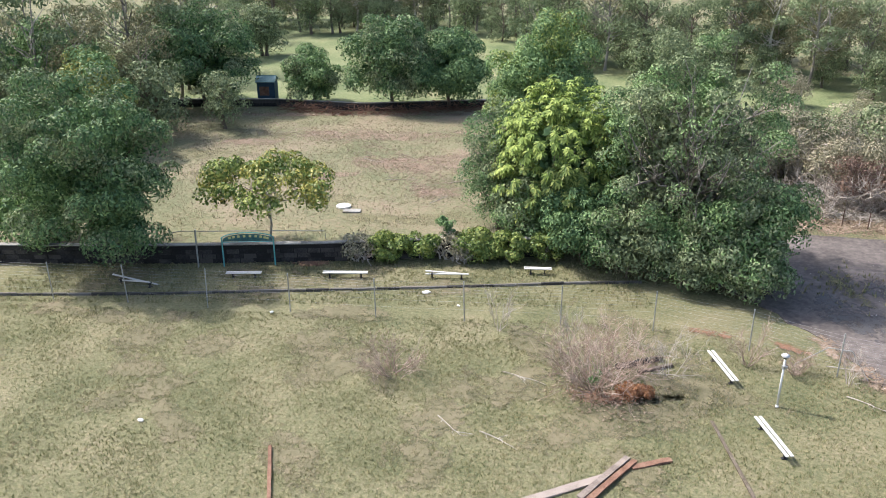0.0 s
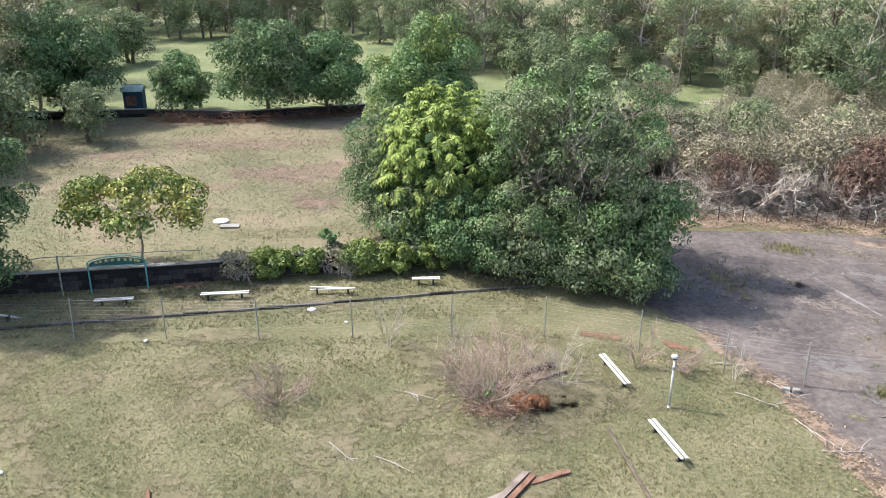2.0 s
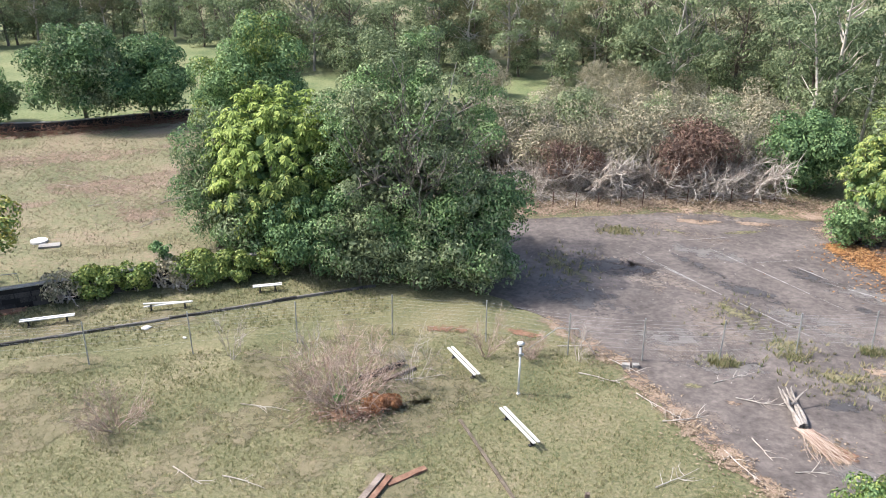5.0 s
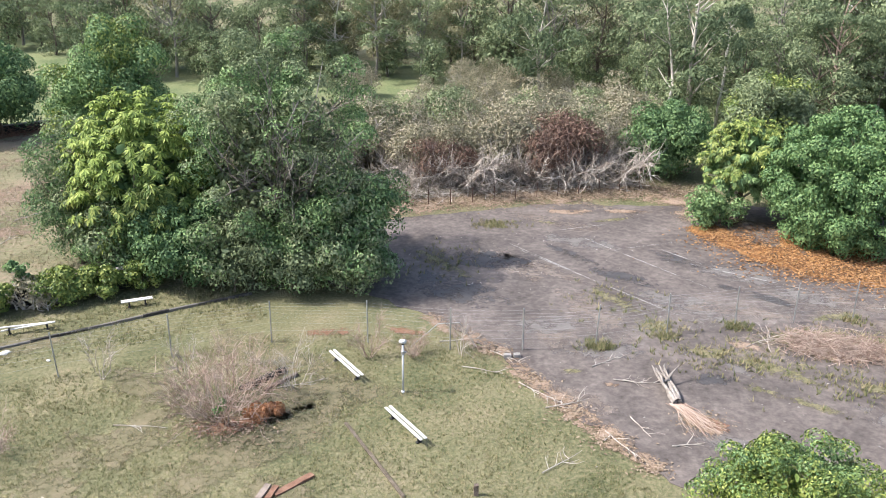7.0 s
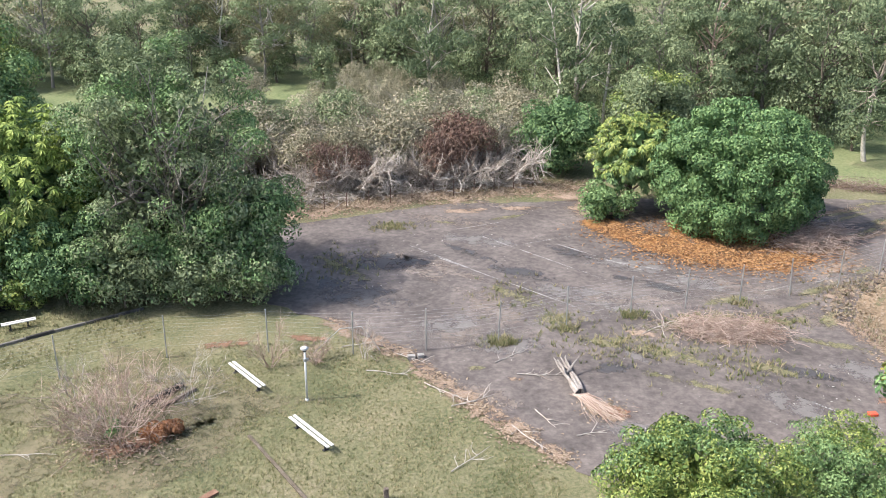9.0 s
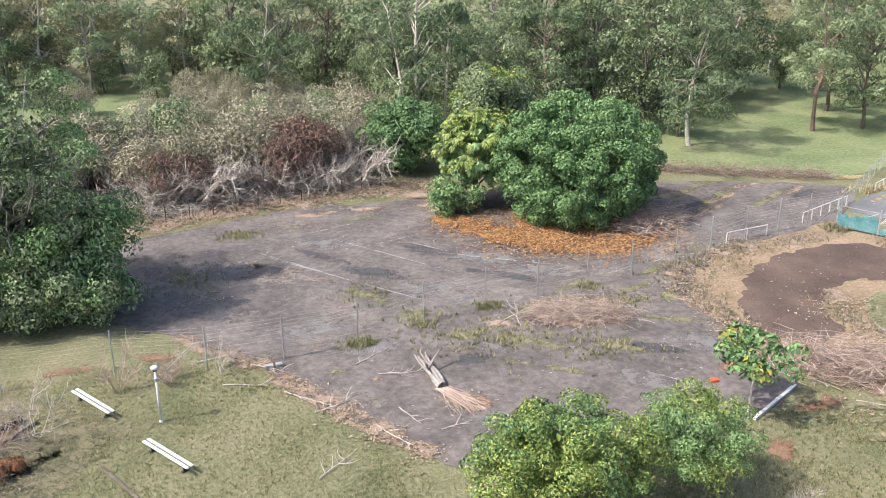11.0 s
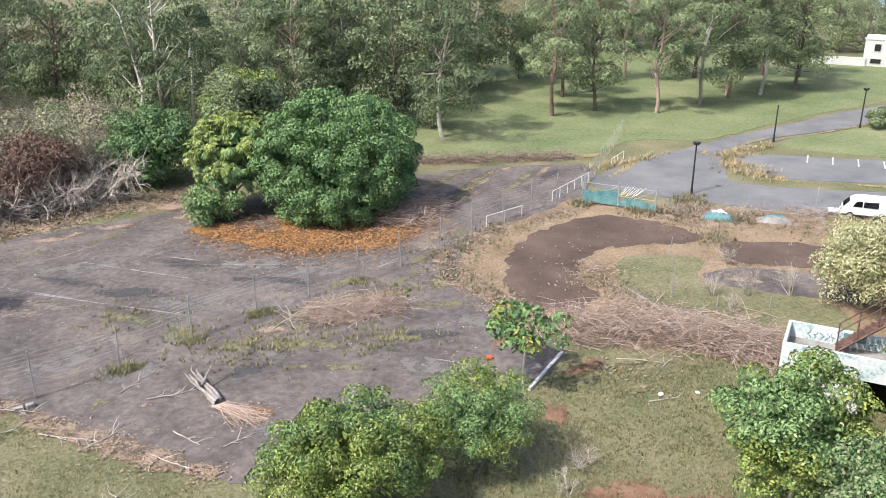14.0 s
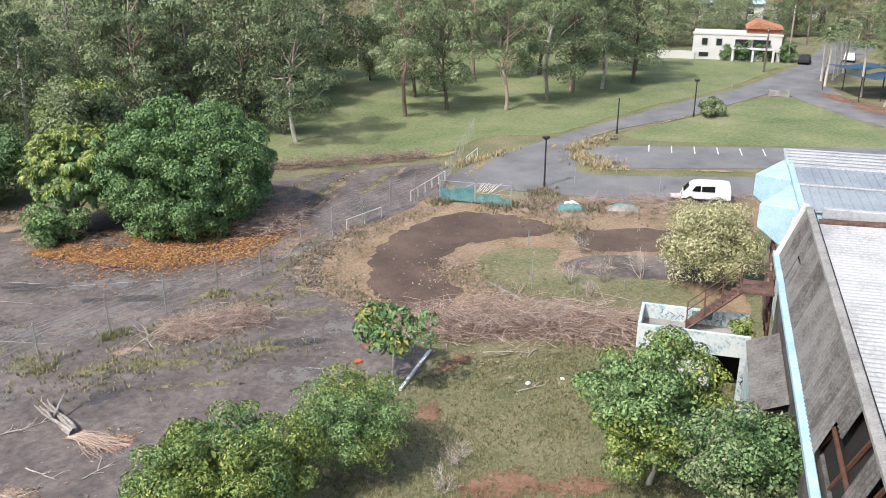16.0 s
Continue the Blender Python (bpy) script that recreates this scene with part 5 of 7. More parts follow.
# ---- bare shrubs and fallen wood ----
def bare_shrub(x, y, h, spread, stems, seed, mat=None, label="leafless twiggy shrub on the lawn", levels=2, kids=5, r=.022, base_r=.2):
    rng = np.random.default_rng(seed)
    root = tagged(base_empty("bare_shrub", x, y), label, "shrub", "bare shrubs")
    groups = max(1, min(8, stems // 3))
    for k in range(groups):
        link_mesh("stem", twig_mesh("stem", mat or M_TWIG_RED, rng, max(1, stems // groups), h * 1.05, spread, r, levels, kids, base_r=base_r), root)
    return root


bare_shrub(-20.6, 31.8, 2.3, 1.5, 34, 301, M_TWIG_RED, base_r=.7, r=.02)
bare_shrub(-10.6, 35.6, 3.9, 1.35, 60, 302, label="large leafless reddish shrub over bare soil", base_r=1.1, r=.026)
bare_shrub(-7.6, 38.2, 3.0, .8, 9, 303, M_TWIG, "pale dead shrub tangled over a timber beam", base_r=.5)
bare_shrub(-4.0, 41.3, 2.3, .7, 9, 304, M_TWIG_RED, "thin bare sapling beside the bench")
bare_shrub(-1.6, 41.4, 1.5, 1.1, 16, 305, M_TWIG_RED, "low brown dead weeds by the fence")
bare_shrub(-17.6, 38.9, 2.4, .5, 5, 306, M_TWIG, "thin bare sapling at the fence")
bare_shrub(-13.4, 39.3, 2.3, .6, 6, 307, M_TWIG, "thin bare sapling at the fence")
bare_shrub(22.4, 23.2, 1.3, 1.5, 8, 308, M_TWIG, "bare shrub beside the young trees")
bare_shrub(20.8, 22.0, 1.2, 1.5, 7, 309, M_TWIG, "bare shrub over red soil")
for n, (x, y, h) in enumerate([(43.2, 30.6, 1.9), (45.2, 29.0, 2.2), (41.3, 31.8, 1.6), (46.3, 34.8, 1.5), (40.4, 29.6, 1.3)]):
    bare_shrub(x, y, h, .8, 8, 310 + n, M_TWIG, "small bare whitish shrub on the island lawn")
bare_shrub(1.0, 41.6, 2.0, .7, 6, 320, M_TWIG, "bare sapling against the fence")
tree("dead_fern", "rusty heap of dead fern beside the bare shrub", -8.5, 35.3, .9, .25, (1.0, .8, .45), M_LEAF_FERN, leaves=3000, leaf=(.13, .06), lobes=16, lobe=.3, seed=322, category="shrub", trunk_r=.02, limbs=2, core=False)
tree("weed_bush", "small green weedy bush in the bare shrub", -10.3, 34.6, 1.5, .9, (.4, .4, .6), M_LEAF_GLOSS, leaves=260, leaf=(.14, .08), lobes=8, lobe=.2, seed=321, category="shrub", trunk_r=.02, limbs=2, core=False)


def fallen(x, y, length, turn, seed, kids=6, r=.03, mat=None, label="bleached fallen branch on the ground", spread=.75):
    rng = np.random.default_rng(seed)
    t = Tubes()
    end = Vector((length, 0, .05))
    pts = bend((0, 0, .04), end, rng, .05, 6)
    for p in pts:
        p.z = max(.03, p.z * .2 + .04)
    t.add(pts, [r * (1.1 - .13 * i) for i in range(7)], 5)
    for _ in range(kids):
        k = int(rng.integers(1, 6))
        g = rng.choice((-1, 1)) * rng.uniform(.4, 1.1)
        d = Vector((math.cos(g), math.sin(g), rng.uniform(0, spread * .5))) * length * rng.uniform(.2, .45)
        b = bend(pts[k], pts[k] + d, rng, .12, 3)
        t.add(b, [r * .6, r * .45, r * .3, r * .15], 4)
        t.add(bend(b[2], b[2] + Vector((d.y * .4, d.x * .3, .1)), rng, .15, 2), [r * .35, r * .25, r * .12], 3)
    ob = link_mesh("fallen_branch", mesh_of("fallen_branch", t.v, t.f, mat or M_TWIG), at=pose(x, y, .04, 0, 0, turn))
    return tagged(ob, label, "branch", "fallen branches")


for n, (x, y, L, g, k) in enumerate([(-15.5, 34.6, 2.6, -5, 3), (-16.6, 29.3, 2.0, -30, 4), (-14.2, 29.0, 2.2, -15, 3), (1.0, 40.2, 2.2, -20, 5), (3.9, 38.6, 3.0, -45, 7), (5.0, 36.2, 2.4, 20, 7), (7.6, 34.2, 2.4, -60, 6), (4.3, 31.0, 2.6, 40, 6), (8.8, 38.9, 2.4, -10, 8), (7.9, 40.2, 2.0, 35, 5),
                                     (16.8, 42.4, 3.0, 30, 9), (18.0, 41.8, 2.6, 75, 7), (9.0, 35.4, 1.8, -70, 4), (10.4, 33.0, 1.6, 10, 3), (-0.2, 43.0, 2.6, 10, 4), (2.6, 41.9, 2.2, -40, 5), (-8.4, 38.0, 2.6, 20, 6), (28.8, 25.2, 1.6, -20, 2), (30.5, 29.2, 2.4, -45, 4), (31.8, 27.2, 2.2, 15, 3), (-51, 62, 3.0, 20, 4), (-44, 66, 2.4, -10, 3),
                                     (-38.5, 61, 2.4, 30, 4), (-33, 62.5, 3, 60, 6), (-32, 57, 2.6, 80, 6), (26.5, 47.2, 2.2, 20, 3), (30.4, 48, 2.0, 35, 3)]):
    fallen(x, y, L, g, 400 + n, k)


def log_bundle():
    """A split pale trunk lying on the asphalt with a fan of dead twigs at its end."""
    rng = np.random.default_rng(9)
    root = tagged(base_empty("fallen_log", 11.5, 36.4, .04, 92), "bleached split tree trunk lying on the asphalt", "log")
    for k in range(9):
        g = 2 * math.pi * k / 9
        t = Tubes().add(bend((0, .16 * math.cos(g), .2 + .14 * math.sin(g)), (3.5 + rng.normal(0, .25), .34 * math.cos(g), .24 + .2 * math.sin(g)), rng, .07, 5), [.10, .09, .08, .07, .06, .03], 6)
        link_mesh("split_stem", mesh_of("split_stem", t.v, t.f, M_LOG, True), root)
    t = Tubes()
    for k in range(90):
        g = rng.normal(-.35, .22)
        L = rng.uniform(1.2, 3.2)
        t.add(bend((.1, rng.normal(0, .15), .12), (-L * math.cos(g), L * math.sin(g), rng.uniform(.05, .3)), rng, .06, 3), [.018, .014, .01, .005], 3)
    link_mesh("twig_fan", mesh_of("twig_fan", t.v, t.f, M_TWIG_RED), root)
    t = Tubes().add(bend((1.8, .2, .3), (2.4, -.7, .9), rng, .08, 3), [.07, .06, .05, .04], 6)
    link_mesh("snapped_limb", mesh_of("snapped_limb", t.v, t.f, M_LOG), root)


log_bundle()


def heap(name, label, line, width, height, count, seed, mat, length=(1.2, 3.2), r=.018):
    """A heap of cut dead sticks along a line."""
    rng = np.random.default_rng(seed)
    t = Tubes()
    for _ in range(count):
        k = rng.uniform(0, len(line) - 1.001)
        i = int(k)
        cx = line[i][0] + (line[i + 1][0] - line[i][0]) * (k - i) + rng.normal(0, width * .33)
        cy = line[i][1] + (line[i + 1][1] - line[i][1]) * (k - i) + rng.normal(0, width * .33)
        g, L = rng.uniform(0, math.pi), rng.uniform(*length)
        z0 = rng.uniform(.05, height * .8) * rng.random()
        dz = rng.normal(0, .3)
        d = Vector((math.cos(g) * L / 2, math.sin(g) * L / 2, dz * .5))
        a, b = Vector((cx, cy, max(.06, z0))) - d, Vector((cx, cy, max(.06, z0))) + d
        a.z, b.z = max(.05, a.z), max(.05, b.z)
        pts = bend(a, b, rng, .08, 3)
        t.add(pts, [r * 1.3, r, r * .8, r * .4], 3)
        for _ in range(2):
            j = int(rng.integers(1, 3))
            t.add(bend(pts[j], pts[j] + Vector(rng.normal(0, .35, 3)) + Vector((0, 0, .12)), rng, .1, 2), [r * .6, r * .4, r * .2], 3)
    return tagged(link_mesh(name, mesh_of(name, t.v, t.f, mat)), label, "brushwood", kind="stuff")


heap("brush_heap", "long heap of cut reddish-brown brushwood", [(30.0, 33.2), (33.4, 31.0), (36.2, 27.8), (37.6, 25.0)], 2.6, 2.6, 1900, 501, M_TWIG_RED, (.8, 2.6), .015)
heap("brush_heap", "low grey-brown heap of cut brushwood on asphalt", [(19.6, 42.8), (21.6, 42.0), (24.0, 41.2)], 1.8, 1.5, 800, 502, M_TWIG_RED, (.7, 2.2), .013)
heap("brush_heap", "pale dead brushwood under the domed tree", [(31.8, 54.2), (34.5, 54.6), (36.4, 56.5)], 2.6, 1.8, 900, 503, M_TWIG_RED, (.8, 2.6), .015)
heap("dead_fern_bank", "dead brown brushwood along the park boundary", [(40, 68.6), (45, 66.6), (50, 63.8), (56, 61)], 1.8, 1.2, 1100, 504, M_BRUSH, (.5, 1.4), .016)
heap("dead_stick_bank", "pale dead sticks along the scrub's foot", [(-3, 68.6), (4, 70.2), (11, 71.6), (17, 72)], 1.6, 1.2, 420, 505, M_TWIG)
heap("dry_grass_bank", "dry brush and weeds beside the gate", [(51, 44), (55, 41), (60, 37.5), (66, 32)], 2.4, .9, 700, 506, M_TWIG_RED, (.4, 1.1), .012)
heap("field_brush", "thin dead weeds in the field", [(-60, 72), (-46, 70), (-36, 64), (-32, 58)], 5, .7, 500, 507, M_TWIG_RED, (.5, 1.3), .012)
heap("dead_weed_bank", "rusty dead weeds along the far stone wall", [(-64, 79.4), (-55.5, 81.2), (-48, 86.6), (-41.5, 91.6)], 1.8, 1.6, 520, 508, M_WOOD_RED, (.6, 1.6), .03)


# ---- timber and small things on the grass ----
def timber(name, label, a, b, w, h, mat, z=.0, category="timber", roll=0):
    far = math.dist(a, b)
    turn = math.degrees(math.atan2(b[1] - a[1], b[0] - a[0]))
    bm = bmesh.new()
    box(bm, (far, w, h), pose(0, 0, h / 2, roll, 0, 0), .012)
    bmesh.ops.subdivide_edges(bm, edges=[e for e in bm.edges if e.calc_length() > far * .8], cuts=5)
    rng = np.random.default_rng(int(far * 1000) % 999)
    for v in bm.verts:
        v.co += Vector(rng.normal(0, .008, 3))
    ob = part(name, bm, mat)
    ob.matrix_basis = pose((a[0] + b[0]) / 2, (a[1] + b[1]) / 2, z + .02, 0, 0, turn)
    return tagged(ob, label, category)


timber("timber_plank", "thick grey weathered plank lying on grass", (-10.4, 25.2), (-7.8, 28.4), .42, .08, M_WOOD)
timber("timber_plank", "thick grey plank lying across another", (-8.35, 26.4), (-7.35, 30.1), .30, .08, M_WOOD, .09)
timber("timber_plank", "reddish-brown weathered plank beside a grey one", (-8.0, 26.3), (-7.0, 30.0), .28, .08, M_WOOD_RED, .09)
timber("rotten_timber", "broken rotting red timber piece", (-7.0, 29.5), (-5.6, 30.9), .32, .10, M_WOOD_RED)
timber("lawn_edging", "old timber edging strip in the lawn", (-4.6, 34.9), (-1.6, 29.4), .16, .07, M_BARK)
timber("lawn_edging", "dark red timber edging strip in the lawn", (-22.3, 23.5), (-19.8, 20.2), .16, .14, M_WOOD_RED)
timber("dark_beam", "dark charred beam under a dead shrub", (-10.2, 37.7), (-8.3, 39.8), .24, .26, M_BLACKWALL)
timber("grey_beam", "pale grey beam beside the charred one", (-9.0, 37.8), (-7.6, 39.4), .20, .16, M_WOOD)
timber("concrete_beam", "pale concrete beam at the court's edge", (24.7, 29.3), (28.6, 31.3), .16, .15, M_BENCH)
timber("concrete_block", "pair of pale concrete blocks by the fence", (3.3, 41.3), (3.7, 41.3), .28, .22, M_CONCRETE, category="block")
timber("concrete_block", "pair of pale concrete blocks by the fence", (3.85, 41.3), (4.2, 41.35), .28, .22, M_CONCRETE, category="block")
timber("lawn_stake", "short grey wooden stake in the lawn", (1.3, 29.6), (1.5, 29.6), .16, .5, M_WOOD)
timber("orange_bucket_lid", "orange-red plastic scrap on bare soil", (24.8, 33.0), (25.2, 33.0), .3, .15, M_ORANGE, category="scrap")
bm = bmesh.new()
rod(bm, (-37.9, 53.2, -.02), (-37.9, 53.2, .18), .62, .60, 18)
tagged(part("manhole_ring", bm, M_BENCH), "round white concrete manhole in the field", "manhole")
timber("concrete_slab", "grey concrete slab beside the manhole", (-37.3, 52.2), (-36.0, 52.8), .7, .15, M_CONCRETE, category="slab")
for n, (x, y, s) in enumerate([(-29.3, 22.4, .17), (-23.9, 41.6, .3), (-31, 34.8, .16), (-21.2, 40.8, .14), (29.8, 25.4, .2), (31.4, 24.5, .16)]):
    bm = bmesh.new()
    bmesh.ops.create_icosphere(bm, subdivisions=2, radius=s)
    for v in bm.verts:
        v.co = Vector((v.co.x, v.co.y * .7, v.co.z * .35)) * (1 + .3 * noise.noise(v.co * 6 + Vector((n, 0, 0))))
    ob = part("pale_stone", bm, M_BENCH)
    ob.matrix_basis = pose(x, y, .06, 0, 0, n * 50)
    tagged(ob, "pale flat stone on the grass", "stone", "pale stones")
for k in range(12):
    x = -3 + k * 1.8
    bm = bmesh.new()
    rod(bm, (0, 0, -.05), (.02, 0, 1.35), .035, .035, 6)
    ob = part("short_post", bm, M_RUST)
    ob.matrix_basis = pose(x, 66.6 + max(0, x) * .24, 0)
    tagged(ob, "thin dark steel post at the court's far side", "post", "far court posts")


def shed():
    root = tagged(base_empty("small_shed", -68.6, 82.6, 0, 25), "small dark painted shed with a pale teal metal roof", "shed")
    bm = bmesh.new()
    box(bm, (2.2, 1.8, 2.6), pose(0, 0, 1.3), .02)
    part("body", bm, M_BLUESHADE, root)
    bm = bmesh.new()
    box(bm, (1.2, .04, 1.1), pose(-.2, -.93, 1.5), .01)
    part("mural_panel", bm, M_WOOD_RED, root)
    bm = bmesh.new()
    box(bm, (2.5, 1.4, .06), pose(0, -.55, 2.95, 28, 0, 0), .01)
    box(bm, (2.5, 1.4, .06), pose(0, .55, 2.95, -28, 0, 0), .01)
    part("roof", bm, M_SHEDROOF, root)


shed()


# ---- gate, rails, poles ----
def pipe_rail(a, b, h, label, posts=4):
    root = tagged(base_empty("guard_rail", *a), label, "rail", "white pipe rails")
    inv = root.matrix_basis.inverted()
    A, B = Vector((*a, 0)), Vector((*b, 0))
    t = Tubes().add([inv @ (A + Vector((0, 0, h))), inv @ (B + Vector((0, 0, h)))], [.036, .036], 8)
    link_mesh("top_rail", mesh_of("top_rail", t.v, t.f, M_BENCH), root)
    for k in range(posts):
        p = A.lerp(B, k / (posts - 1))
        t = Tubes().add([inv @ (p - Vector((0, 0, .05))), inv @ (p + Vector((0, 0, h)))], [.036, .036], 8)
        link_mesh("post", mesh_of("post", t.v, t.f, M_BENCH), root)


pipe_rail((37.2, 49.6), (41.0, 50.1), .9, "white pipe rail beside the drive", 3)
pipe_rail((45.4, 51.6), (51.6, 54.0), .9, "long white pipe rail beside the drive", 6)
pipe_rail((56.7, 56.4), (59.8, 57.9), .8, "short white pipe rail at the road's end", 3)


def gate():
    root = tagged(base_empty("mesh_gate", 47.2, 50.06, 0, -59.8), "double steel gate hung with torn teal shade cloth", "gate")
    L = 6.0
    for x in (0, L / 2, L):
        bm = bmesh.new()
        rod(bm, (x, 0, -.05), (x, 0, 2.1), .05, .05, 8)
        part("post", bm, M_STEEL, root)
    for i in (0, 1):
        x0, x1 = i * L / 2 + .06, (i + 1) * L / 2 - .06
        bm = bmesh.new()
        for a, b in (((x0, .2), (x1, .2)), ((x0, 1.8), (x1, 1.8)), ((x0, .2), (x0, 1.8)), ((x1, .2), (x1, 1.8)), ((x0, .2), (x1, 1.8)), ((x0, 1.0), (x1, 1.0))):
            rod(bm, (a[0], 0, a[1]), (b[0], 0, b[1]), .025, .025, 6)
        leaf = part("gate_leaf", bm, M_STEEL, root)
        bm = bmesh.new()
        n, m = 14, 5
        grid = [[bm.verts.new((x0 + (x1 - x0) * k / n, -.04 + .03 * math.sin(k * 1.7 + j), .2 + ((1.1 if i == 0 else .6) - .15 * math.sin(k * .45 + i * 2) - .12 * math.sin(k * 1.9)) * j / m)) for k in range(n + 1)] for j in range(m + 1)]
        for j in range(m):
            for k in range(n):
                bm.faces.new((grid[j][k], grid[j][k + 1], grid[j + 1][k + 1], grid[j + 1][k]))
        part("shade_cloth", bm, M_TEALNET, leaf, "torn teal shade cloth")
    for x, d in ((0, -1.6), (L, 1.8)):
        bm = bmesh.new()
        rod(bm, (x, 0, 1.8), (x + d, .9, 0), .03, .03, 6)
        part("brace", bm, M_STEEL, root)
    for k in range(9):
        bm = bmesh.new()
        rod(bm, (L * .5 + .05 + k * .17, -.05, 1.0 + .23 * (k * .37 % 1)), (L * .5 + .55 + k * .2, .04, 1.75 + .2 * (k * .61 % 1)), .026, .022, 6)
        part("loose_picket", bm, M_BENCH, root)


gate()
# boundary fence going on past the gate
for n in range(9):
    x, y = 49.6 + n * 2.1, 52.4 + n * 1.55
    bm = bmesh.new()
    rod(bm, (0, 0, -.05), (0, 0, 1.6), .028, .028, 6)
    ob = part("steel_post", bm, M_STEEL)
    ob.matrix_basis = pose(x, y, 0)
    tagged(ob, "thin grey steel post of the boundary fence", "post", "boundary posts")
t = Tubes()
for k in range(62):
    a = Vector((49.6 + 16.8 * k / 62, 52.4 + 12.4 * k / 62, .05))
    t.add([a, a + Vector((.9, .66, 1.75))], [.0018] * 2, 3)
    t.add([a + Vector((.9, .66, 0)), a + Vector((0, 0, 1.75))], [.0018] * 2, 3)
tagged(link_mesh("boundary_mesh", mesh_of("boundary_mesh", t.v, t.f, M_STEEL)), "thin wire netting of the boundary fence", "fence", kind="stuff")


def light_pole(x, y, h, label, head=True):
    root = tagged(base_empty("street_lamp", x, y), label, "lamp post", "dark lamp posts")
    bm = bmesh.new()
    rod(bm, (0, 0, -.05), (0, 0, h), .085, .06, 8)
    rod(bm, (0, 0, 0), (0, 0, .5), .12, .11, 8)
    part("pole", bm, M_DARK, root)
    bm = bmesh.new()
    if head:
        box(bm, (.5, .5, .14), pose(0, 0, h + .05), .03)
        box(bm, (.34, .34, .12), pose(0, 0, h - .08), .02)
    else:
        box(bm, (.14, .14, .1), pose(0, 0, h), .02)
    part("lamp_head", bm, M_DARK, root)


light_pole(56.4, 46.6, 4.4, "dark square-headed lamp post beside the lane")
light_pole(77.4, 54.0, 3.8, "thin dark pole on the road's edge", False)
light_pole(90.6, 52.6, 4.3, "dark lamp post on the road's edge")
light_pole(98, 31, 4.0, "dark lamp post beside the side road")


def stake(x, y, h, label="plain grey steel stake in the grass"):
    bm = bmesh.new()
    rod(bm, (0, 0, -.05), (0, 0, h), .035, .035, 6)
    ob = part("steel_stake", bm, M_STEEL)
    ob.matrix_basis = pose(x, y, 0, 1, 1, 0)
    tagged(ob, label, "post", "steel stakes")


for x, y, h in ((38.9, 33.0, 2.6), (44.6, 38.2, 1.2), (58.8, 45.2, 1.6), (62.5, 39.0, 1.5), (42.5, 28.6, .9), (40.2, 30.6, .8), (106.5, 56.6, 1.6)):
    stake(x, y, h)


def sign_board(x, y, turn):
    root = tagged(base_empty("sign_board", x, y, 0, turn), "low pale rendered sign wall on the lawn", "sign")
    bm = bmesh.new()
    box(bm, (2.2, .25, .8), pose(0, 0, .45), .02)
    part("panel", bm, M_CONCRETE, root)
    for s in (-1, 1):
        bm = bmesh.new()
        box(bm, (.3, .35, 1.0), pose(s * 1.15, 0, .48), .02)
        part("pier", bm, M_CONCRETE, root)


sign_board(109.5, 51.5, -60)


def dumped(x, y, turn, mats, size, label, name):
    """A sagging sheet thrown over a heap."""
    root = tagged(base_empty(name, x, y, 0, turn), label, "rubbish")
    for j, (mat, k) in enumerate(zip(mats, (1.0, .78))):
        bm = bmesh.new()
        n, m = 12, 8
        g = []
        for a in range(n + 1):
            row = []
            for b in range(m + 1):
                u, w = a / n * 2 - 1, b / m * 2 - 1
                z = size[2] * max(0, 1 - abs(u) ** 2.4) * max(0, 1 - abs(w) ** 2.2) * (1 + .3 * noise.noise((u * 3, w * 3, j * 5 + x)))
                row.append(bm.verts.new((u * size[0] / 2 * k, w * size[1] / 2 * k + j * .1, .04 + z + j * .09)))
            g.append(row)
        for a in range(n):
            for b in range(m):
                bm.faces.new((g[a][b], g[a + 1][b], g[a + 1][b + 1], g[a][b + 1]))
        part(("tarpaulin", "white_sheet")[j], bm, mat, root)


dumped(53.2, 41.2, -50, (M_TEALNET, M_BENCH), (2.4, 1.2, .6), "teal netting and a white sheet over a heap", "covered_heap")
dumped(56.2, 38.3, -50, (M_CONCRETE, M_TEALNET), (2.6, 1.2, .45), "grey-green sheet over a low heap", "covered_heap")
slats = tagged(base_empty("slatted_panel", 61.9, 36.0, .1, -52), "white slatted panel lying in weeds", "scrap")
for k in range(5):
    bm = bmesh.new()
    box(bm, (2.6, .12, .04), pose(0, .17 * k, .2 + .03 * k), .006)
    part("slat", bm, M_BENCH, slats)
for x in (-.9, .9):
    bm = bmesh.new()
    box(bm, (.08, .8, .16), pose(x, .34, .12, 10, 0, 0), .006)
    part("bearer", bm, M_WOOD, slats)


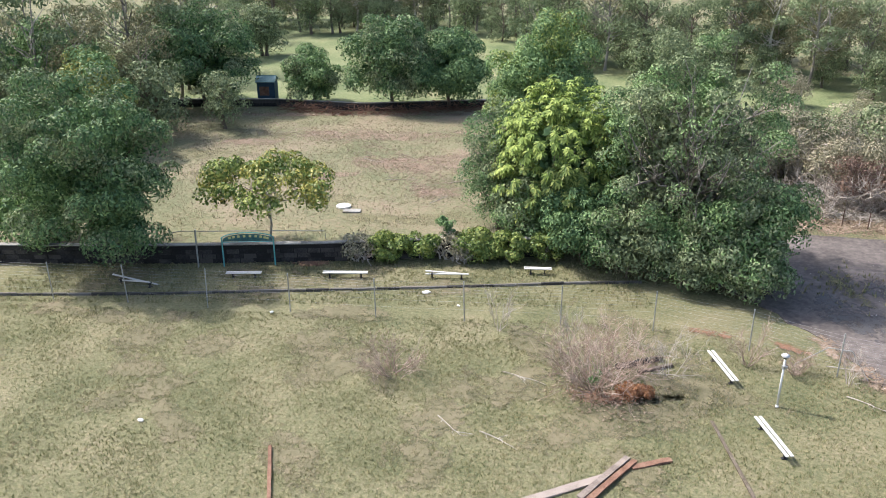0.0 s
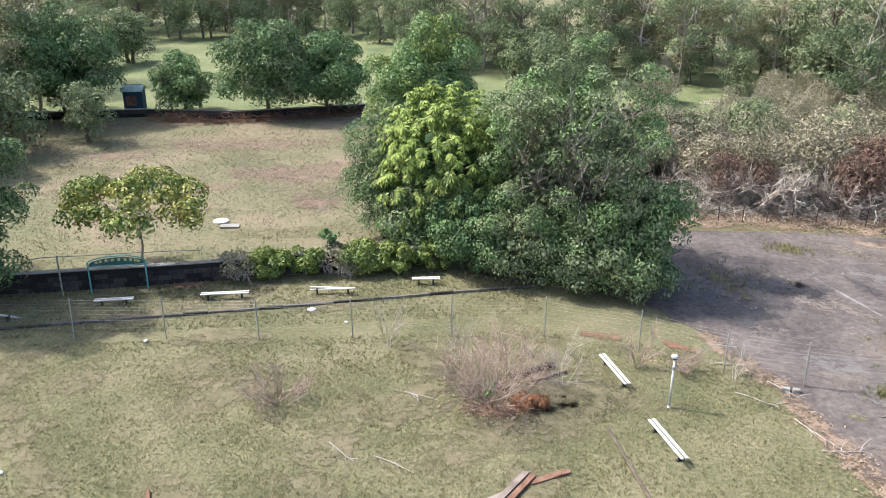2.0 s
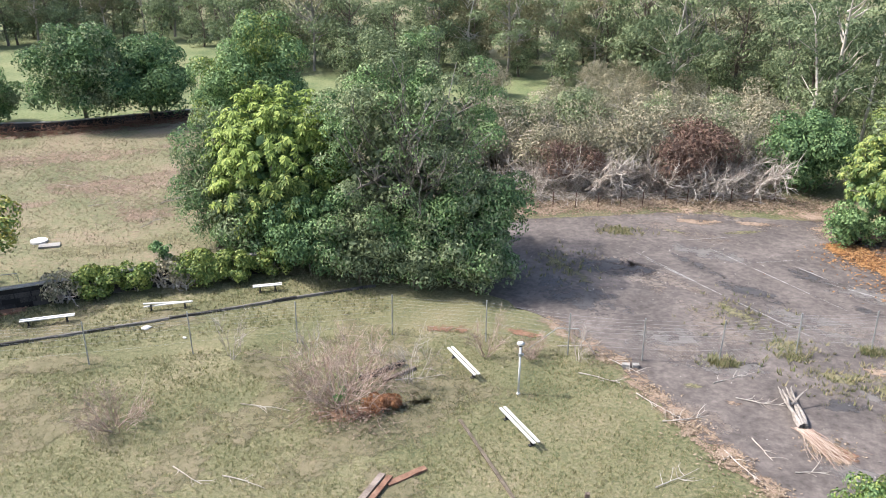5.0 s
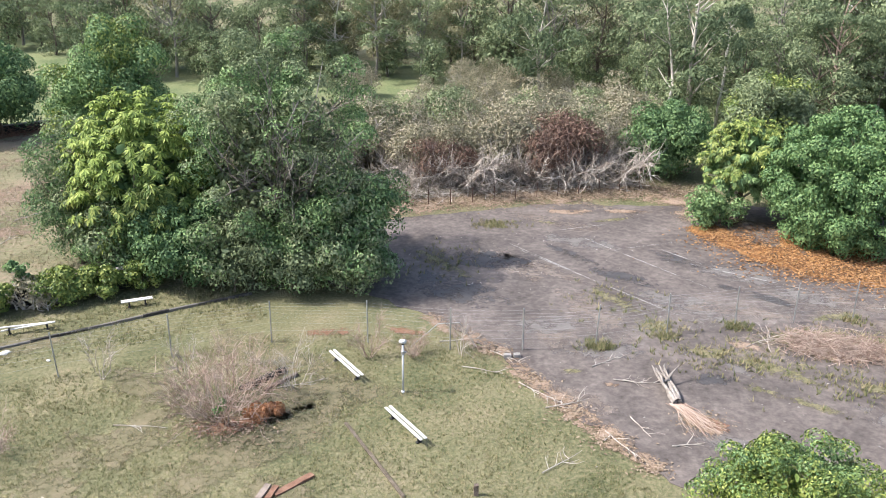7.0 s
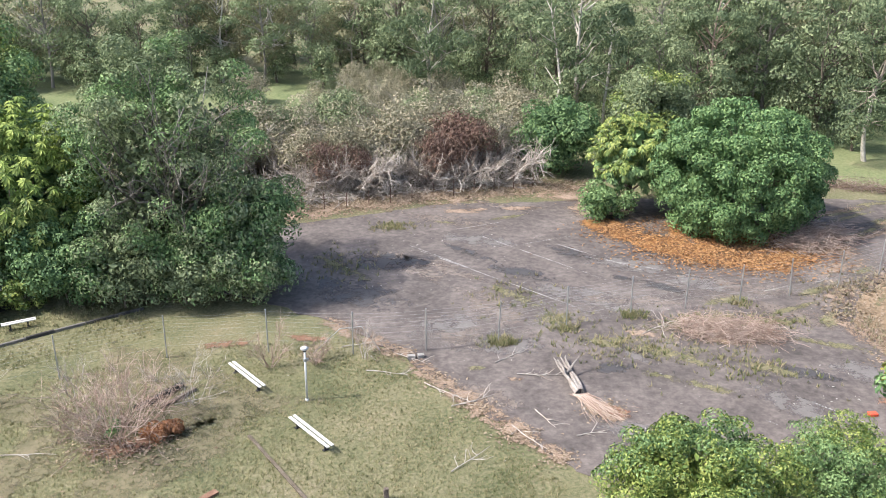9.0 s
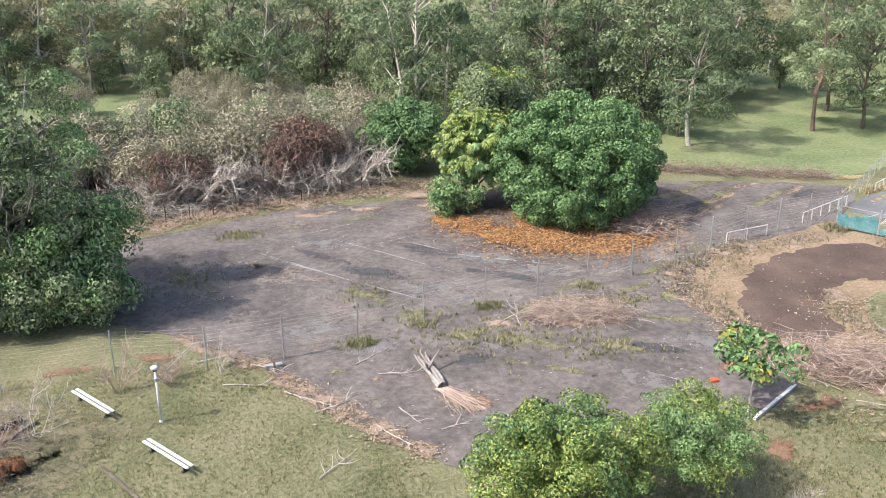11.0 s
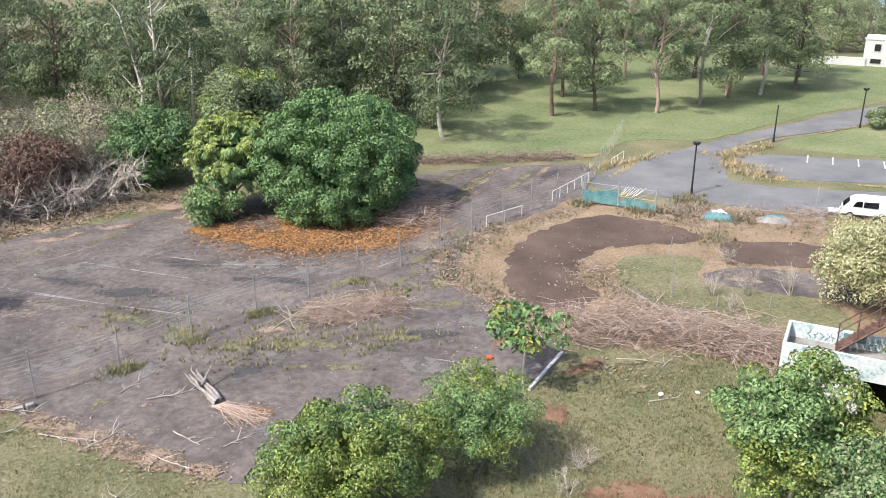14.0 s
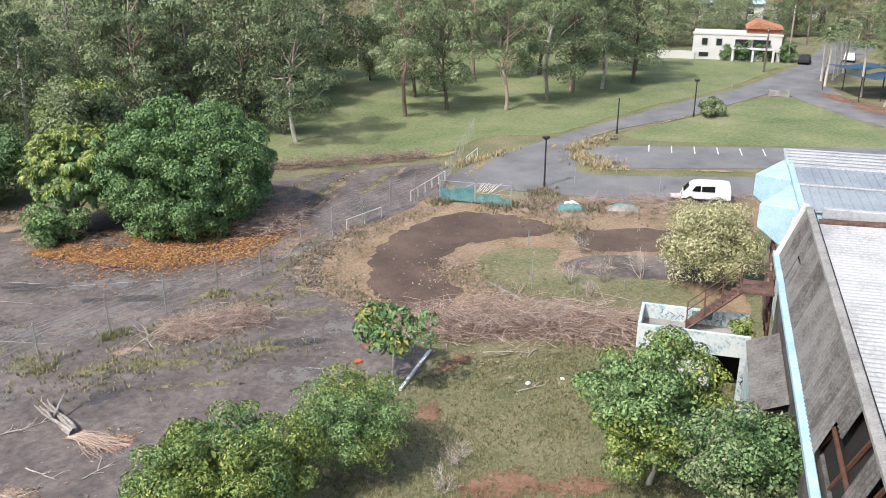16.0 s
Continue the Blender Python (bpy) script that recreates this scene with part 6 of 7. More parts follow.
# ---- van ----
def van():
    turn = math.degrees(math.atan2(36.73 - 33.18, 62.08 - 64.46))
    root = tagged(base_empty("white_van", 62.9, 34.9, .06, turn), "white high-roofed passenger van parked on the lane", "van")
    root.matrix_basis = root.matrix_basis @ Matrix.Diagonal((.86, .86, .86, 1))
    L, W = 4.5, 1.72
    prof = [(2.25, .38), (2.27, .75), (2.1, .98), (1.55, 1.62), (1.25, 1.82), (.6, 1.92), (-1.6, 1.94), (-2.1, 1.86), (-2.24, 1.2), (-2.26, .4)]
    bm = bmesh.new()
    sides = []
    for s, inset in ((-1, 0), (1, 0)):
        sides.append([bm.verts.new((x, s * (W / 2 - max(0, z - 1.0) * .13), z)) for x, z in prof])
    bm.faces.new(sides[0])
    bm.faces.new(sides[1][::-1])
    for i in range(len(prof)):
        j = (i + 1) % len(prof)
        bm.faces.new((sides[0][j], sides[0][i], sides[1][i], sides[1][j]))
    bmesh.ops.recalc_face_normals(bm, faces=bm.faces[:])
    bmesh.ops.bevel(bm, geom=bm.edges[:], offset=.05, segments=2, affect="EDGES")
    part("body", bm, M_WHITE, root)
    for s in (-1, 1):
        for x0, x1 in ((.55, 1.35), (-.75, .45),):
            bm = bmesh.new()
            q = [(x0, 1.12), (x1, 1.12), (x1 - (.32 if x1 > 1 else 0), 1.62), (x0, 1.66)]
            vs = [bm.verts.new((x, s * (W / 2 + .012 - max(0, z - 1.0) * .13), z)) for x, z in q]
            bm.faces.new(vs if s < 0 else vs[::-1])
            bmesh.ops.solidify(bm, geom=bm.faces[:], thickness=.012)
            part("side_window", bm, M_GLASS, root)
    bm = bmesh.new()
    vs = [bm.verts.new(p) for p in ((2.09, -.72, 1.06), (2.09, .72, 1.06), (1.62, .66, 1.6), (1.62, -.66, 1.6))]
    bm.faces.new(vs)
    bmesh.ops.solidify(bm, geom=bm.faces[:], thickness=.03)
    part("windscreen", bm, M_GLASS, root)
    for x in (1.45, -1.35):
        for s in (-1, 1):
            bm = bmesh.new()
            rod(bm, (x, s * (W / 2 - .16), .30), (x, s * (W / 2 + .02), .30), .32, .32, 20)
            wheel = part("wheel", bm, M_TYRE, root)
            bm = bmesh.new()
            rod(bm, (x, s * (W / 2 + .015), .30), (x, s * (W / 2 + .035), .30), .19, .17, 14)
            part("rim", bm, M_STEEL, wheel)
    bm = bmesh.new()
    box(bm, (.12, W, .2), pose(2.24, 0, .42), .03)
    part("front_bumper", bm, M_WHITE, root)
    bm = bmesh.new()
    box(bm, (.1, W, .2), pose(-2.26, 0, .42), .03)
    part("rear_bumper", bm, M_STEEL, root)
    for s in (-1, 1):
        bm = bmesh.new()
        box(bm, (.06, .3, .18), pose(2.24, s * .62, .78), .02)
        part("headlight", bm, M_GLASS, root)
        bm = bmesh.new()
        box(bm, (.04, .14, .4), pose(-2.27, s * .74, 1.0), .01)
        part("tail_light", bm, M_RED, root)


van()


# ---- hall at the lawn's edge ----
HALL = pose(37.9, 17.2, 0, 0, 0, 29.4)      # x along the long wall, y out towards the lawn


def corrugated(width, length, waves, depth=.035, thick=.008):
    """A corrugated sheet: x across the waves, y down the sheet."""
    n = waves * 8
    v, f = [], []
    for i in range(n + 1):
        z = depth * math.sin(2 * math.pi * i / 8)
        for y in (0, length):
            v.append((width * i / n, y, z))
    for i in range(n):
        f.append((2 * i, 2 * i + 2, 2 * i + 3, 2 * i + 1))
    return v, f


def hall():
    rng = np.random.default_rng(6)
    root = tagged(base_empty("derelict_hall", 37.9, 17.2), "long derelict hall with grey corrugated cladding and pale blue trim", "building")
    root.matrix_basis = HALL

    def block(name, size, m, mat, bevel=.02, parent=None, label=""):
        bm = bmesh.new()
        box(bm, size, m, bevel)
        return part(name, bm, mat, parent or root, label)

    block("wall", (33, .25, 6.9), pose(-16, -.35, 3.45), M_SHEET)
    block("end_wall", (.25, 16, 8.9), pose(.2, -8.3, 4.45), M_BLUEWALL)
    block("rear_wall", (33, .25, 8.8), pose(-16, -17, 4.4), M_SHEET)
    block("near_end_wall", (.25, 16, 8.8), pose(-32.3, -8.5, 4.4), M_SHEET)
    # steep upper cladding, sheet by sheet, some missing
    slope = math.degrees(math.atan2(2.5, -.9))
    v, f = corrugated(1.06, 2.62, 4, .028)
    me = mesh_of("cladding_sheet", v, f, M_SHEET)
    v, f = corrugated(1.06, 1.25, 4, .028)
    short = mesh_of("cladding_sheet", v, f, M_SHEET)
    for k in range(31):
        a = -1.05 - 1.05 * k
        if k in (17, 18, 20):
            continue
        if k in (3, 16):
            link_mesh("cladding_sheet", short, root, at=pose(a, .02, 7.02, slope, 0, 0) @ pose(0, 1.37, 0))
            link_mesh("cladding_sheet", short, root, at=pose(a, .02, 7.02, slope, 0, 0) @ pose(.25, .0, .03, 0, 0, rng.normal(0, 2))) if k < 10 else None
            continue
        link_mesh("cladding_sheet", me, root, at=pose(a, .02, 7.02, slope, 0, rng.normal(0, .5)))
    # black sheet in place of the shade seen through missing cladding
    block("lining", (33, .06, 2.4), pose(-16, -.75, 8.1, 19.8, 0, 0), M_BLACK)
    for k in range(9):
        bm = bmesh.new()
        rod(bm, (-14 - 2.1 * k, -.30, 6.9), (-14.9 - 2.1 * k, -1.02, 9.4), .07, .07, 4)
        part("red_strut", bm, M_RED, root)
    block("red_rail", (19, .12, .14), pose(-22.5, -.42, 8.0), M_RED)
    block("gutter", (33.2, .28, .26), pose(-16, .12, 6.95), M_PALEBLUE, .03)
    block("verge", (.22, .30, 2.9), pose(.05, -.36, 8.3, 19.8, 0, 0), M_RENDER, .03)
    block("coping", (33, .32, .22), pose(-16.6, -.95, 9.48), M_CONCRETE, .04)
    # black strip for the shaded gap between coping and roof
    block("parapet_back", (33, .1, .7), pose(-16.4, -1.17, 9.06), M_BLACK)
    # white main roof
    v, f = corrugated(32.6, 15.4, 104, .026)
    roof = link_mesh("main_roof", mesh_of("main_roof", v, f, M_ROOFWHITE), root)
    roof.matrix_basis = pose(0, -1.24, 8.82, 0, 0, 180) @ pose(0, 0, 0, .8, 0, 0)
    block("ridge_flashing", (.5, 15.5, .12), pose(.1, -9.2, 9.15, -2.2, 0, 0), M_RUST, .02)
    # far block with its ribbed blue roof and two folded bays
    block("far_block", (11.2, 14.6, 3.4), pose(6.9, -8.15, 7.2), M_PALEBLUE, .05)
    block("far_block_base", (10.8, 14.2, 5.4), pose(7.0, -8.15, 2.7), M_BLUEWALL, .03)
    for a, tip, b in ((1.5, 3.3, 6.2), (6.6, 8.9, 11.4)):
        bm = bmesh.new()
        low = [bm.verts.new(p) for p in ((a, -.84, 6.4), (tip, .95, 7.28), (b, -.84, 6.4))]
        high = [bm.verts.new(p) for p in ((a, -.84, 8.92), (tip, .95, 8.5), (b, -.84, 8.92))]
        bm.faces.new(low), bm.faces.new(high[::-1])
        for i in range(3):
            j = (i + 1) % 3
            bm.faces.new((low[j], low[i], high[i], high[j]))
        bmesh.ops.recalc_face_normals(bm, faces=bm.faces)
        bmesh.ops.bevel(bm, geom=list(bm.edges), offset=.04, segments=1, affect="EDGES")
        part("folded_bay", bm, M_PALEBLUE, root)
    block("blue_roof", (8.0, 14.9, .1), pose(5.2, -8.15, 8.96), M_ROOFBLUE, .02)
    for k in range(34):
        block("roof_rib", (7.9, .05, .07), pose(5.2, -1.0 - .44 * k, 9.03), M_ROOFBLUE, .012)
    block("roof_flashing", (.16, 14.9, .1), pose(5.4, -8.15, 9.07), M_ROOFWHITE, .02)
    block("white_roof_edge", (3.5, 15.0, .1), pose(10.95, -8.15, 9.06, 0, -2, 0), M_ROOFWHITE, .02)
    for k in range(5):
        block("roof_rib", (.06, 14.8, .06), pose(9.6 + .65 * k, -8.15, 9.14 + .022 * k), M_ROOFWHITE, .012)
    block("eave_trim", (11.4, .3, .34), pose(6.9, -.86, 8.93), M_PALEBLUE, .03)
    block("parapet_wall", (.3, 14.8, .5), pose(1.05, -9.1, 9.0), M_ROOFWHITE, .03)
    # rusted fire stair and broken wall frame
    for k in range(7):
        bm = bmesh.new()
        rod(bm, (.6 + .62 * k, -.05, 2.0), (.6 + .62 * k, .02, 6.7), .05, .05, 4)
        part("wall_stud", bm, M_RUST, root)
    for z in (3.0, 3.9, 4.8, 5.7, 6.5):
        block("wall_girt", (4.6, .08, .1), pose(2.5, .05, z), M_RUST, .005)
    for k in range(8):
        block("broken_board", (.5, .05, .32), pose(.7 + .55 * k, .12, 3.2 + 2.9 * rng.random(), 0, rng.normal(0, 14), 0), M_WOOD, .005)
    landing = block("stair_landing", (1.6, 1.5, .12), pose(.3, .75, 5.2), M_RUST, .01)
    for k in range(11):
        block("tread", (.95, .26, .05), pose(.3, 1.55 + .22 * k, 5.05 - .22 * k), M_RUST, .005)
    for s in (-.5, .5):
        bm = bmesh.new()
        rod(bm, (.3 + s, 1.4, 5.1), (.3 + s, 3.9, 2.68), .06, .06, 4)
        part("stringer", bm, M_RUST, root)
        bm = bmesh.new()
        rod(bm, (.3 + s, .1, 6.2), (.3 + s, 1.4, 6.2), .03, .03, 6)
        rod(bm, (.3 + s, 1.4, 6.2), (.3 + s, 3.9, 3.75), .03, .03, 6)
        part("handrail", bm, M_RUST, root)
        for k in range(4):
            bm = bmesh.new()
            rod(bm, (.3 + s, 1.5 + .78 * k, 5.0 - .78 * k), (.3 + s, 1.5 + .78 * k, 6.1 - .77 * k), .025, .025, 6)
            part("baluster", bm, M_RUST, root)
    # low lean-to roof against the wall
    v, f = corrugated(6.4, 1.5, 26, .026)
    lean = link_mesh("lean_to_roof", mesh_of("lean_to_roof", v, f, M_SHEET), root)
    lean.matrix_basis = pose(-9.2, -.2, 4.4, -24, 0, 0)
    block("lean_to_wall", (6.2, .15, 3.6), pose(-6.0, 1.0, 1.8), M_BLUEWALL)
    return root


hall()


def porch():
    root = tagged(base_empty("porch", 0, 0), "flat-roofed concrete porch in peeling blue-white render with graffiti", "porch")
    root.matrix_basis = HALL

    def block(name, size, m, mat, bevel=.02, label="", parent=None):
        bm = bmesh.new()
        box(bm, size, m, bevel)
        return part(name, bm, mat, parent or root, label)

    a0, a1, b0, b1, top = -1.7, 1.0, .85, 6.1, 3.45
    block("roof_slab", (a1 - a0 - .3, b1 - b0 - .3, .16), pose((a0 + a1) / 2, (b0 + b1) / 2, 2.58), M_CONCRETE)
    front = block("parapet", (.16, b1 - b0, 1.15), pose(a0 + .08, (b0 + b1) / 2, top - .575), M_BLUEWALL)
    rear = block("parapet", (.16, b1 - b0, 1.15), pose(a1 - .08, (b0 + b1) / 2, top - .575), M_BLUEWALL)
    block("parapet", (a1 - a0 - .32, .16, 1.15), pose((a0 + a1) / 2, b1 - .08, top - .575), M_BLUEWALL)
    block("side_wall", (a1 - a0 - .32, .2, 2.3), pose((a0 + a1) / 2, b1 - .1, 1.15), M_BLUEWALL)
    block("rear_wall", (.2, b1 - b0 - .4, 2.3), pose(a1 - .1, (b0 + b1) / 2, 1.15), M_BLUEWALL)
    wall = block("front_wall", (.2, 3.6, 2.3), pose(a0 + .12, 4.3, 1.15), M_RENDER)
    block("pier", (.24, .36, 2.3), pose(a0 + .12, b0 + .2, 1.15), M_BLUEWALL)
    # black panel painted as the shade inside the doorway
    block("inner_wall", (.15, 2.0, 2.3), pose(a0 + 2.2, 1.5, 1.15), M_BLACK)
    # loops of a spray-painted figure and unreadable tags
    for r, z, k in ((.42, 1.72, 0), (.50, .95, 1)):
        t = Tubes().add([(a0 - .005, 2.95 + r * .8 * math.cos(g), z + r * math.sin(g)) for g in np.linspace(0, 2 * math.pi, 18)], [.035] * 18, 4)
        link_mesh("painted_loop", mesh_of("painted_loop", t.v, t.f, M_GRAFFITI), wall)
    rng = np.random.default_rng(8)
    for k in range(12):
        y = 5.1 - .27 * k
        pts = [(a1 - .175, y + rng.uniform(-.12, .12), top - .30 - .09 * j + rng.uniform(-.05, .05)) for j in range(5)]
        t = Tubes().add(pts, [.018] * 5, 4)
        link_mesh("graffiti_stroke", mesh_of("graffiti_stroke", t.v, t.f, M_GRAFFITI), rear)
    bm = bmesh.new()
    box(bm, (.01, 1.0, .4), pose(a1 - .168, 3.1, top - .3))
    part("graffiti_patch", bm, M_TEALNET, rear)
    for k in range(3):
        y = .95 - .12 * k
        t = Tubes().add([(a0 - .008, b0 + .16 + .1 * math.sin(j * 2 + k), 1.5 - .12 * j - .1 * k) for j in range(5)], [.014] * 5, 4)
        link_mesh("graffiti_stroke", mesh_of("graffiti_stroke", t.v, t.f, M_DARK), front)
    return root


porch()
p_roof = HALL @ Vector((-.6, 1.3, 2.66))
tree("roof_weed", "green weed growing on the porch roof", p_roof.x, p_roof.y, 1.2, .6, (.8, .7, .5), M_LEAF_FRESH, leaves=700, leaf=(.16, .08), lobes=10, lobe=.3, seed=601, category="shrub", trunk_r=.02, limbs=3, core=False).location.z = 2.66


# ---- houses, palms and poles in the distance ----
def house():
    root = tagged(base_empty("white_house", 133.3, 70.7, 0, -61), "white rendered two-storey house with dark windows", "house")

    def block(name, size, m, mat, bevel=.03, parent=None):
        bm = bmesh.new()
        box(bm, size, m, bevel)
        return part(name, bm, mat, parent or root)

    root.matrix_basis = root.matrix_basis @ Matrix.Diagonal((1.19, 1, .93, 1))
    wall = block("wall", (11.5, 7, 4.4), pose(0, 3.5, 2.2), M_RENDER)
    block("upper_wall", (4.4, 6, 1.2), pose(3.4, 4, 4.9), M_BRICK)
    bm = bmesh.new()
    vs = [bm.verts.new(p) for p in ((1.0, .6, 5.4), (5.9, .6, 5.4), (5.9, 7.4, 5.4), (1.0, 7.4, 5.4), (2.4, .5, 6.6), (2.4, 7.5, 6.6))]
    for q in ((0, 1, 4), (2, 3, 5), (1, 2, 5, 4), (3, 0, 4, 5), (0, 3, 2, 1)):
        bm.faces.new([vs[i] for i in q])
    part("roof", bm, M_TILE, root)
    block("parapet", (11.7, .2, .4), pose(0, .0, 4.5), M_RENDER)
    for x, z, w, h in ((-4.2, 3.1, .7, 1.1), (-2.3, 3.1, .7, 1.1), (-4.2, .9, 1.2, .7), (.6, 3.0, 1.6, 1.3), (3.2, 3.0, 2.2, 1.3), (.9, .9, 2.0, 1.5), (4.4, .9, 1.6, 1.5)):
        win = block("window", (w + .16, .1, h + .16), pose(x, -.02, z), M_STEEL, .01)
        block("pane", (w, .06, h), pose(x, -.06, z), M_GLASS, .005, win)
    block("balcony", (5.5, 1.2, .25), pose(2.2, -.6, 2.2), M_RENDER)
    for x in (-.4, 2.2, 4.8):
        block("balcony_pier", (.3, .3, 2.1), pose(x, -1.0, 1.05), M_RENDER)


house()
bm = bmesh.new()
box(bm, (7.6, .25, 1.3), pose(0, 0, .65), .02)
ob = part("garden_wall", bm, M_RENDER)
ob.matrix_basis = pose(128.0, 79.4, 0, 0, 0, -58)
tagged(ob, "white rendered garden wall beside the house", "wall")


def far_house(x, y, turn, w, mat, label, z=0):
    root = tagged(base_empty("far_house", x, y, 0, turn), label, "house", "houses up the street")
    bm = bmesh.new()
    box(bm, (w, 8, 3.6), pose(0, 0, 1.8), .02)
    part("wall", bm, M_RENDER, root)
    bm = bmesh.new()
    vs = [bm.verts.new(p) for p in ((-w / 2 - .5, -4.6, 3.5), (w / 2 + .5, -4.6, 3.5), (w / 2 + .5, 4.6, 3.5), (-w / 2 - .5, 4.6, 3.5), (-w / 2 + 3, 0, 6.2), (w / 2 - 3, 0, 6.2))]
    for q in ((0, 1, 5, 4), (2, 3, 4, 5), (1, 2, 5), (3, 0, 4), (0, 3, 2, 1)):
        bm.faces.new([vs[i] for i in q])
    part("roof", bm, mat, root)
    for k in (-1, 0, 1):
        bm = bmesh.new()
        box(bm, (1.6, .08, 1.2), pose(k * w / 3.4, -4.02, 1.9), .01)
        part("window", bm, M_GLASS, root)


far_house(192, 104, -60, 14, M_PALEBLUE, "far house with a pale blue roof among trees")
far_house(202, 93, -60, 10, M_TILE, "far house with an orange tiled roof")
far_house(96, 196, -30, 12, M_ROOFBLUE, "far grey-roofed house behind gum trees")


def palm(x, y, h, seed):
    rng = np.random.default_rng(seed)
    root = tagged(base_empty("palm_tree", x, y), "palm with slender pale trunk and drooping fronds", "tree", "street palms")
    t = Tubes().add(bend((0, 0, -.1), (rng.normal(0, .3), rng.normal(0, .3), h), rng, .03, 5), [.2, .16, .15, .14, .13, .12], 8)
    link_mesh("trunk", mesh_of("trunk", t.v, t.f, M_BARK_PALE, True), root)
    cs, ns = [], []
    for k in range(16):
        g = 2 * math.pi * k / 16 + rng.normal(0, .15)
        lift = rng.uniform(.1, 1.0)
        for j in range(14):
            s = (j + 1) / 14 * 2.3
            z = h + s * lift - s * s * .42
            for side in (-1, 1):
                cs.append((math.cos(g) * s - side * .16 * math.sin(g), math.sin(g) * s + side * .16 * math.cos(g), z - .08))
                ns.append((math.cos(g) * .3, math.sin(g) * .3, 1))
    link_mesh("crown", leaf_mesh("crown", np.array(cs), np.array(ns), .55, .09, M_LEAF_OLIVE, rng, .5, .2), root)


for n, (x, y, h) in enumerate([(121, 50.5, 6.5), (123, 51.5, 7), (125, 52.8, 7.5), (126.5, 51.8, 7), (129, 52.6, 7.5), (131, 53, 7), (134, 53.4, 7.5), (113, 39.5, 6.5), (117, 44, 6.8)]):
    palm(x, y, h, 700 + n)


def power_pole(x, y, h):
    root = tagged(base_empty("power_pole", x, y, 0, 20), "timber power pole with two cross-arms", "power pole", "power poles")
    bm = bmesh.new()
    rod(bm, (0, 0, -.1), (0, 0, h), .16, .12, 8)
    part("pole", bm, M_WOOD, root)
    for z in (h - .4, h - 1.2):
        bm = bmesh.new()
        box(bm, (2.2, .12, .14), pose(0, 0, z), .01)
        arm = part("cross_arm", bm, M_WOOD, root)
        for k in range(4):
            bm = bmesh.new()
            rod(bm, (-.9 + .6 * k, 0, z + .07), (-.9 + .6 * k, 0, z + .25), .04, .03, 6)
            part("insulator", bm, M_BENCH, arm)


power_pole(137, 63.5, 9)
power_pole(126, 62, 6.5)
power_pole(160, 71, 11)


def shade_sail():
    root = tagged(base_empty("shade_sail", 117.5, 40.0, 0, -35), "long blue shade cloth roof on steel posts", "shade structure")
    for j in range(2):
        bm = bmesh.new()
        n = 10
        g = [[bm.verts.new((-5 + 12 * a / n, j * 4.2 + 4 * b / 4, 2.9 + .5 * j - .35 * math.sin(math.pi * a / n) * math.sin(math.pi * b / 4) + .15 * math.cos(a * 1.3))) for b in range(5)] for a in range(n + 1)]
        for a in range(n):
            for b in range(4):
                bm.faces.new((g[a][b], g[a + 1][b], g[a + 1][b + 1], g[a][b + 1]))
        part("cloth", bm, M_BLUESHADE, root)
    for k in range(5):
        for y in (0, 8.2):
            bm = bmesh.new()
            rod(bm, (-5 + 3 * k, y, -.05), (-5 + 3 * k, y, 3.1), .06, .06, 8)
            part("post", bm, M_DARK, root)


shade_sail()
layer("earth_bank", "bare brown earth bank beside the side road", [(110.5, 40, 14, 6, 55), (114, 46, 9, 5, 55)], .09, M_SOIL, seed=20)


def parked_car(x, y, turn, mat, label):
    root = tagged(base_empty("parked_car", x, y, .07, turn), label, "car", "cars up the street")
    prof = [(2.1, .35), (2.1, .7), (1.2, .85), (.6, 1.35), (-1.0, 1.38), (-1.7, .95), (-2.1, .9), (-2.1, .35)]
    bm = bmesh.new()
    s0, s1 = ([bm.verts.new((px, s * (.85 - max(0, z - .8) * .3), z)) for px, z in prof] for s in (-1, 1))
    bm.faces.new(s0), bm.faces.new(s1[::-1])
    for i in range(len(prof)):
        j = (i + 1) % len(prof)
        bm.faces.new((s0[j], s0[i], s1[i], s1[j]))
    bmesh.ops.bevel(bm, geom=bm.edges[:], offset=.04, segments=1, affect="EDGES")
    part("body", bm, mat, root)
    for s in (-1, 1):
        bm = bmesh.new()
        q = [bm.verts.new((px, s * (.86 - max(0, z - .8) * .3), z)) for px, z in ((.95, .92), (.52, 1.28), (-.95, 1.3), (-1.4, .95))]
        bm.faces.new(q)
        bmesh.ops.solidify(bm, geom=bm.faces[:], thickness=.01)
        part("side_window", bm, M_GLASS, root)
        for px in (1.3, -1.3):
            bm = bmesh.new()
            rod(bm, (px, s * .7, .3), (px, s * .87, .3), .31, .31, 16)
            part("wheel", bm, M_TYRE, root)


parked_car(138.5, 61.5, 20, M_DARK, "dark car parked at the street corner")
parked_car(146, 57.5, 20, M_WHITE, "white car parked up the street")


tree("verge_shrub", "rounded olive shrub beside the lamp post", 92.5, 51.6, 2.2, 1.0, (2.2, 1.6, 1.1), M_LEAF_OLIVE, leaves=2200, leaf=(.3, .14), lobes=18, lobe=.6, seed=610, low=-.9, category="shrub", trunk_r=.06, limbs=3)
for n, (x, y, s) in enumerate(((137.5, 70, 1.0), (139, 66.5, .9), (135.5, 71.5, .8))):
    tree("garden_shrub", "dark green garden shrub in front of the house", x, y, 4 * s, 2 * s, (2.2 * s, 2 * s, 2 * s), M_LEAF, leaves=1600, leaf=(.4, .2), lobes=16, lobe=.8, seed=620 + n, low=-.9, category="shrub", group="garden shrubs", trunk_r=.06, limbs=3)


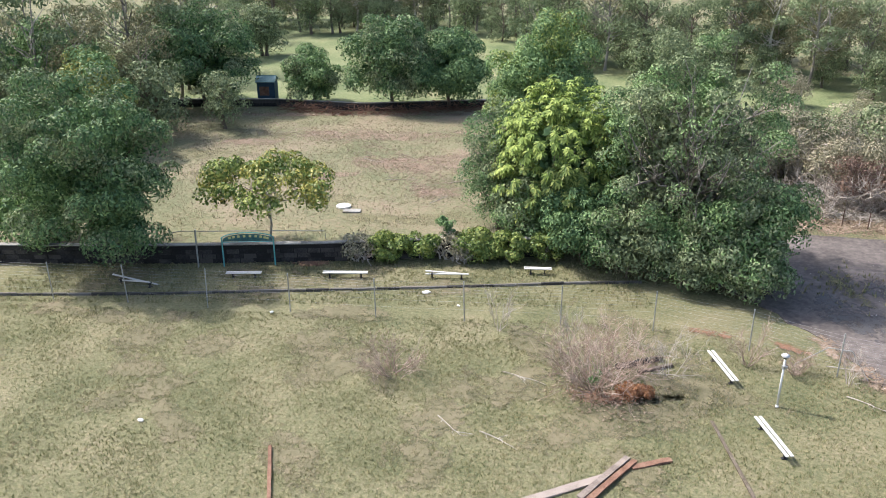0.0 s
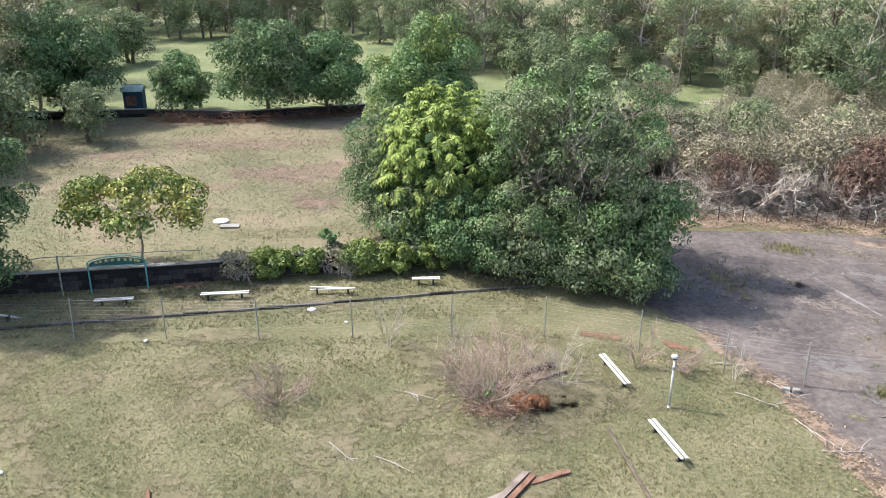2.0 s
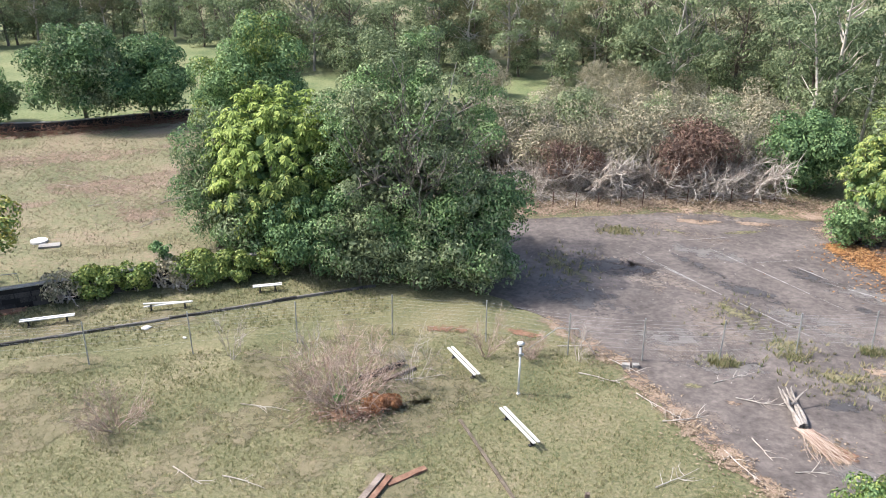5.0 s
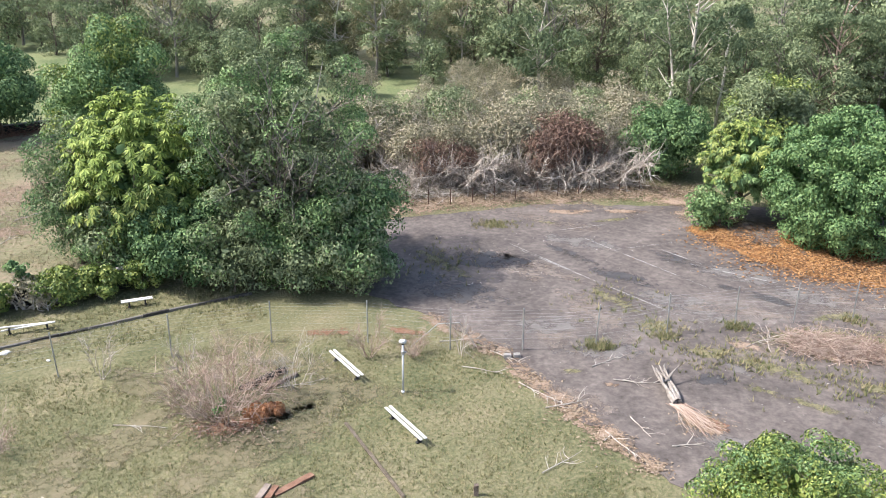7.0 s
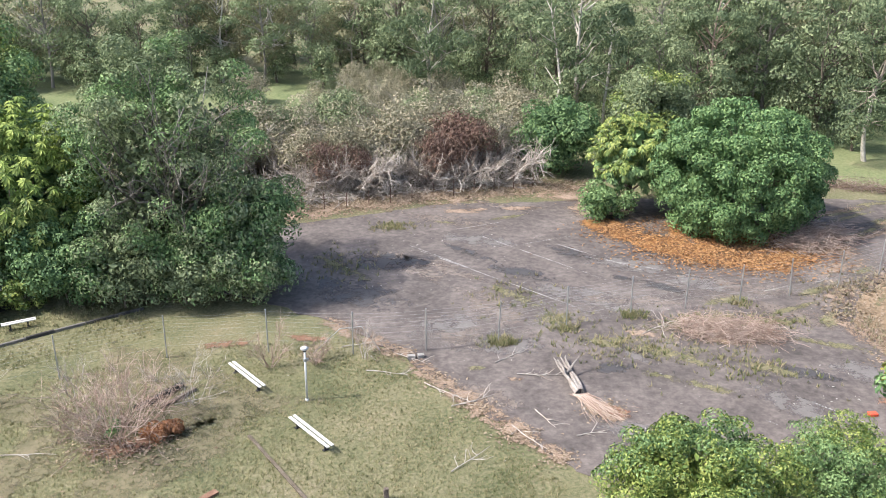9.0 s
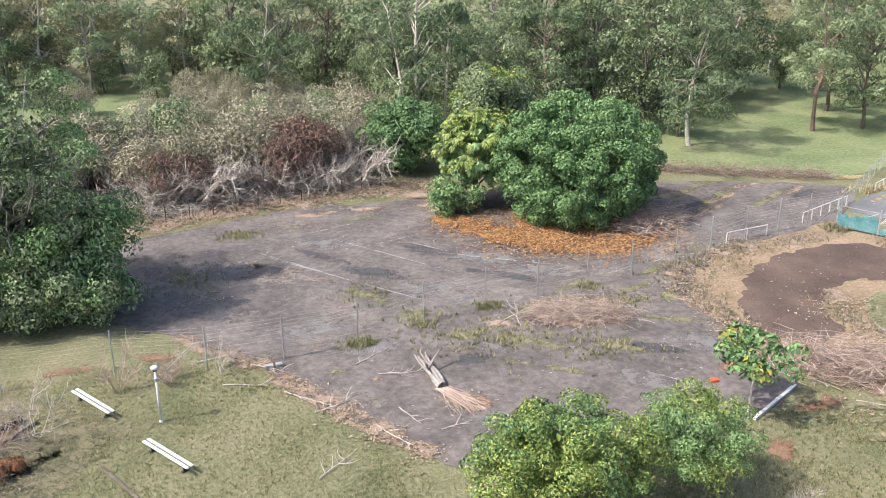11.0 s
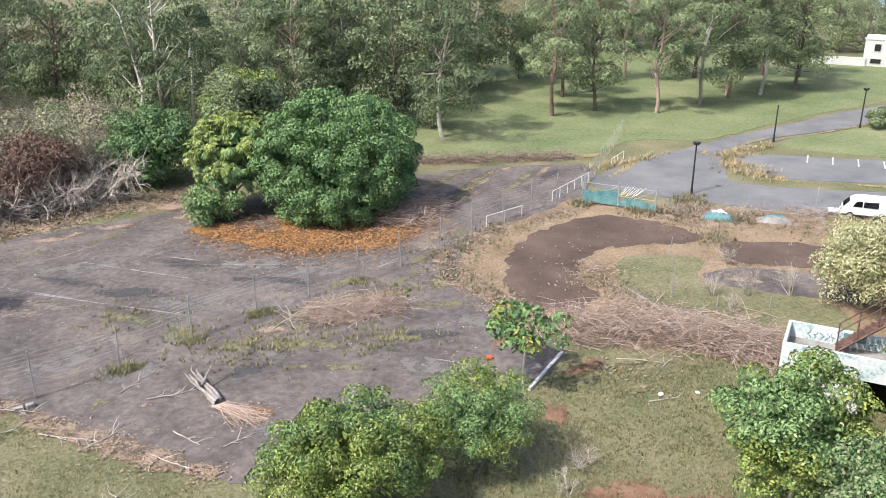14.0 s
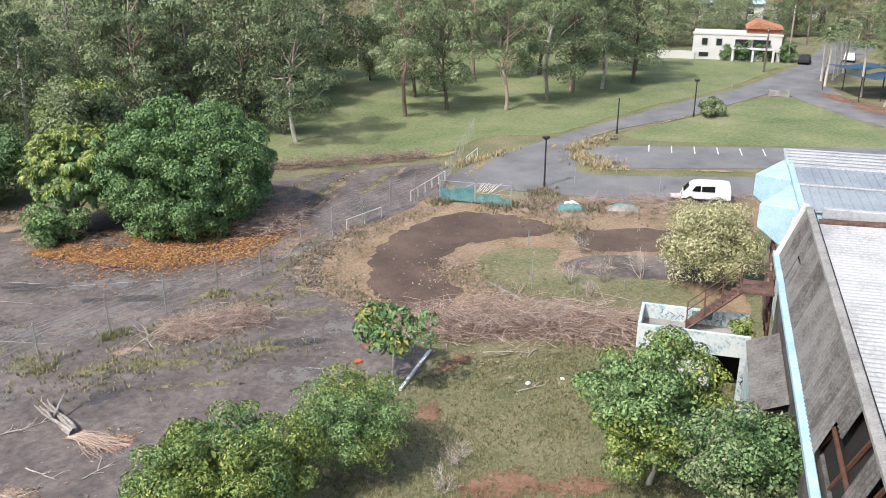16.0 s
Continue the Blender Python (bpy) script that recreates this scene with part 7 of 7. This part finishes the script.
# ---- grass blades ----
def tufts(name, label, count, region, seed, mat, size=(.07, .16), blades=4):
    """Many small tufts of blades, denser in drifts."""
    rng = np.random.default_rng(seed)
    x, y = region(rng, count)
    den = np.sin(x * .9 + 1.3 * np.sin(y * .7)) + np.sin(y * 1.1 + np.sin(x * .5) * 2) + rng.normal(0, 1.6, len(x))
    keep = den > -1.0
    x, y = x[keep], y[keep]
    n = len(x)
    s = rng.uniform(*size, n)
    v = []
    for b in range(blades):
        g = rng.uniform(0, 2 * math.pi, n)
        lean = rng.uniform(.3, 1.1, n)
        ca, sa = np.cos(g), np.sin(g)
        w = s * .16
        bx, by = x + rng.normal(0, .05, n), y + rng.normal(0, .05, n)
        v.append(np.stack([np.stack([bx - sa * w, by + ca * w, np.full(n, -.01)], 1), np.stack([bx + sa * w, by - ca * w, np.full(n, -.01)], 1), np.stack([bx + ca * lean * s, by + sa * lean * s, s * 1.0 + .01], 1)], 1))
    v = np.concatenate(v).reshape(-1, 3)
    f = np.arange(len(v)).reshape(-1, 3)
    me = bpy.data.meshes.new(name)
    me.vertices.add(len(v))
    me.vertices.foreach_set("co", v.astype(np.float32).ravel())
    me.loops.add(len(v))
    me.loops.foreach_set("vertex_index", f.astype(np.int32).ravel())
    me.polygons.add(len(f))
    me.polygons.foreach_set("loop_start", np.arange(0, len(v), 3, dtype=np.int32))
    me.materials.append(mat)
    me.update(calc_edges=True)
    return tagged(link_mesh(name, me), label, "grass", kind="stuff")


M_BLADE = material("grass_blades", [(0.124, 0.147, 0.061), (0.200, 0.210, 0.097), (0.292, 0.268, 0.146), (0.368, 0.315, 0.195)], 0.25, 2.0, .8, 0, island=.5, translucent=.3, spread=(.3, .7))
M_BLADE_DRY = material("dry_grass_blades", [(0.185, 0.172, 0.104), (0.269, 0.237, 0.155), (0.353, 0.301, 0.216)], 0.25, 2.0, .8, 0, island=.5, translucent=.3, spread=(.3, .7))


def lawn_area(rng, n):
    x, y = rng.uniform(-54, 9, n), rng.uniform(14, 44, n)
    ok = (y < 44.5 + np.minimum(0, x + 8) * .42) & ((x < 0) | (y < 46 - x * 1.75 - .6))
    return x[ok], y[ok]


def strip_area(rng, n):
    t, w = rng.random(n), rng.uniform(-3.5, 3.5, n)
    x = -50 + 38 * t - w * .5
    y = 31 + 18 * t + w * .87
    return x, y


def right_area(rng, n):
    x, y = rng.uniform(17, 37, n), rng.uniform(15, 31, n)
    ok = (y < 30.5 - np.abs(x - 24) * .3) & (y > 33 - x * .75)
    return x[ok], y[ok]


def field_area(rng, n):
    x, y = rng.uniform(-78, -25, n), rng.uniform(42, 84, n)
    ok = (y > 44 + (x + 33) * .55) & (y < 84 + (x + 50) * .4)
    return x[ok], y[ok]


tufts("lawn_blades", "short olive and straw grass blades on the lawn", 110000, lawn_area, 801, M_BLADE, (.05, .12))
tufts("strip_blades", "grass blades between kerb and wall", 10000, strip_area, 802, M_BLADE)
tufts("right_lawn_blades", "short grass blades on the lawn by the porch", 16000, right_area, 803, M_BLADE)
tufts("field_blades", "dry grass blades in the field", 36000, field_area, 804, M_BLADE_DRY, (.08, .2), 3)


def scatter(name, label, spots, seed, mat, size=(.04, .12), z=.075):
    """Fallen leaves and chips lying about: (x, y, spread, count)."""
    rng = np.random.default_rng(seed)
    c = np.concatenate([np.stack([rng.normal(x, s, n), rng.normal(y, s * .8, n), z + rng.uniform(.005, .03, n)], 1) for x, y, s, n in spots])
    return tagged(link_mesh(name, leaf_mesh(name, c, np.tile([0, 0, 1.0], (len(c), 1)), size[1], size[0], mat, rng, 0, .25)), label, "litter", kind="stuff")


M_CHIP = material("pale_chips", [(.20, .18, .16), (.30, .28, .26), (.42, .40, .37)], 1.0, 8.0, .9, 0, island=.5)
M_TANLEAF = material("tan_fallen_leaves", [(.17, .125, .085), (.26, .20, .14), (.34, .27, .20)], 1.0, 8.0, .9, 0, island=.5)
M_DEADLEAF = material("brown_fallen_leaves", [(0.154, 0.080, 0.041), (0.275, 0.150, 0.072), (0.396, 0.230, 0.108)], 1.0, 8.0, .9, 0, island=.6)
scatter("pale_chips", "pale chips and scraps scattered on the asphalt", [(12, 50, 9, 130), (18, 40, 6, 90), (6, 55, 4, 60), (35, 40, 4, 70), (22, 36, 4, 60), (44, 56, 5, 60), (42, 44, 4, 40)], 901, M_CHIP, (.07, .16))
scatter("fallen_leaves", "orange-brown leaves fallen round the domed tree", [(24, 54.5, 2.2, 1500), (28, 52, 1.8, 1500), (31.5, 53, 1.8, 1100), (21, 59, 1.6, 1000), (28, 56, 3, 1500)], 902, M_DEADLEAF, (.12, .22), .09)
scatter("fallen_leaves", "dry leaves and bark along the court's far side", [(x, 67.5 + max(0, x) * .16, 1.5, 420) for x in range(-4, 22, 2)] + [(30.5, 44, 1.2, 350), (33, 47, 1.4, 350), (38, 48.8, 1.4, 350), (37.5, 38, 1.2, 300), (36, 33, 1.4, 350), (38.5, 28, 1.5, 350), (30, 38, .9, 250)], 903, M_TANLEAF, (.12, .22), .08)
scatter("fallen_leaves", "dry leaves along the lawn's edge", [(2.8, 42, .6, 120), (4.5, 39, .6, 140), (6.2, 36, .6, 160), (7.8, 33.4, .6, 180), (9.2, 31.4, .5, 120), (-10, 34.6, 1.2, 400), (31, 28, 1.6, 250), (12.4, 35, .6, 250)], 904, M_TANLEAF, (.09, .18), .07)


def clump_area(spots):
    def region(rng, n):
        k = rng.integers(0, len(spots), n)
        q = np.array(spots)[k]
        return rng.normal(q[:, 0], q[:, 2]), rng.normal(q[:, 1], q[:, 3])
    return region


M_STRAWBLADE = material("straw_blades", [(.34, .28, .17), (.45, .38, .24), (.55, .47, .31)], 0.5, 2.0, .9, 0, island=.5, translucent=.3)
tufts("straw_tufts", "tall golden dry grass on the road verge", 1300, clump_area([(71.5, 53.2, 1.8, .5), (69.5, 52.6, 1.0, .5), (66.6, 49.8, .9, .9), (66.0, 47.6, .8, .8), (58.5, 56.8, 2.0, .4)]), 805, M_STRAWBLADE, (.2, .5), 5)
tufts("weed_tufts", "tufts of weedy grass in the court's cracks", 2600, clump_area([(10.6, 48.6, 1.3, 1.9), (12.4, 45, .9, .5), (17, 45, .4, .3), (20.6, 43.9, 1.8, .7), (17, 40.5, 2.4, 1.5), (21.5, 38.4, 1.8, 1.2), (14.5, 41.6, 1.5, 1.0), (25, 43, 1.6, .5), (0, 54.4, 1.4, 2.0), (4.1, 61.9, .9, .5), (12.8, 43.8, .4, .3), (24.2, 45.8, .4, .3), (8.6, 42.5, .5, .3)]), 806, M_BLADE, (.12, .32), 4)
tufts("loop_tufts", "dry weeds round the old loop", 2400, clump_area([(30.3, 40, .6, 3.0), (33, 46.6, 1.8, .9), (40, 48.6, 3.0, .6), (37, 36, .7, 2.4), (38.5, 29, 1.0, 2.4), (52, 41, 2.4, 1.6), (58, 37, 2.6, 1.8), (49.5, 38.2, 1.0, .8)]), 807, M_BLADE_DRY, (.1, .32), 4)
tufts("gate_weeds", "dry weeds and grass round the gate and lamp post", 1300, clump_area([(55.0, 45.4, .7, .7), (53.6, 43.6, .9, .8), (54.4, 40.4, .8, .6), (47.0, 49.8, .5, .5), (49.6, 45.6, .8, .8), (51.5, 43.8, .7, .7)]), 808, M_BLADE_DRY, (.15, .5), 4)
